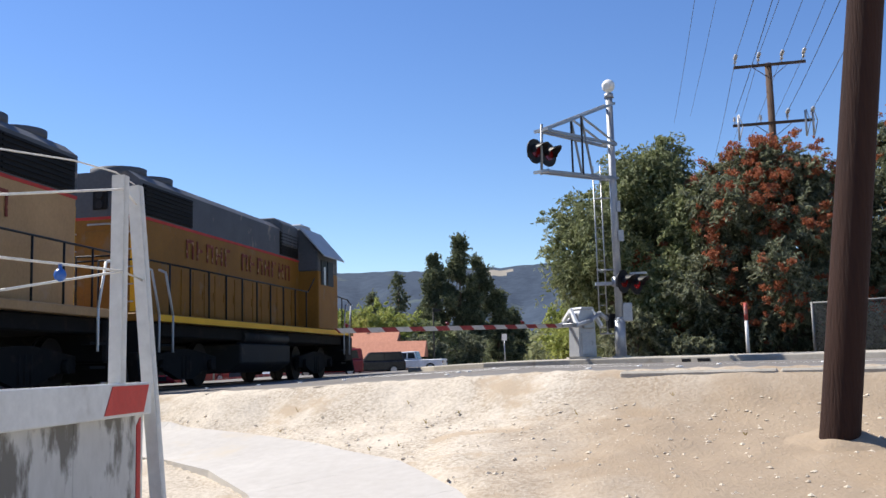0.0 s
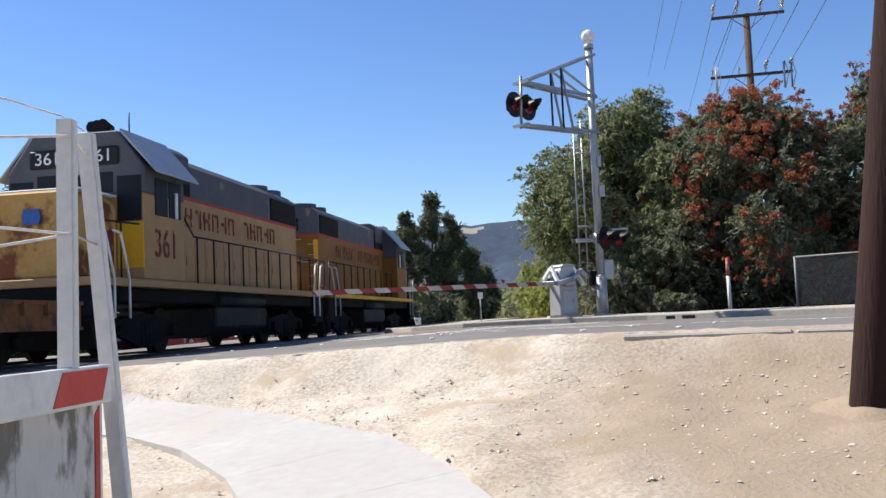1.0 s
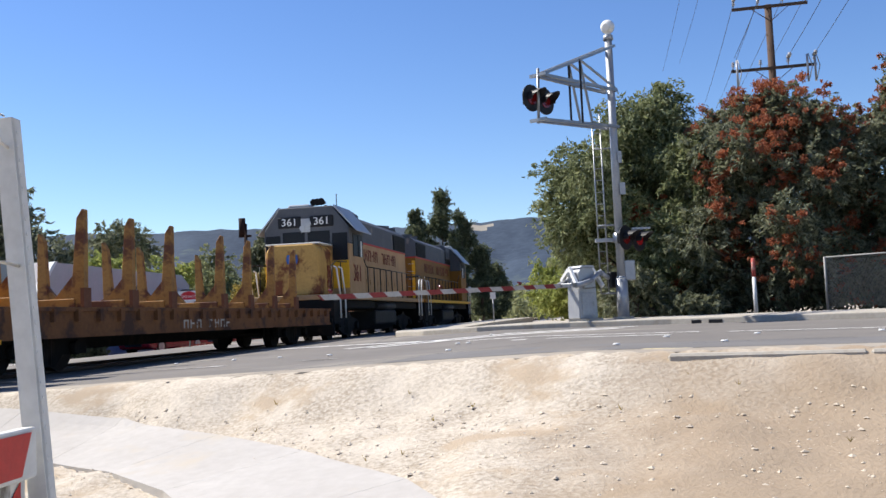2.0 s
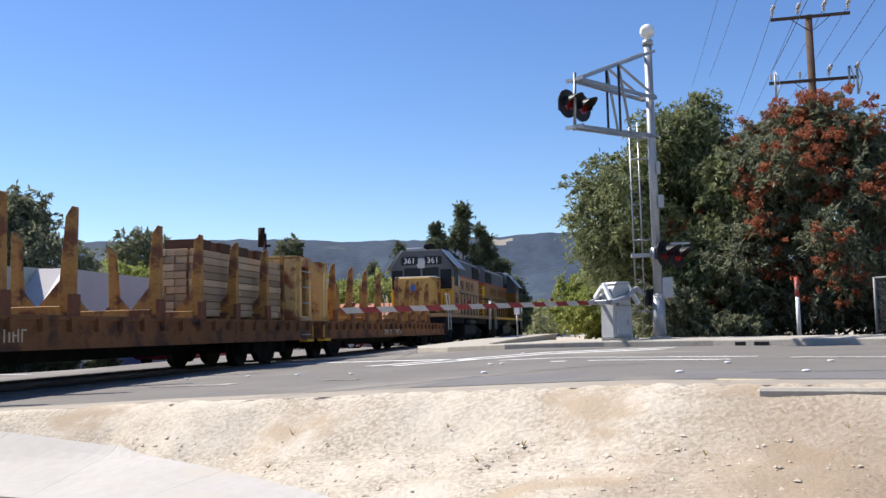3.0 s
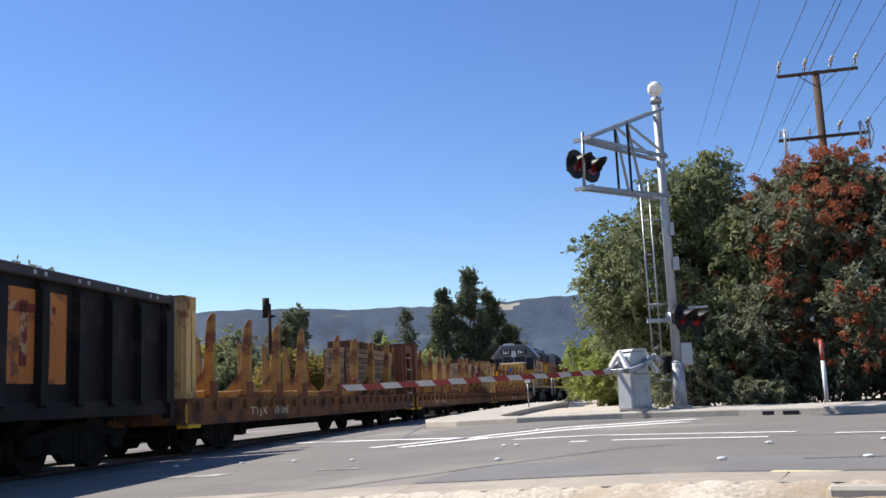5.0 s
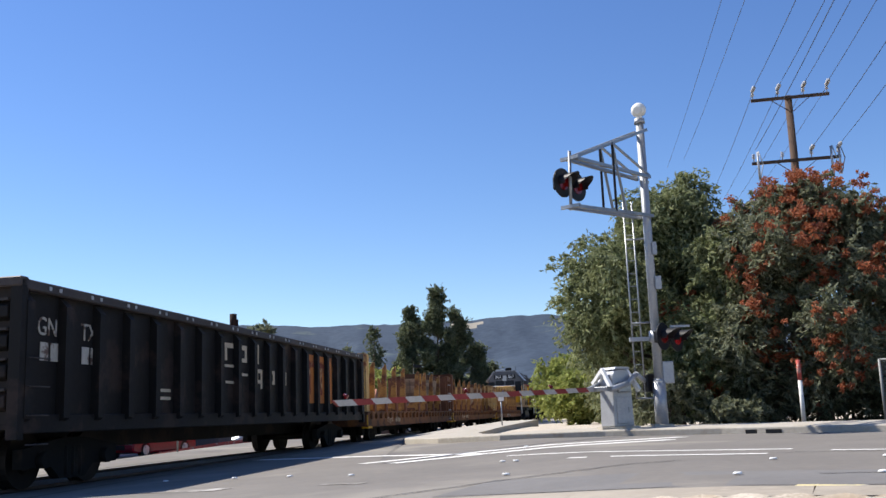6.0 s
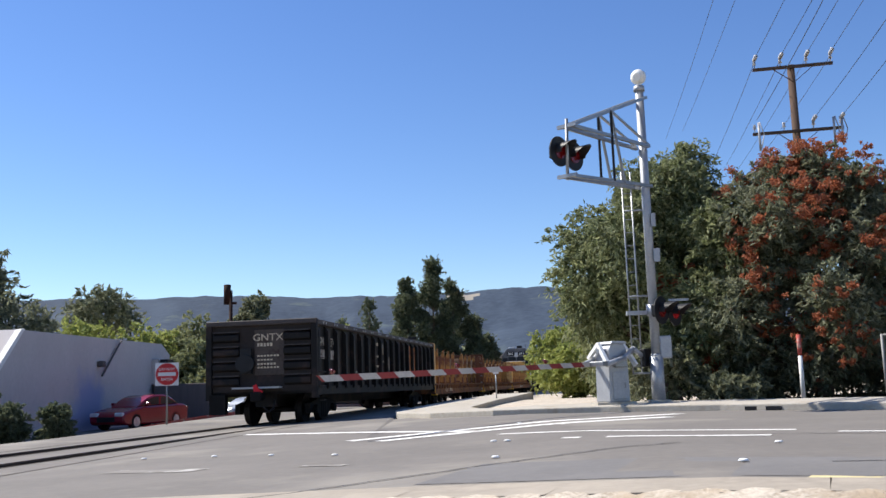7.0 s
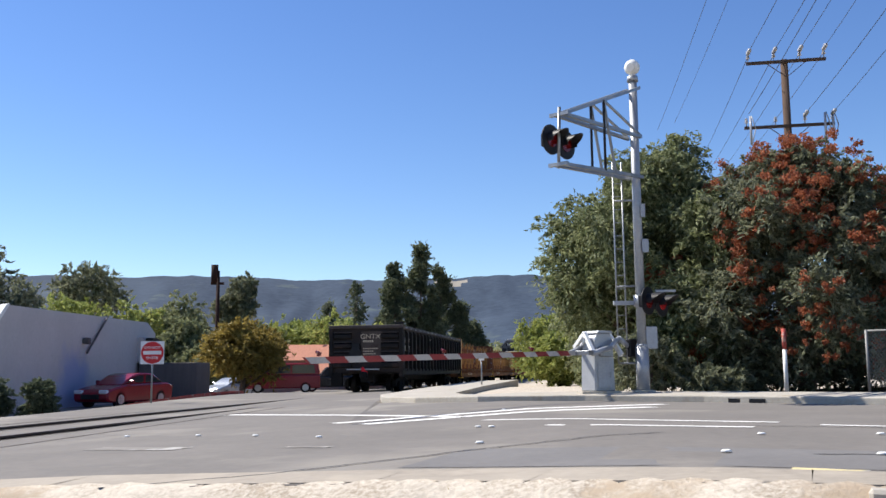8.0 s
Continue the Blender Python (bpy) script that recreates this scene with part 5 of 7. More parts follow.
def build_gate():
    base = Vector((3.45, 26.0, 0.17))
    tip = Vector((-2.11, 19.42, 0.0))
    d = Vector((tip.x - base.x, tip.y - base.y, 0))
    length = d.length
    gate = thing("crossing_gate", "lowered red and white crossing gate with a silver cabinet", "crossing gate", pose(base.x, base.y, base.z))
    turned = pose(0, 0, 0, 0, 0, 28)
    bm = bmesh.new()
    prism(bm, [(-0.28, 0.02), (0.28, 0.02), (0.26, 0.72), (0.24, 1.16), (0.16, 1.28), (-0.16, 1.28), (-0.24, 1.16), (-0.26, 0.72)], "y", -0.24, 0.26, bevel=0.02)
    part("cabinet", bm, ALU_PAINT, gate, "silver-painted steel cabinet", turned)
    bm = bmesh.new()
    prism(bm, [(-0.22, 1.27), (0.22, 1.27), (0.17, 1.33), (-0.17, 1.33)], "y", -0.29, 0.30, bevel=0.01)
    part("lid", bm, ALU_PAINT, gate, "", turned)
    bm = bmesh.new()
    box(bm, -0.20, 0.20, -0.262, -0.241, 0.08, 0.66, bevel=0.008)
    door = part("cabinet_door", bm, ALU_PAINT, gate, "", turned)
    bm = bmesh.new()
    box(bm, 0.11, 0.15, -0.282, -0.263, 0.32, 0.44, bevel=0.004)
    part("latch", bm, GALV, door)
    bm = bmesh.new()
    box(bm, -0.17, 0.17, -0.33, -0.24, 0.76, 0.98, bevel=0.02)
    part("drive_housing", bm, GALV, gate, "", turned)
    for sx in (-1, 1):
        bm = bmesh.new()
        beam(bm, (sx * 0.33, 0.02, 1.27), (sx * 0.37, -0.36, 0.80), 0.07, 0.10)
        beam(bm, (sx * 0.33, 0.06, 1.25), (sx * 0.33, 0.40, 0.98), 0.06, 0.08)
        part("side_arm", bm, WHITE_PAINT, gate, "white slanting side arm", turned)
        bm = bmesh.new()
        cyl(bm, (sx * 0.24, 0.0, 1.12), (sx * 0.38, 0.0, 1.12), 0.06, n=10)
        part("pivot", bm, GALV, gate, "", turned)
    bm = bmesh.new()
    box(bm, -0.42, 0.42, -0.40, 0.40, -0.1, 0.02)
    part("footing", bm, CONCRETE, gate)
    ang = math.degrees(math.atan2(d.y, d.x))
    # own arm space: x along the arm
    at = pose(0, 0, 0.86, 0, 1.4, ang)
    for sy in (-1, 1):
        bm = bmesh.new()
        tube(bm, [(0.75, sy * 0.30, -0.02), (0.1, sy * 0.38, 0.1), (-0.25, sy * 0.40, 0.30), (-0.7, sy * 0.40, 0.1)], 0.06, 6)
        part("counterweight_arm", bm, ALU_PAINT, gate, "", at)
        bm = bmesh.new()
        box(bm, -1.0, -0.6, sy * 0.42 - 0.07, sy * 0.42 + 0.07, -0.12, 0.28, bevel=0.02)
        part("counterweight", bm, BLACK, gate, "", at)
    bm = bmesh.new()
    box(bm, 0.55, 0.95, -0.34, 0.34, -0.05, 0.05, bevel=0.01)
    part("arm_yoke", bm, GALV, gate, "", at)
    x, k, seg = 0.8, 0, 0.41
    while x < length:
        e = min(x + seg, length)
        bm = bmesh.new()
        sl = 0.06
        prism(bm, [(x - sl, -0.05), (e - sl, -0.05), (e + sl, 0.05), (x + sl, 0.05)], "y", -0.02, 0.02)
        part("stripe", bm, ARM_RED if k % 2 else ARM_WHITE, gate, "", at)
        x, k = e, k + 1
    for f in (0.30, 0.62, 0.97):
        bm = bmesh.new()
        cyl(bm, (length * f, -0.05, 0.13), (length * f, 0.05, 0.10), 0.022, n=12)
        box(bm, length * f - 0.03, length * f + 0.02, -0.02, 0.02, 0.06, 0.10)
        part("arm_light", bm, RED_LENS, gate, "small red gate lamp", at)
    return gate


# ---- poles, wires, barricade ----
NEAR_TOP = Vector((4.78, 7.6, 11.0))


def build_near_pole():
    bm = bmesh.new()
    a, b = Vector((3.30, 7.9, -0.9)), NEAR_TOP
    rings = []
    for i in range(24):
        u = i / 23
        c = a.lerp(b, u)
        r = 0.145 - 0.03 * u
        ring = []
        for k in range(20):
            t = k * math.tau / 20
            rr = r * (1 + 0.035 * noise.noise((math.cos(t) * 3, math.sin(t) * 3, u * 4)))
            if u < 0.03:
                rr *= 1.05
            ring.append(bm.verts.new((c.x + rr * math.cos(t), c.y + rr * math.sin(t), c.z)))
        rings.append(ring)
    for p, q in zip(rings, rings[1:]):
        for k in range(20):
            bm.faces.new((p[k], p[(k + 1) % 20], q[(k + 1) % 20], q[k])).smooth = True
    bm.faces.new(rings[-1])
    one("utility_pole", bm, CREOSOTE, "dark brown creosoted wooden pole leaning slightly in the dirt", "utility pole")
    bm = bmesh.new()
    rings = []
    for j in range(7):
        rr = 0.13 + j * 0.075
        ring = []
        for i in range(28):
            t = i * math.tau / 28
            x, y = 3.34 + rr * math.cos(t), 7.9 + rr * math.sin(t)
            ring.append(bm.verts.new((x, y, float(ground_z(x, y)) - 0.05 + 0.10 * math.exp(-(j / 3.2) ** 2) * (1 + 0.5 * noise.noise((x * 5, y * 5, 2))))))
        rings.append(ring)
    for a2, b2 in zip(rings, rings[1:]):
        for i in range(28):
            bm.faces.new((a2[i], a2[(i + 1) % 28], b2[(i + 1) % 28], b2[i])).smooth = True
    bmesh.ops.recalc_face_normals(bm, faces=bm.faces[:])
    one("dirt_mound", bm, DIRT, "low heap of dirt round the foot of the pole", "dirt mound", kind="stuff")


def build_far_pole():
    c = Vector((12.73, 38.3, 0))
    pole = thing("utility_pole", "weathered wooden power pole with two crossarms", "utility pole", Matrix.Translation(c))
    bm = bmesh.new()
    cyl(bm, (0, 0, -0.5), (0, 0, 11.80), 0.17, 0.13, 14)
    part("shaft", bm, POLE_WOOD, pole)
    u = Vector((0.98, -0.2, 0))
    tops = []
    for z, half in ((11.70, 1.38), (9.30, 1.55)):
        bm = bmesh.new()
        beam(bm, u * -half + Vector((0, -0.16, z)), u * half + Vector((0, -0.16, z)), 0.11, 0.10)
        part("crossarm", bm, POLE_WOOD, pole)
        for sgn in (-1, 1):
            bm = bmesh.new()
            beam(bm, u * (0.75 * sgn) + Vector((0, -0.20, z)), Vector((0, -0.20, z - 0.6)), 0.04, 0.02)
            part("arm_brace", bm, POLE_WOOD, pole)
        for f in (-0.95, -0.3, 0.35, 0.95):
            p = u * (half * f) + Vector((0, -0.16, z + 0.07))
            bm = bmesh.new()
            cyl(bm, p, p + Vector((0, 0, 0.12)), 0.02, n=6)
            for k in range(3):
                cyl(bm, p + Vector((0, 0, 0.12 + 0.06 * k)), p + Vector((0, 0, 0.165 + 0.06 * k)), 0.075 - 0.012 * k, 0.04, 10)
            part("insulator", bm, PORCELAIN, pole)
            tops.append(c + p + Vector((0, 0, 0.28)))
    for f in (-0.9, 0.8, 0.98):
        p = u * (1.5 * f) + Vector((0, -0.24, 9.2))
        bm = bmesh.new()
        cyl(bm, p + Vector((0, 0, -0.55)), p + Vector((0, 0, 0.5)), 0.045, n=8)
        tube(bm, [p + Vector((0, -0.1, 0.5)), p + Vector((0.12, -0.15, 0.0)), p + Vector((0, -0.1, -0.5))], 0.02, 5)
        part("fuse_cutout", bm, PORCELAIN, pole)
    return tops


def wire(a, b, sag, r=0.012):
    bm = bmesh.new()
    pts = []
    for i in range(19):
        t = i / 18
        p = Vector(a).lerp(Vector(b), t)
        p.z -= sag * 4 * t * (1 - t)
        pts.append(p)
    tube(bm, pts, r, 4)
    one("power_line", bm, WIRE_M, "thin dark overhead power line", "cable", group="overhead lines")


def build_wires(tops):
    """Conductors from the far pole over the near one, each dead-ended on a strain insulator string."""
    ends = [Vector(v) for v in ((5.5, 7.6, 11.0), (6.1, 7.6, 11.0), (6.4, 7.6, 11.0), (6.85, 7.6, 11.0), (5.2, 7.6, 9.4), (6.1, 7.6, 9.4), (6.5, 7.6, 9.2), (7.0, 7.6, 9.2))]
    string = bmesh.new()
    for k in range(5):
        cyl(string, (0, 0, 0.10 + 0.11 * k), (0, 0, 0.14 + 0.11 * k), 0.075, 0.035, 10)
    cyl(string, (0, 0, 0), (0, 0, 0.72), 0.018, n=6)
    me = mesh_of(string, "strain_insulator", PORCELAIN)
    for i, (p, q) in enumerate(zip(tops, ends)):
        if i == 5:
            continue
        d = (q - p).normalized()
        if i != 4:
            ob = new("strain_insulator", me)
            ob.matrix_basis = Matrix.Translation(p) @ d.to_track_quat("Z", "Y").to_matrix().to_4x4()
            tagged(ob, "ribbed grey porcelain strain insulator on a line", "insulator", "insulators on the lines")
        wire(p + d * 0.7, q, 0.35)
    for q, far in (((4.02, 7.6, 11.0), (14.64, 65.1, 16.1)), ((4.6, 7.6, 11.0), (15.77, 65.1, 16.6))):
        wire(q, far, 0.4, 0.010)
    for i in range(4):
        wire(tops[i] - Vector((0, 0, 0.1)), (21.7 + 1.0 * i, 84, 16.3), 0.3, 0.012)


def build_barricade():
    """White board barrier with steel channel posts and ropes, running back beside the path."""
    e = Vector((-0.97, 5.45, 0))
    back = Vector((-1.22, 2.2, 0))
    ang = math.degrees(math.atan2((back - e).y, (back - e).x))
    ln = (back - e).length
    g = float(ground_z(-1.3, 5.0)) - 0.02
    bar = thing("barricade", "white-painted board barricade with red tape and steel posts", "barricade", pose(e.x, e.y, 0, 0, 0, ang))
    # own space: x runs back from the end post, y towards the path
    n = 5
    for i in range(n):
        bm = bmesh.new()
        a, b = 0.10 + i * (ln - 0.1) / n, 0.10 + (i + 1) * (ln - 0.1) / n
        box(bm, a + 0.004, b - 0.004, -0.12, -0.07 + random.uniform(-0.003, 0.004), g, 0.0, bevel=0.004)
        part("board", bm, PLY, bar, "peeling white board")
    bm = bmesh.new()
    box(bm, 0.04, ln, -0.065, -0.015, -0.085, 0.075, bevel=0.006)
    part("top_rail", bm, POST_PAINT, bar)
    bm = bmesh.new()
    prism(bm, [(0.14, -0.07), (0.56, -0.07), (0.48, 0.062), (0.08, 0.062)], "y", -0.0135, -0.011)
    part("tape", bm, TAPE_RED, bar, "red reflective tape")
    bm = bmesh.new()
    prism(bm, [(0.10, -0.14), (0.10, -0.62), (0.055, -0.72), (0.055, -0.10)], "y", -0.068, -0.064)
    part("tape", bm, TAPE_RED, bar, "red reflective tape")
    bm = bmesh.new()
    box(bm, 0.02, 0.12, -0.12, -0.07, g, -0.086)
    part("end_stile", bm, POST_PAINT, bar)

    def channel(name, x, top, bottom, lean, w=0.10, out=-0.05):
        bm = bmesh.new()
        box(bm, -w / 2, w / 2, -0.008, 0.008, 0, top - bottom)
        box(bm, -w / 2, -w / 2 + 0.012, 0.0, 0.05, 0, top - bottom)
        box(bm, w / 2 - 0.012, w / 2, 0.0, 0.05, 0, top - bottom)
        for i in range(int((top - bottom) / 0.05)):
            cyl(bm, (w / 2 - 0.001, 0.025, 0.03 + i * 0.05), (w / 2 + 0.002, 0.025, 0.03 + i * 0.05), 0.008, n=6)
        part(name, bm, POST_PAINT, bar, "white steel channel post", pose(x, out, bottom, 0, lean, 90))
    channel("post", 0.0, 1.11, g, -5.0, 0.064, 0.055)
    channel("post", 0.38, 1.08, 0.06, 0.3, 0.062)
    bm = bmesh.new()
    for z0, z1 in ((1.0, 0.46), (0.60, 0.50), (0.60, 0.17)):
        tube(bm, [(0.0, 0.08 - 0.0875 * (z0 + 1.35), z0), (0.38, -0.02, z0 + 0.01), (1.4, 0.0, z0 + (z1 - z0) * 0.36), (ln, 0.0, z1)], 0.0055, 6)
    tube(bm, [(0.0, -0.14, 1.11), (0.4, -0.05, 1.09), (0.9, 0, 1.04), (ln, 0, 0.73)], 0.004, 5)
    part("rope", bm, ROPE, bar, "slack white ropes")
    bm = bmesh.new()
    ball(bm, (0, 0, 0), 0.026, 10, sz=1.1)
    cyl(bm, (0, 0, 0.022), (0, 0, 0.045), 0.009, n=6)
    part("float", bm, BLUE_PLASTIC, bar, "small blue plastic float on the rope", pose(1.0, 0.0, 0.535))


# ---- plants ----
def leaf_cloud(blobs, count, size, seed, flat=0.0, shell=0.55):
    """Vertices and faces of many small folded leaves filling ellipsoids unevenly."""
    rng = np.random.default_rng(seed)
    vol = np.array([b[3] * b[4] * b[5] for b in blobs]) ** 0.7
    pick = rng.choice(len(blobs), count, p=vol / vol.sum())
    bl = np.array(blobs)[pick]
    d = rng.normal(size=(count, 3))
    d /= np.linalg.norm(d, axis=1)[:, None]
    r = (shell + (1 - shell) * rng.random(count)) ** 0.6
    r = r * np.where(rng.random(count) < 0.18, 1 + 0.32 * rng.random(count) ** 1.5, 1.0)
    # lumps in the outline
    lump = 0.86 + 0.14 * np.sin(d[:, 0] * 7 + pick) * np.sin(d[:, 1] * 6 + pick * 2) + 0.10 * np.sin(d[:, 2] * 11 + pick) + 0.10 * rng.random(count)
    c = bl[:, :3] + d * bl[:, 3:6] * (r * lump)[:, None]
    a = rng.normal(size=(count, 3))
    a[:, 2] *= 1 - flat
    a /= np.linalg.norm(a, axis=1)[:, None]
    b = np.cross(a, rng.normal(size=(count, 3)))
    b /= np.linalg.norm(b, axis=1)[:, None]
    s = size * (0.55 + 0.9 * rng.random(count))[:, None]
    n = np.cross(a, b) * s * 0.25
    v = np.stack([c - a * s, c - b * s * 0.45 + n, c + a * s, c + b * s * 0.45 + n], 1).reshape(-1, 3)
    i = np.arange(count) * 4
    f = np.concatenate([np.stack([i, i + 1, i + 2], 1), np.stack([i, i + 2, i + 3], 1)])
    return v, f


def leaf_part(name, blobs, count, size, seed, mat, parent, label="", shell=0.55):
    v, f = leaf_cloud(blobs, count, size, seed, shell=shell)
    me = bpy.data.meshes.new(name)
    me.from_pydata(v.tolist(), [], f.tolist())
    me.materials.append(mat)
    ob = new(name, me)
    ob.parent = parent
    if label:
        tagged(ob, label)
    return ob


def spray_cloud(blobs, sprays, per, leaf, seed, reach=0.55, droop=0.45, slim=0.34):
    """Leaves set along short drooping twigs that grow outwards from the boughs' outlines."""
    rng = np.random.default_rng(seed)
    b = np.array(blobs, float)
    area = (b[:, 3] * b[:, 4] + b[:, 3] * b[:, 5]) ** 0.9
    b = b[rng.choice(len(b), sprays, p=area / area.sum())]
    d = rng.normal(size=(sprays, 3))
    d /= np.linalg.norm(d, axis=1)[:, None]
    base = b[:, :3] + d * b[:, 3:6] * (0.35 + 0.65 * rng.random(sprays) ** 0.5)[:, None]
    axis = d * 0.8 + rng.normal(size=(sprays, 3)) * 0.4 + np.array((0, 0, 0.15))
    axis /= np.linalg.norm(axis, axis=1)[:, None]
    length = reach * (0.35 + 1.1 * rng.random(sprays) ** 1.6)
    k = np.repeat(np.arange(sprays), per)
    n = len(k)
    t = rng.random(n)
    c = base[k] + axis[k] * (t * length[k])[:, None]
    c[:, 2] -= droop * t * t * length[k]
    c += rng.normal(size=(n, 3)) * (0.16 * length[k] * (1.15 - 0.7 * t))[:, None]
    a = axis[k] + rng.normal(size=(n, 3)) * 0.6
    a[:, 2] -= droop * 0.9
    a /= np.linalg.norm(a, axis=1)[:, None]
    w = np.cross(a, rng.normal(size=(n, 3)))
    w /= np.linalg.norm(w, axis=1)[:, None]
    size = leaf * (0.55 + 0.9 * rng.random(n))[:, None]
    fold = np.cross(a, w) * size * 0.2
    v = np.stack([c - a * size, c - w * size * slim + fold, c + a * size, c + w * size * slim + fold], 1).reshape(-1, 3)
    i = np.arange(n) * 4
    f = np.concatenate([np.stack([i, i + 1, i + 2], 1), np.stack([i, i + 2, i + 3], 1)])
    return v, f


def spray_part(name, blobs, sprays, per, leaf, seed, mat, parent, label="", reach=0.55, droop=0.45):
    v, f = spray_cloud(blobs, sprays, per, leaf, seed, reach, droop)
    me = bpy.data.meshes.new(name)
    me.from_pydata(v.tolist(), [], f.tolist())
    me.materials.append(mat)
    ob = new(name, me)
    ob.parent = parent
    if label:
        tagged(ob, label)
    return ob


def limbs(bm, blobs, root, fork, thick):
    """Trunk and limbs reaching into each bough."""
    cyl(bm, root, fork, thick, thick * 0.7, 9)
    for x, y, z, q, _, _ in blobs:
        mid = Vector(fork).lerp(Vector((x, y, z)), 0.5) + Vector((0, 0, 0.12 * q))
        cyl(bm, fork, mid, thick * 0.42, thick * 0.25, 6)
        cyl(bm, mid, (x, y, z), thick * 0.25, thick * 0.08, 5)


def bough_tree(label, x, y, boughs, mat, sprays, per, leaf, seed, reach=0.55, droop=0.45, trunk=0.25, name="tree", category="tree"):
    """A tree given by its main boughs (x, y, z, radius, flatness) round its foot."""
    rng = random.Random(seed)
    t = thing(name, label, category, Matrix.Translation((x, y, float(ground_z(x, y)) - 0.05)))
    blobs = []
    for bx, by, bz, r, flat in boughs:
        blobs.append((bx, by, bz, r * 0.8, r * 0.8, r * flat * 0.8))
        for _ in range(5):
            d = Vector((rng.gauss(0, 1), rng.gauss(0, 1), rng.gauss(0, 0.8))).normalized()
            q = r * rng.uniform(0.28, 0.48)
            blobs.append((bx + d.x * r * 0.85, by + d.y * r * 0.85, bz + d.z * r * flat * 0.85, q, q, q * 0.8))
    bm = bmesh.new()
    limbs(bm, [b for b in blobs if b[3] > 0.5][:18], (0, 0, 0), (0.1, 0, min(b[2] for b in boughs) * 0.75), trunk)
    part("trunk", bm, BARK, t)
    spray_part("crown", blobs, sprays, per, leaf, seed, mat, t, "", reach, droop)
    return t, blobs, rng


def scattered_boughs(rng, n, radius, low, high, r0, r1, top=0.55):
    """Boughs spread unevenly through a crown that narrows upwards."""
    out = []
    for i in range(n):
        u = (i + rng.random()) / n
        z = low + (high - low) * u
        w = radius * (0.72 + 0.5 * math.sin(math.pi * min(1.0, u * 1.05))) * (1 - (1 - top) * max(0.0, u - 0.5) / 0.5)
        a = i * 2.4 + rng.uniform(-0.5, 0.5)
        k = rng.uniform(0.35, 1.0)
        r = rng.uniform(r0, r1)
        k = min(k, max(0.1, (w - r * 0.6) / w))
        out.append((math.cos(a) * w * k, math.sin(a) * w * k, min(z, high - r * 0.5), r, rng.uniform(0.65, 0.95)))
    return out


def clumps(rng, centre, radii, n, r):
    """Sub-blobs scattered over a crown, to break its outline."""
    out = []
    for _ in range(n):
        d = Vector((rng.gauss(0, 1), rng.gauss(0, 1), rng.gauss(0, 1))).normalized()
        k = rng.uniform(0.45, 1.10)
        q = rng.uniform(0.7, 1.3) * r * (1.0 if k < 0.95 else 0.7)
        out.append((centre[0] + d.x * radii[0] * k, centre[1] + d.y * radii[1] * k, centre[2] + d.z * radii[2] * k, q, q, q * 0.8))
    return out


def tree(label, x, y, height, radius, low, mat, count, leaf, seed, category="tree", trunk_r=0.2, n_clumps=26, clump_r=None, name="tree", core=True):
    rng = random.Random(seed)
    g = float(ground_z(x, y)) - 0.05
    t = thing(name, label, category, Matrix.Translation((x, y, g)))
    bm = bmesh.new()
    cyl(bm, (0, 0, 0), (0.1, 0, low + (height - low) * 0.35), trunk_r, trunk_r * 0.6, 9)
    for k in range(6):
        a = k * 1.05 + rng.uniform(-0.3, 0.3)
        st = Vector((0.05, 0, low * 0.8 + (height - low) * 0.08 * k))
        cyl(bm, st, st + Vector((math.cos(a) * radius * 0.6, math.sin(a) * radius * 0.6, (height - low) * 0.28)), trunk_r * 0.45, trunk_r * 0.12, 6)
    part("trunk", bm, BARK, t)
    cz, rz = (height + low) / 2, (height - low) / 2
    blobs = ([(0, 0, cz, radius * 0.72, radius * 0.72, rz * 0.78)] if core else []) + clumps(rng, (0, 0, cz), (radius * 0.82, radius * 0.82, rz * 0.86), n_clumps, clump_r or radius * 0.33)
    spray_part("crown", blobs, count // 12, 12, leaf, seed, mat, t, "", radius * 0.22, 0.3)
    return t, blobs, rng


def berry_sprays(t, rng, blobs, patches, count, seed):
    """Ragged berry clusters in loose patches on the outsides of the boughs that face the street and the sun."""
    sprays = []
    for _ in range(patches):
        x, y, z, q, _, qz = rng.choice(blobs[::6])
        a, u = rng.uniform(math.pi * 0.85, math.pi * 1.95), rng.uniform(-0.45, 0.95)
        k = math.sqrt(1 - u * u)
        c = Vector((x + math.cos(a) * k * (q + 0.35), y + math.sin(a) * k * (q + 0.35), z + u * (qz + 0.25)))
        for _ in range(rng.choice([2, 4, 6, 9, 12])):
            w = rng.uniform(0.06, 0.18)
            sprays.append((c.x + rng.gauss(0, 0.34), c.y + rng.gauss(0, 0.24), c.z + rng.gauss(0, 0.24), w * 1.3, w * 1.3, w * rng.uniform(0.7, 1.3)))
    leaf_part("berry_spray", sprays, count, 0.055, seed, L_BERRY, t, "clusters of orange-red berries", 0.1)


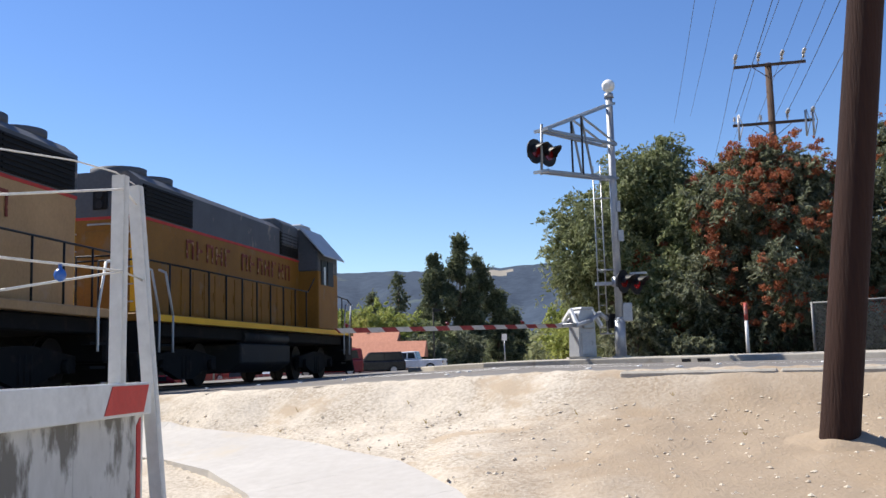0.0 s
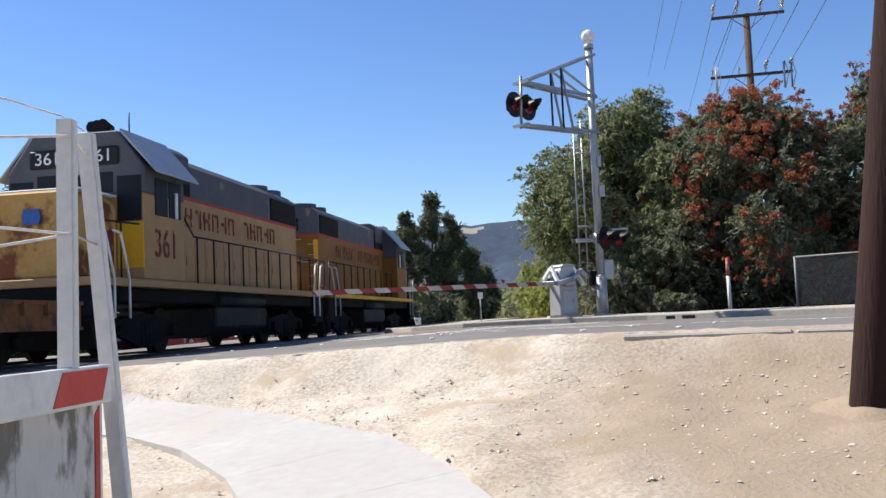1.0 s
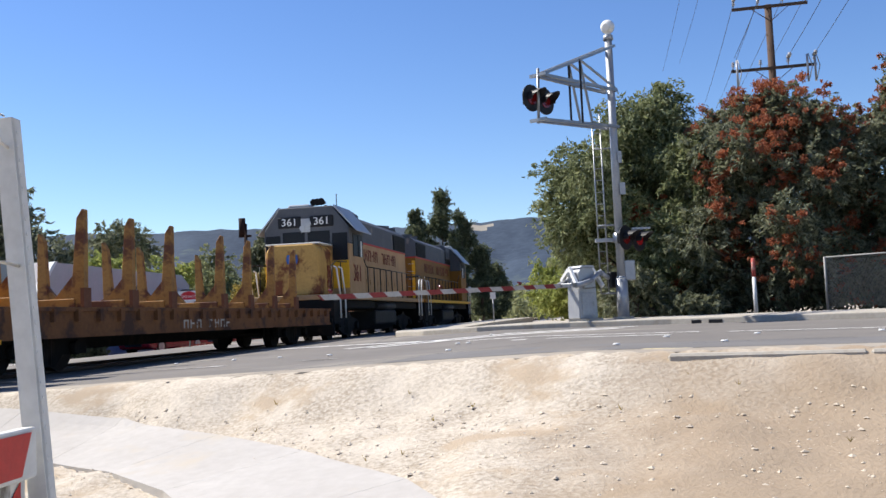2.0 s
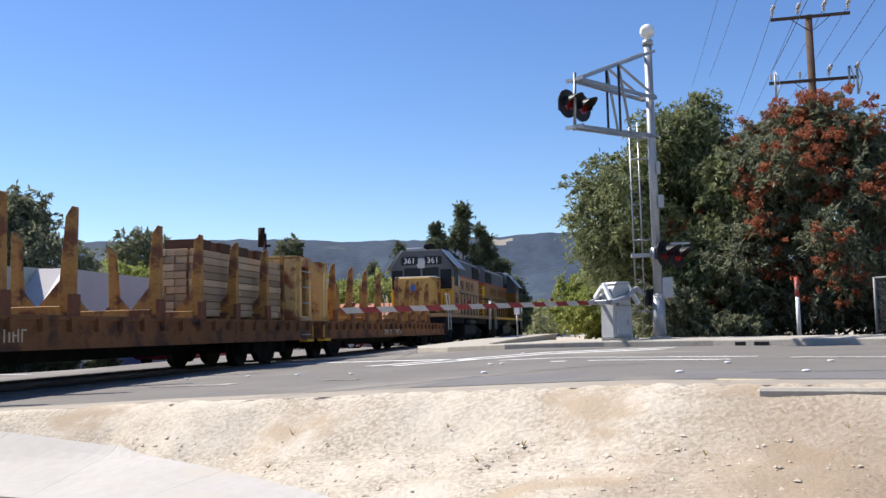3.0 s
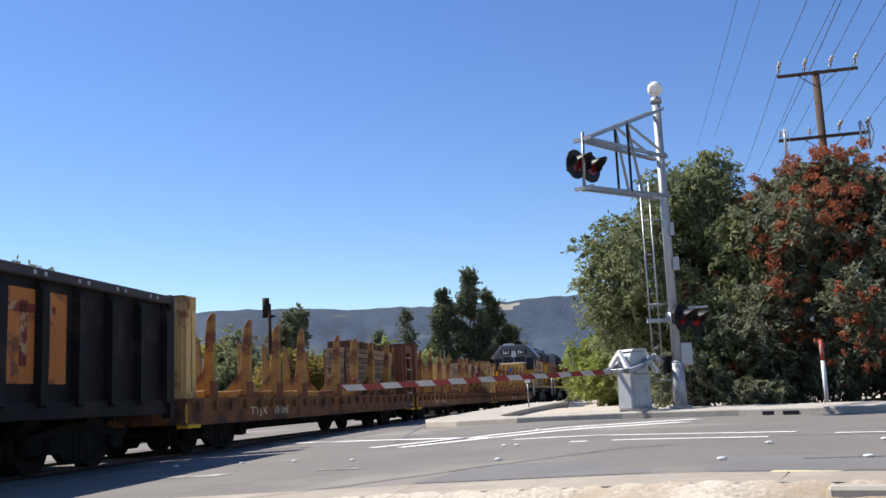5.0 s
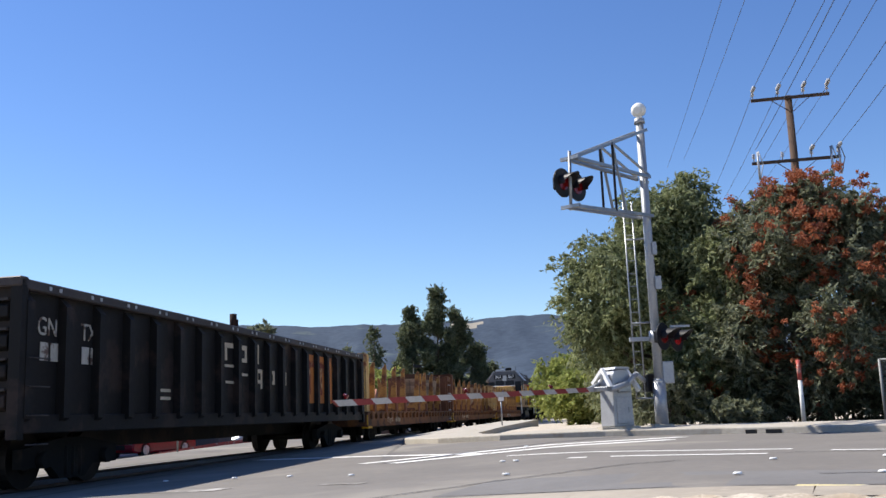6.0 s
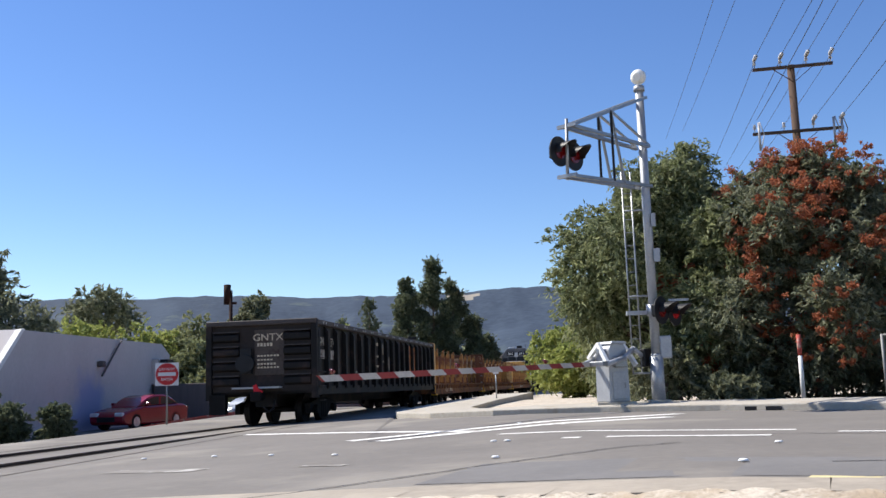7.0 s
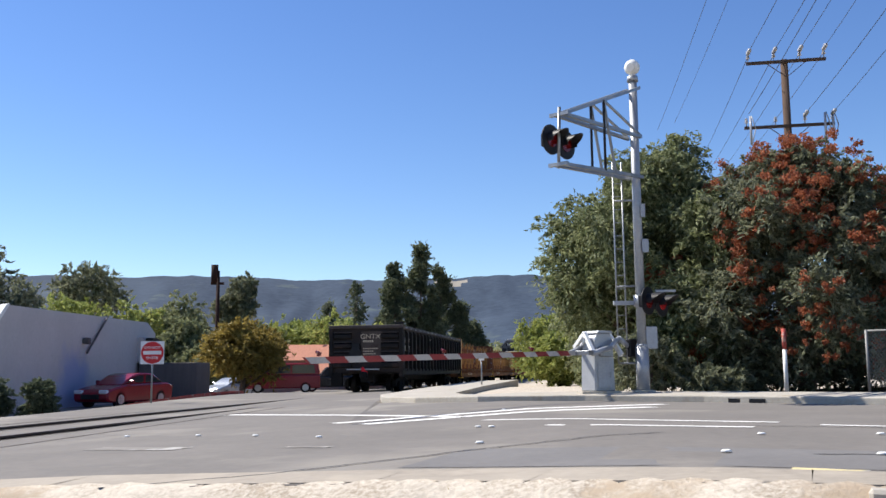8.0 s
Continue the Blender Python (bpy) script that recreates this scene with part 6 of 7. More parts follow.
def ragged_pine(label, x, y, h, r, low, seed, mat, sprays=900):
    """Tall dark tree with uneven tufted boughs, bare gaps between them and a broken top."""
    rng = random.Random(seed)
    boughs = []
    n = int(h * 2.4)
    for i in range(n):
        u = (i + rng.random()) / n
        w = r * (0.55 + 0.6 * math.sin(math.pi * (0.15 + 0.8 * u))) * (1 - 0.55 * max(0, u - 0.7) / 0.3)
        a, k = rng.uniform(0, math.tau), rng.uniform(0.1, 0.95)
        q = rng.uniform(0.38, 0.75) * (0.55 + 0.16 * r)
        boughs.append((math.cos(a) * w * k, math.sin(a) * w * k, h * (low + (0.97 - low) * u), q, rng.uniform(0.7, 1.2)))
    t, _, _ = bough_tree(label, x, y, boughs, mat, sprays, 12, 0.20, seed, 0.75, 0.1, 0.2, "pine", "pine tree")
    bm = bmesh.new()
    cyl(bm, (0, 0, h * 0.1), (0.15, 0, h * 0.92), 0.2, 0.05, 7)
    part("upper_trunk", bm, BARK, t)


def build_trees():
    # broad green pepper tree behind the mast
    rng = random.Random(11)
    boughs = scattered_boughs(rng, 34, 2.75, 1.0, 7.0, 0.7, 1.2) + [(0.6, 0, 6.9, 0.85, 1.0), (0.8, -0.3, 7.4, 0.5, 1.1), (-2.2, 0, 5.3, 0.9, 0.8), (-2.6, -0.2, 4.0, 0.8, 0.8)]
    bough_tree("large green tree with fine drooping leaves behind the pavement", 6.55, 33.6, boughs, L_GREEN, 5200, 22, 0.085, 11, 0.62, 0.55, 0.28)
    rng = random.Random(12)
    bough_tree("dense dark green shrub tree under the larger trees", 8.0, 35.4, scattered_boughs(rng, 18, 2.4, 1.0, 6.6, 0.8, 1.2), L_DARK, 2400, 20, 0.10, 12, 0.6)
    # berry tree
    rng = random.Random(13)
    boughs = scattered_boughs(rng, 42, 3.2, 0.7, 6.6, 0.7, 1.25, 0.5) + [(0.5, -0.2, 6.6, 0.6, 1.0), (-1.6, -1.6, 5.2, 1.0, 0.8), (1.8, -1.6, 5.0, 1.0, 0.8)]
    t, blobs, rng = bough_tree("big toyon tree with scattered orange-red berry clusters", 10.3, 31.8, boughs, L_DARK, 5000, 22, 0.09, 13, 0.5, 0.35, 0.3)
    berry_sprays(t, rng, blobs, 130, 34000, 14)
    rng = random.Random(15)
    boughs = scattered_boughs(rng, 40, 3.4, 0.7, 7.6, 0.7, 1.3, 0.5)
    t2, blobs2, rng2 = bough_tree("tall dark green tree beside the berry tree, with some berries", 15.4, 30.6, boughs, L_DARK, 4200, 20, 0.095, 15, 0.5, 0.35, 0.3)
    berry_sprays(t2, rng2, blobs2, 50, 14000, 16)
    for x, y, h, seed, label in ((20.6, 27.6, 7.2, 17, "dark green tree along the fence"), (20.5, 33.5, 6.8, 18, "dark green tree at the end of the fence")):
        rng = random.Random(seed)
        bough_tree(label, x, y, scattered_boughs(rng, 20, 3.2, 1.6, h, 0.8, 1.4), L_DARK, 1500, 18, 0.14, seed, 0.6)
    # shrubs at their feet
    for i, (x, y, h, r, m) in enumerate(((5.5, 30.2, 2.0, 1.2, L_DARK), (7.0, 29.6, 0.9, 1.0, L_DARK), (8.4, 31.4, 1.5, 1.2, L_DARK), (9.0, 35.0, 2.6, 1.9, L_DARK), (12.2, 34.4, 4.0, 2.2, L_DARK), (14.8, 33.8, 4.0, 2.2, L_DARK), (18.0, 32.5, 4.2, 2.4, L_DARK), (20.4, 30.5, 3.6, 2.2, L_DARK))):
        tree("low bushy shrub in the shade of the trees", x, y, h, r, 0.0, m, 4200, 0.10, 30 + i, "shrub", 0.05, 18, 0.34, "shrub")
    # hedge right of the track, far bend
    for i, (x, y, h, r, m) in enumerate(((9.7, 48.5, 3.6, 2.3, L_LIME), (12, 52, 4.6, 3.0, L_OLIVE), (13.6, 66, 5.2, 3.4, L_LIME), (11.0, 61, 3.8, 2.4, L_LIME), (16, 78, 6.5, 4.0, L_GREEN), (24.5, 100, 7, 5, L_OLIVE), (7.8, 70, 5.2, 2.4, L_LIME), (20, 120, 7.5, 5, L_LIME), (7.4, 62, 3.2, 2.0, L_LIME), (9.5, 58, 4.6, 2.4, L_OLIVE), (9.4, 76, 4.8, 2.6, L_LIME), (13.5, 96, 6, 3.5, L_OLIVE))):
        tree("rounded sunlit roadside bush beside the track", x, y, h, r, 0.1, m, 13000, 0.16, 50 + i, "bush", 0.08, 26, r * 0.36, "bush")
    # pine group beyond the bend
    for i, (x, y, h, r, low) in enumerate(((-1.4, 116, 15.6, 2.7, 0.12), (-4.4, 115, 14.2, 1.3, 0.30), (0.9, 117, 13.6, 1.7, 0.20), (-4.8, 118, 9.6, 2.6, 0.1), (3.2, 119, 9.6, 1.9, 0.1), (5.0, 122, 7.0, 1.8, 0.1))):
        ragged_pine("tall dark ragged pine standing beyond the railway bend", x, y, h, r, low, 70 + i, L_CONIFER, 2600 if i in (0, 3) else 1300)
    for i, (x, y, h, r) in enumerate(((-11.6, 110, 9.6, 0.7), (-8.6, 112, 11.4, 0.9))):
        ragged_pine("slim dark pine above the street trees", x, y, h, r, 0.2, 80 + i, L_CONIFER, 320)
    # left background
    rng = random.Random(21)
    bough_tree("big dense dark tree behind the white building", -27.6, 58, scattered_boughs(rng, 30, 4.6, 1.5, 9.6, 1.2, 2.0, 0.6), L_DARK, 3200, 14, 0.2, 21, 0.9, 0.3, 0.3)
    for i, (x, y, h, r, m) in enumerate(((-37, 62, 10.5, 5, L_DARK), (-35, 98, 9.6, 4.2, L_LIME), (-30, 100, 8.8, 4, L_LIME), (-27, 104, 10.2, 4, L_OLIVE), (-23, 104, 7, 4, L_OLIVE),
                                             (-13, 96, 7.2, 4.4, L_LIME), (-8.5, 92, 6.6, 4.2, L_LIME), (-17, 92, 6.4, 3.8, L_OLIVE), (-5.0, 94, 5.4, 3.4, L_GREEN), (-43, 92, 8, 5, L_DARK), (-19.5, 80, 6.0, 3.0, L_OLIVE), (-16.8, 77, 4.0, 2.2, L_OLIVE), (-4.4, 88, 3.0, 2.6, L_DARK), (-3.0, 104, 4.4, 2.6, L_DARK), (-1.2, 108, 4.2, 2.6, L_DARK))):
        tree("leafy green tree beyond the railway", x, y, h, r, 0.3, m, 15000, 0.24, 90 + i, trunk_r=0.22, n_clumps=46, clump_r=r * 0.30)
    for i, (x, y, h, r) in enumerate(((-37.2, 108, 14.4, 4.2), (-21.2, 112, 13.4, 2.4), (-22.8, 113, 12.2, 2.2))):
        tree("tall open-crowned eucalyptus behind the rooftops", x, y, h, r, h * 0.42, L_EUCA, 9000, 0.24, 160 + i, trunk_r=0.24, n_clumps=30, clump_r=r * 0.27, core=False)
    tree("rounded golden-green tree by the side street", -11.4, 62, 4.9, 2.75, 0.9, L_GOLD, 20000, 0.15, 120, n_clumps=60, clump_r=0.6)
    # shrubs borrow the dark needle colour to paint their backlit, shaded side
    for i, (x, y, h, r) in enumerate(((-13.7, 34.6, 1.5, 0.7), (-14.7, 34.9, 1.9, 0.8), (-12.5, 35.0, 1.5, 0.6), (-15.8, 35.4, 1.8, 0.9))):
        tree("clipped shrub by the white building, coloured dark as if backlit", x, y, h, r, 0.0, L_CONIFER, 5400, 0.09, 130 + i, "shrub", 0.05, 12, 0.3, "shrub")
    # far belt of woods in front of the hills
    rng = random.Random(8)
    blobs = []
    for i in range(150):
        a = math.radians(-42 + i * 0.56)
        r = rng.uniform(150, 240)
        q = rng.uniform(4, 8)
        blobs.append((math.sin(a) * r, math.cos(a) * r, rng.uniform(0.5, 3.2), q, q, q * 0.75))
    t = thing("far_woods", "belt of distant mixed trees below the hills", "woods", kind="stuff")
    leaf_part("crowns", blobs, 34000, 0.8, 140, L_OLIVE, t)
    # dry weeds on the verge
    bm_v, bm_f = [], []
    for _ in range(24):
        x = rng.uniform(-5, 6)
        y = float(edge_y(x)) - abs(rng.gauss(0.3, 1.2)) - 0.05
        if in_poly(x, y, PATH_POLY):
            continue
        z = float(ground_z(x, y))
        for k in range(4):
            a, h = rng.uniform(0, 6.3), rng.uniform(0.02, 0.06)
            b = len(bm_v)
            bm_v += [(x + 0.004, y, z), (x - 0.004, y, z), (x + math.cos(a) * 0.03, y + math.sin(a) * 0.03, z + h)]
            bm_f.append((b, b + 1, b + 2))
    me = bpy.data.meshes.new("dry_weeds")
    me.from_pydata(bm_v, [], bm_f)
    me.materials.append(L_GOLD)
    tagged(new("dry_weeds", me), "sparse dry weeds on the dirt verge", "weeds", kind="stuff")


def build_shaded_litter():
    """Sheet of leaf litter under the street trees, coloured dark to stand in for their deep shade."""
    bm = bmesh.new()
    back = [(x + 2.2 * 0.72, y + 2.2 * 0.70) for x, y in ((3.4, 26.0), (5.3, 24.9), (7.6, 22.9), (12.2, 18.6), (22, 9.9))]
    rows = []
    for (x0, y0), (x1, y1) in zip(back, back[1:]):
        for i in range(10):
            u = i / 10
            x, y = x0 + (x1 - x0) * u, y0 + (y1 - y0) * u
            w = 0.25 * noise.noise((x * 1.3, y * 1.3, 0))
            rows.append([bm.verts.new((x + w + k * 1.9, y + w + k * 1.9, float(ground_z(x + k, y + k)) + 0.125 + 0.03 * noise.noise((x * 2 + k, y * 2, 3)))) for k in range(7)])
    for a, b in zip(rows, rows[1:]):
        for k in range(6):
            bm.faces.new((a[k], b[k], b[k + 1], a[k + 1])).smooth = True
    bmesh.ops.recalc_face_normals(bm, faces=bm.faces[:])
    one("leaf_litter", bm, SHADED_LITTER, "leaf litter sheet painted dark as the shade under the street trees", "leaf litter", kind="stuff")


def build_hills():
    """Long wooded ridge round the horizon."""
    xs = np.linspace(-55, 48, 260)
    rows = []
    verts, faces = [], []
    for j in range(26):
        u = j / 25
        for i, a in enumerate(xs):
            r = 1500 + 1000 * u
            ridge = 246 + 9 * noise.noise((a * 0.11, 0, 0)) + 8 * noise.noise((a * 0.31, 2, 0)) + 5 * noise.noise((a * 0.9, 4, 0)) + 2.4 * noise.noise((a * 3.1, 0, 0))
            if a < -22:
                ridge -= (-22 - a) * 2.4
            t = math.radians(a)
            fold = 26 * noise.noise((a * 0.28, u * 2.5, 9)) + 12 * noise.noise((a * 0.8, u * 5, 3))
            h = ridge * (u ** 1.15) + fold * math.sin(math.pi * u)
            verts.append((math.sin(t) * r, math.cos(t) * r, max(-3, h)))
    for j in range(25):
        for i in range(len(xs) - 1):
            faces.append((j * 260 + i, j * 260 + i + 1, (j + 1) * 260 + i + 1, (j + 1) * 260 + i))
    me = bpy.data.meshes.new("hills")
    me.from_pydata(verts, [], faces)
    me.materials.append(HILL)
    me.materials.append(HILL_BARE)
    for p in me.polygons:
        p.use_smooth = True
        c = p.center
        az, rr = math.degrees(math.atan2(c.x, c.y)), math.hypot(c.x, c.y)
        if 2380 < rr < 2470 and 0.6 < az + 0.7 * noise.noise((az * 3, rr * 0.02, 0)) < 2.2:
            p.material_index = 1
    tagged(new("hills", me), "wooded hills with distance haze painted in as blue-green", "hills", kind="structure")


# ---- buildings, sign, cars ----
def build_buildings():
    b = thing("building", "long low white stucco building in shade", "building", pose(0.6, 0, 0))
    x = -16.2
    bm = bmesh.new()
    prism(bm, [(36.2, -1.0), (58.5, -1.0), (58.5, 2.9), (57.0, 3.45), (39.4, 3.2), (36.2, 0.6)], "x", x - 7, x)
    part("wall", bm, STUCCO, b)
    bm = bmesh.new()
    prism(bm, [(39.4, 3.2), (39.7, 3.24), (36.35, 0.45), (36.05, 0.55)], "x", x - 0.1, x + 0.12)
    part("fascia", bm, WHITE_PAINT, b, "white sloping fascia board")
    bm = bmesh.new()
    beam(bm, (x + 0.10, 47.7, 1.62), (x + 0.10, 50.15, 3.3), 0.07, 0.07)
    box(bm, x, x + 0.30, 47.3, 47.62, 2.0, 2.28, bevel=0.04)
    part("wall_bracket", bm, DARK_WALL, b)
    bm = bmesh.new()
    box(bm, x, x + 0.03, 44.0, 50.0, 1.42, 1.46)
    part("joint_trim", bm, STUCCO, b)
    g = thing("building", "low building with a green metal roof", "building")
    bm = bmesh.new()
    box(bm, -26, -16.9, 30, 41, -1.0, 1.6)
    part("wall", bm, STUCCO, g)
    bm = bmesh.new()
    prism(bm, [(29.5, 1.5), (41.3, 1.5), (41.3, 3.3), (29.5, 2.9)], "x", -26.3, -16.7)
    for i in range(18):
        box(bm, -16.72, -16.66, 29.6 + i * 0.65, 29.65 + i * 0.65, 1.5, 2.95)
    part("roof", bm, GREEN_METAL, g, "green standing-seam metal roof")
    s = thing("shed", "dark grey timber-walled yard beside the white building", "shed")
    bm = bmesh.new()
    box(bm, -15.4, -12.4, 55, 58, -1.0, 1.25, bevel=0.03)
    part("wall", bm, DARK_WALL, s)
    bm = bmesh.new()
    box(bm, -15.95, -15.2, 55.2, 56.2, 1.25, 2.6, bevel=0.03)
    part("roof_unit", bm, STUCCO, s)
    bm = bmesh.new()
    box(bm, -15.15, -14.75, 55.2, 56.2, 1.25, 2.55)
    part("dark_unit", bm, BLACK, s)
    for k, (hx, hy, w, dpt, h) in enumerate(((-11.5, 84, 9, 8, 2.9), (-6.8, 80, 5, 6, 1.9), (-21, 88, 8, 7, 2.6))):
        ho = thing("house", "distant low house with a clay tile roof", "house")
        z = -1.1
        bm = bmesh.new()
        box(bm, hx - w / 2, hx + w / 2, hy, hy + dpt, z, z + h)
        part("wall", bm, STUCCO_PINK, ho)
        bm = bmesh.new()
        prism(bm, [(hy - 0.6, z + h - 0.1), (hy + dpt + 0.6, z + h - 0.1), (hy + dpt / 2, z + h + 1.3)], "x", hx - w / 2 - 0.5, hx + w / 2 + 0.5)
        part("roof", bm, TILE_ROOF, ho)
        for i in range(3):
            bm = bmesh.new()
            cx = hx - w / 2 + (i + 0.5) * w / 3
            box(bm, cx - 0.5, cx + 0.5, hy - 0.05, hy + 0.02, z + 0.9, z + 2.0)
            part("window", bm, GLASS_DARK, ho)
    t = thing("building", "tan building partly hidden behind the fence", "building")
    bm = bmesh.new()
    box(bm, 29, 48, 39, 46, -0.3, 2.5)
    part("wall", bm, STUCCO_TAN, t)
    bm = bmesh.new()
    box(bm, 28.6, 48.4, 38.6, 46.4, 2.5, 2.9)
    part("roof", bm, DARK_WALL, t)
    # utility pole far left
    bm = bmesh.new()
    cyl(bm, (-18.3, 86, -1), (-18.3, 86, 9.4), 0.2, 0.14, 10)
    box(bm, -18.9, -17.8, 85.9, 86.1, 8.2, 8.4)
    cyl(bm, (-18.6, 86, 8.4), (-18.6, 86, 9.9), 0.3, n=10)
    one("utility_pole", bm, CREOSOTE, "dark pole with a transformer before the hills", "utility pole")
    bm = bmesh.new()
    cyl(bm, (-2.9, 78, -1), (-2.9, 78, 4.6), 0.07, 0.05, 8)
    box(bm, -2.95, -2.3, 77.9, 78.1, 4.3, 4.5)
    one("street_lamp", bm, TANK_GREY, "dark slim street lamp beyond the track", "street lamp")


def build_sign():
    s = thing("road_sign", "red and white no-entry sign on a steel post", "road sign", pose(-9.5, 37.0, float(ground_z(-9.5, 37.0)), 0, 0, 8))
    bm = bmesh.new()
    cyl(bm, (0, 0, 0), (0, 0, 2.1), 0.03, n=8)
    part("post", bm, GALV, s)
    bm = bmesh.new()
    box(bm, -0.38, 0.38, -0.05, -0.035, 1.38, 2.14)
    part("plate", bm, SIGN_WHITE, s)
    bm = bmesh.new()
    cyl(bm, (0, -0.052, 1.76), (0, -0.058, 1.76), 0.365, n=32)
    part("disc", bm, SIGN_RED, s)
    bm = bmesh.new()
    box(bm, -0.29, 0.29, -0.064, -0.060, 1.70, 1.82)
    part("bar", bm, SIGN_WHITE, s)
    for z, word in ((1.925, "DO NOT"), (1.585, "ENTER")):
        lettering(word, 0.13, SIGN_WHITE, s, pose(0, -0.062, z, 90, 0, 0), 1.0)


def wheel_set(car, half_w, ys, r):
    for y in ys:
        for sx in (-1, 1):
            bm = bmesh.new()
            cyl(bm, (sx * (half_w - 0.2), y, r), (sx * half_w, y, r), r, n=20)
            w = part("wheel", bm, TYRE, car)
            bm = bmesh.new()
            cyl(bm, (sx * half_w, y, r), (sx * (half_w + 0.012), y, r), r * 0.62, n=14)
            for k in range(5):
                a = k * math.tau / 5
                beam(bm, (sx * (half_w + 0.016), y, r), (sx * (half_w + 0.016), y + math.cos(a) * r * 0.58, r + math.sin(a) * r * 0.58), 0.03, 0.05)
            part("rim", bm, RIM, w)


def road_car(name, label, category, at, paint, lower, cabin, half_w, ys, r, length):
    """A car from its side outlines (y forward, z up): body, glasshouse, lamps, wheels."""
    car = thing(name, label, category, at)
    bm = bmesh.new()
    prism(bm, lower, "x", -half_w, half_w, bevel=0.07)
    part("body", bm, paint, car)
    bm = bmesh.new()
    top = half_w - 0.16
    prism(bm, cabin, "x", -top, top, bevel=0.06)
    part("roof", bm, paint, car)
    cy = [p[0] for p in cabin]
    cz = [p[1] for p in cabin]
    zb, zt = min(cz) + 0.08, max(cz) - 0.1
    # side glass, front and rear screens follow the cabin outline, slightly inset
    ymid = sum(cy) / len(cy)
    zmid = (zb + zt) / 2
    glass = [(ymid + (a - ymid) * 0.84, zmid + (b - zmid) * 0.66) for a, b in cabin]
    for sx in (-1, 1):
        bm = bmesh.new()
        prism(bm, glass, "x", sx * top - 0.012, sx * top + 0.012)
        part("side_window", bm, WINDOW, car)
        bm = bmesh.new()
        box(bm, sx * top - 0.02, sx * top + 0.02, ymid - 0.06, ymid + 0.06, zb, zt)
        part("pillar", bm, paint, car)
        bm = bmesh.new()
        box(bm, sx * (half_w + 0.02) - 0.09, sx * (half_w + 0.02) + 0.09, max(cy) * 0.6 - 0.05, max(cy) * 0.6 + 0.06, min(cz) + 0.05, min(cz) + 0.2, bevel=0.02)
        part("mirror", bm, paint, car)
        bm = bmesh.new()
        box(bm, sx * half_w * 0.72 - 0.2, sx * half_w * 0.72 + 0.2, length / 2 - 0.16, length / 2 + 0.012, 0.58, 0.74, bevel=0.03)
        part("headlight", bm, LAMP_GLASS, car)
        bm = bmesh.new()
        box(bm, sx * half_w * 0.8 - 0.14, sx * half_w * 0.8 + 0.14, -length / 2 - 0.012, -length / 2 + 0.1, 0.7, 0.9, bevel=0.02)
        part("tail_light", bm, RED_LENS, car)
    for sy in (-1, 1):
        ends = sorted([p for p in cabin if (p[0] - ymid) * sy > 0], key=lambda p: p[1])
        lo, hi = Vector(ends[0]), Vector(ends[-1])
        d = (hi - lo)
        nrm = Vector((d.y, -d.x)).normalized() * (0.02 if d.y * sy > 0 else -0.02)
        a, b = lo + d * 0.12 + nrm * 1.0, lo + d * 0.88 + nrm * 1.0
        bm = bmesh.new()
        prism(bm, [(a.x, a.y), (b.x, b.y), (b.x - nrm.x, b.y - nrm.y), (a.x - nrm.x, a.y - nrm.y)], "x", -top + 0.12, top - 0.12)
        part("windscreen", bm, WINDOW, car)
    bm = bmesh.new()
    box(bm, -0.45, 0.45, length / 2 - 0.05, length / 2 + 0.015, 0.36, 0.56, bevel=0.01)
    part("grille", bm, BLACK, car)
    wheel_set(car, half_w, ys, r)
    return car


SEDAN = [(-2.22, 0.30), (-1.9, 0.22), (1.95, 0.20), (2.22, 0.28), (2.28, 0.48), (2.22, 0.64), (2.02, 0.76), (1.6, 0.86), (1.05, 0.95), (-1.55, 1.01), (-1.95, 1.0), (-2.18, 0.92), (-2.26, 0.62)]
SEDAN_CAB = [(-1.80, 0.98), (1.15, 0.93), (0.72, 1.18), (0.30, 1.36), (-0.10, 1.43), (-0.60, 1.44), (-1.02, 1.39), (-1.42, 1.20)]
VAN = [(-2.45, 0.3), (2.35, 0.28), (2.45, 0.7), (2.2, 1.0), (1.55, 1.15), (-2.45, 1.15)]
VAN_CAB = [(-2.43, 1.12), (1.6, 1.12), (0.85, 1.9), (-2.3, 1.95)]
SUV = [(-2.3, 0.32), (2.25, 0.32), (2.3, 0.8), (2.1, 1.02), (-2.3, 1.05)]
SUV_CAB = [(-2.25, 1.02), (1.0, 1.0), (0.4, 1.7), (-2.0, 1.72)]
PICKUP = [(-2.6, 0.4), (2.55, 0.4), (2.6, 0.85), (2.4, 1.02), (-2.6, 1.05)]
PICKUP_CAB = [(-0.5, 1.02), (1.3, 1.0), (0.8, 1.68), (-0.3, 1.72)]


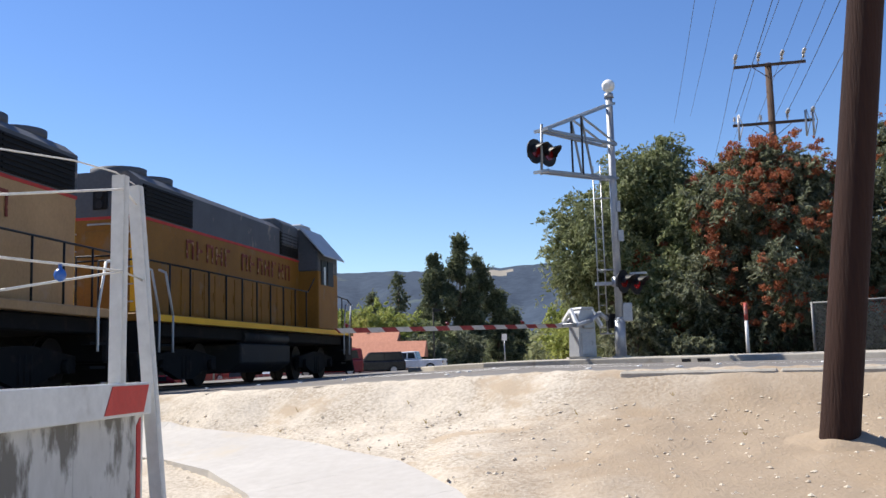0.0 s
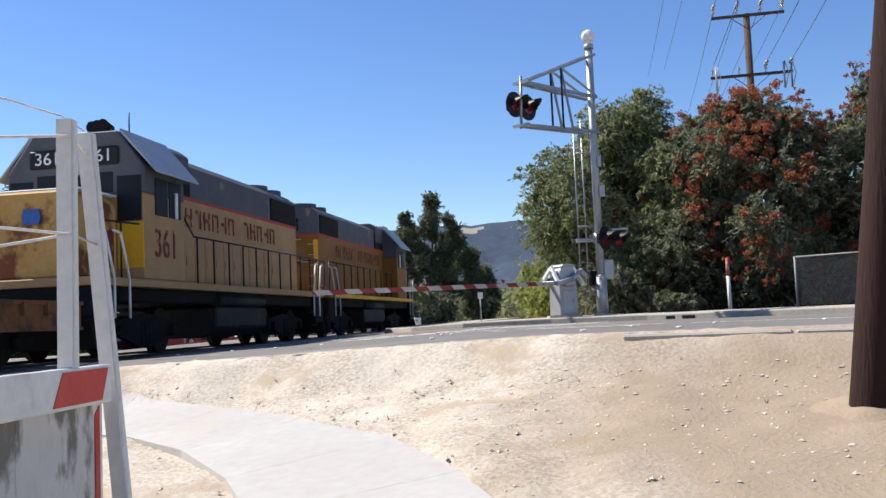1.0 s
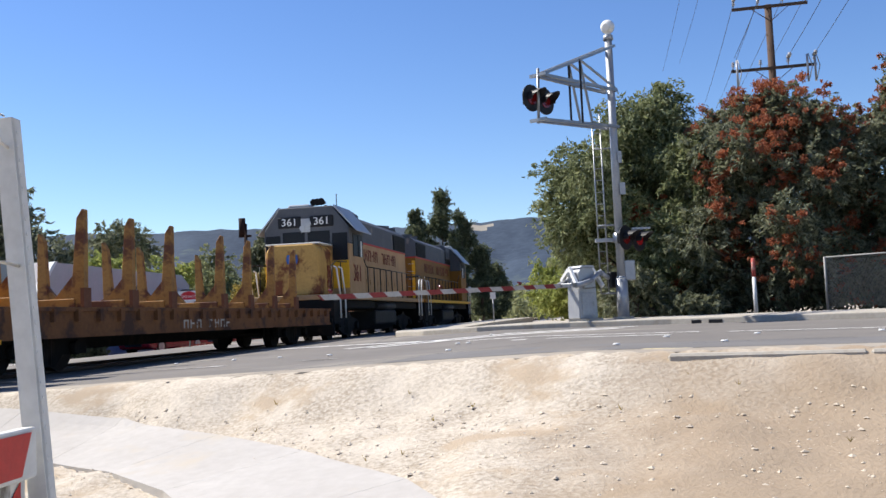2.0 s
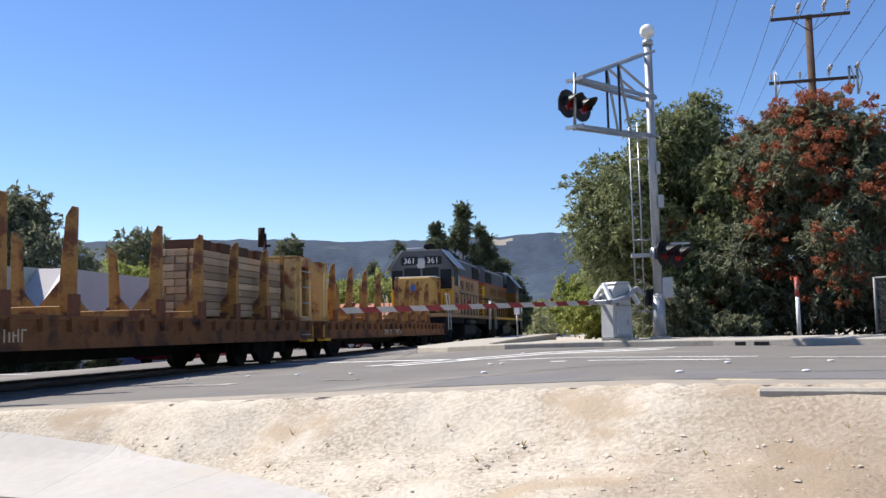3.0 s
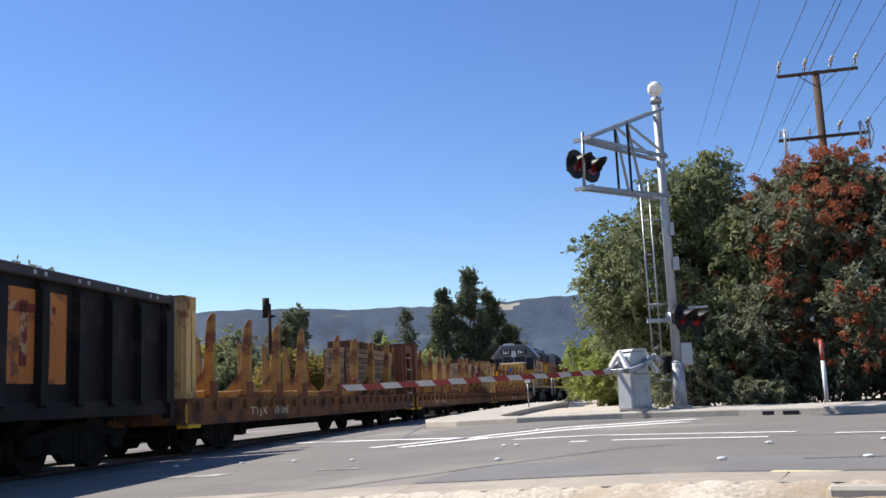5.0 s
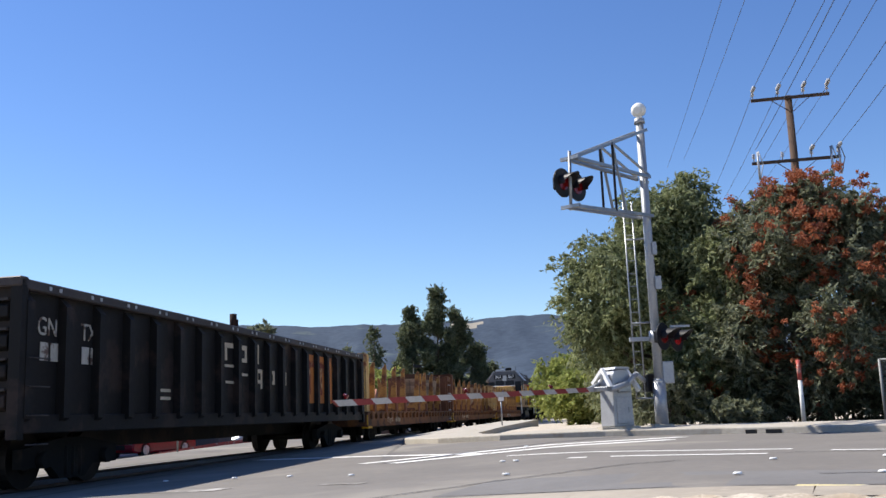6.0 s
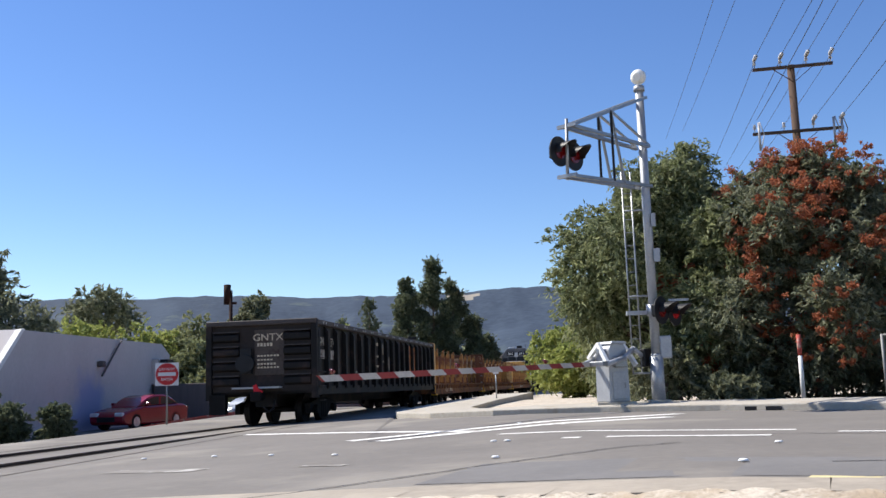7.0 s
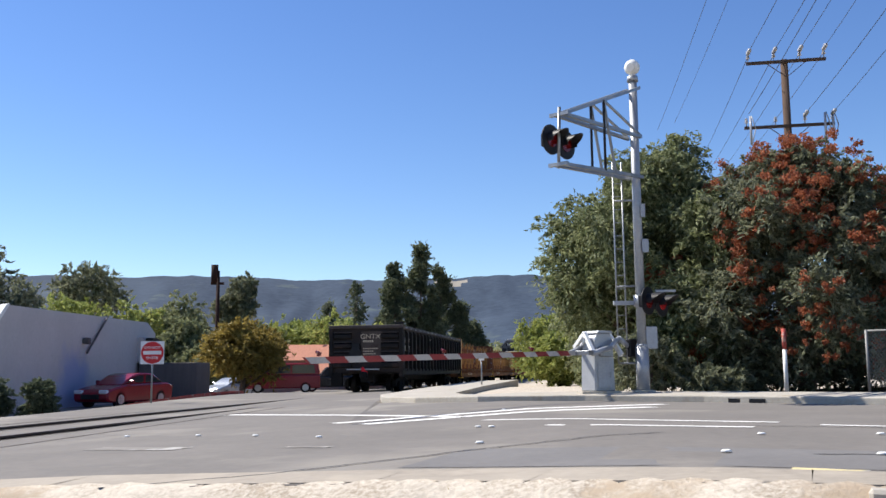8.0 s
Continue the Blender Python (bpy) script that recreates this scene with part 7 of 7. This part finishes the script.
def build_cars():
    z = float(ground_z(-13.4, 46)) + 0.10
    road_car("car", "glossy red saloon parked by the white building", "car", pose(-13.6, 47.2, z, 0, 0, 160), CAR_RED, SEDAN, SEDAN_CAB, 0.88, (-1.35, 1.4), 0.33, 4.56)
    road_car("van", "red passenger van on the side street", "van", pose(-10.0, 68.5, float(ground_z(-10, 68.5)) + 0.1, 0, 0, 97), VAN_RED, VAN, VAN_CAB, 0.95, (-1.5, 1.55), 0.34, 4.9)
    road_car("car", "silver car parked beyond the van", "car", pose(-14.0, 71.5, float(ground_z(-14, 71)) + 0.1, 0, 0, 150), CAR_SILVER, SEDAN, SEDAN_CAB, 0.88, (-1.35, 1.4), 0.33, 4.56)
    road_car("car", "dark sport utility vehicle waiting at the crossing", "car", pose(-7.2, 72.5, float(ground_z(-7, 72)) + 0.1, 0, 0, 100), CAR_BLACK, SUV, SUV_CAB, 0.92, (-1.4, 1.4), 0.37, 4.6)
    road_car("pickup_truck", "white pickup truck waiting beyond the track", "pickup truck", pose(-4.6, 78.0, float(ground_z(-4, 78)) + 0.1, 0, 0, 80), CAR_WHITE, PICKUP, PICKUP_CAB, 0.95, (-1.6, 1.6), 0.38, 5.2)


def build_roadside():
    # red and white marker post
    p = thing("marker_post", "red-topped white marker post at the back of the pavement", "post", pose(8.3, 27.9, 0.15))
    bm = bmesh.new()
    cyl(bm, (0, 0, -0.1), (0, 0, 0.95), 0.05, n=10)
    part("lower", bm, WHITE_PAINT, p)
    bm = bmesh.new()
    cyl(bm, (0, 0, 0.95), (0, 0, 1.45), 0.052, n=10)
    part("upper", bm, RED_CURB, p, "faded red upper half")
    p = thing("marker_post", "slim post with a small white plate by the track", "post", pose(1.9, 45.0, float(ground_z(1.9, 45))))
    bm = bmesh.new()
    cyl(bm, (0, 0, 0), (0, 0, 1.3), 0.03, n=8)
    part("shaft", bm, GALV, p)
    bm = bmesh.new()
    box(bm, -0.12, 0.12, -0.05, -0.03, 1.2, 1.5)
    part("plate", bm, SIGN_WHITE, p)
    # chain-link fence
    f = thing("chain_link_fence", "galvanised chain-link fence along the pavement", "fence")
    posts = [(9.75, 26.7), (12.0, 24.6), (14.3, 22.4), (16.6, 20.2), (18.9, 18.0)]
    for x, y in posts:
        bm = bmesh.new()
        cyl(bm, (x, y, 0.0), (x, y, 1.5), 0.035, n=8)
        part("fence_post", bm, FENCE_STEEL, f)
    for (a, b), (c, d) in zip(posts, posts[1:]):
        bm = bmesh.new()
        cyl(bm, (a, b, 1.48), (c, d, 1.48), 0.025, n=6)
        part("top_rail", bm, FENCE_STEEL, f)
        bm = bmesh.new()
        k = 40
        for i in range(-12, k):
            for sgn in (0, 1):
                u0, u1 = i / k, (i + 12) / k
                z0, z1 = (0.2, 1.46) if sgn == 0 else (1.46, 0.2)
                if u0 < 0:
                    z0, u0 = z0 + (z1 - z0) * (-u0) / (u1 - u0), 0
                if u1 > 1:
                    z1, u1 = z0 + (z1 - z0) * (1 - u0) / (u1 - u0), 1
                beam(bm, (a + (c - a) * u0, b + (d - b) * u0, z0), (a + (c - a) * u1, b + (d - b) * u1, z1), 0.005, 0.005)
        part("wire_mesh", bm, FENCE_STEEL, f)
    # red-painted kerb over the track
    bm = bmesh.new()
    strip(bm, [(-11.5, 40), (-10.3, 46), (-9.6, 52)], 0.5, 0.14, lambda x, y: road_surface(x, y))
    for fc in bmesh.ops.extrude_face_region(bm, geom=bm.faces[:])["geom"]:
        if isinstance(fc, bmesh.types.BMVert):
            fc.co.z -= 0.3
    bmesh.ops.recalc_face_normals(bm, faces=bm.faces[:])
    one("red_kerb", bm, RED_CURB, "faded red-painted kerb at the corner", "kerb", kind="structure")


SPEED = 14.45


def motions():
    for car, s, wheelbase, reverse in TRAIN:
        turn = pose(0, 0, 0, 0, 0, 180) if reverse else pose(0, 0, 0)
        walk(car, [(t * 0.25, car_pose(s + SPEED * t * 0.25, wheelbase) @ turn) for t in range(33)])


build_ground()
build_road()
build_kerbs()
build_track()
build_hills()
build_shaded_litter()
build_buildings()
TRAIN = [
    locomotive("locomotive", "grimy yellow and grey diesel locomotive with black underframe", ARMOUR_YELLOW, "", 7.5, False, ARMOUR_YELLOW),
    locomotive("locomotive", "faded yellow and grey diesel locomotive, nose trailing", FADED_YELLOW, "361", -7.4, True, WHITE_PAINT),
    flatcar("flat_car", "empty rusty yellow bulkhead flat car with stakes", -23.7, "", (BULK_YELLOW, BULK_YELLOW), 1, (1.7, 0.0), 0.97),
    flatcar("flat_car", "rusty yellow bulkhead flat car carrying lumber", -41.92, "TTJX", (FLAT_RUST, BULK_YELLOW), 2, (1.95, 1.75), 1.03),
    flatcar("flat_car", "brown-silled bulkhead flat car with tall stakes and lumber", -60.2, "TTJX", (BULK_YELLOW, FLAT_RUST), 3, (2.0, 1.8), 1.01),
    lumber_load("stacked pale sawn lumber on the flat car", -41.92, 2.6, 7.75, 9, 5, LUMBER),
    lumber_load("stacked sawn lumber with dark top timbers on the flat car", -60.2, 2.6, 7.6, 9, 6, LUMBER_SHADED),
    gondola(-78.95),
]
build_signal()
build_gate()
build_near_pole()
build_wires(build_far_pole())
build_barricade()
build_sign()
build_cars()
build_roadside()
build_trees()
build_path()
build_stones()
motions()
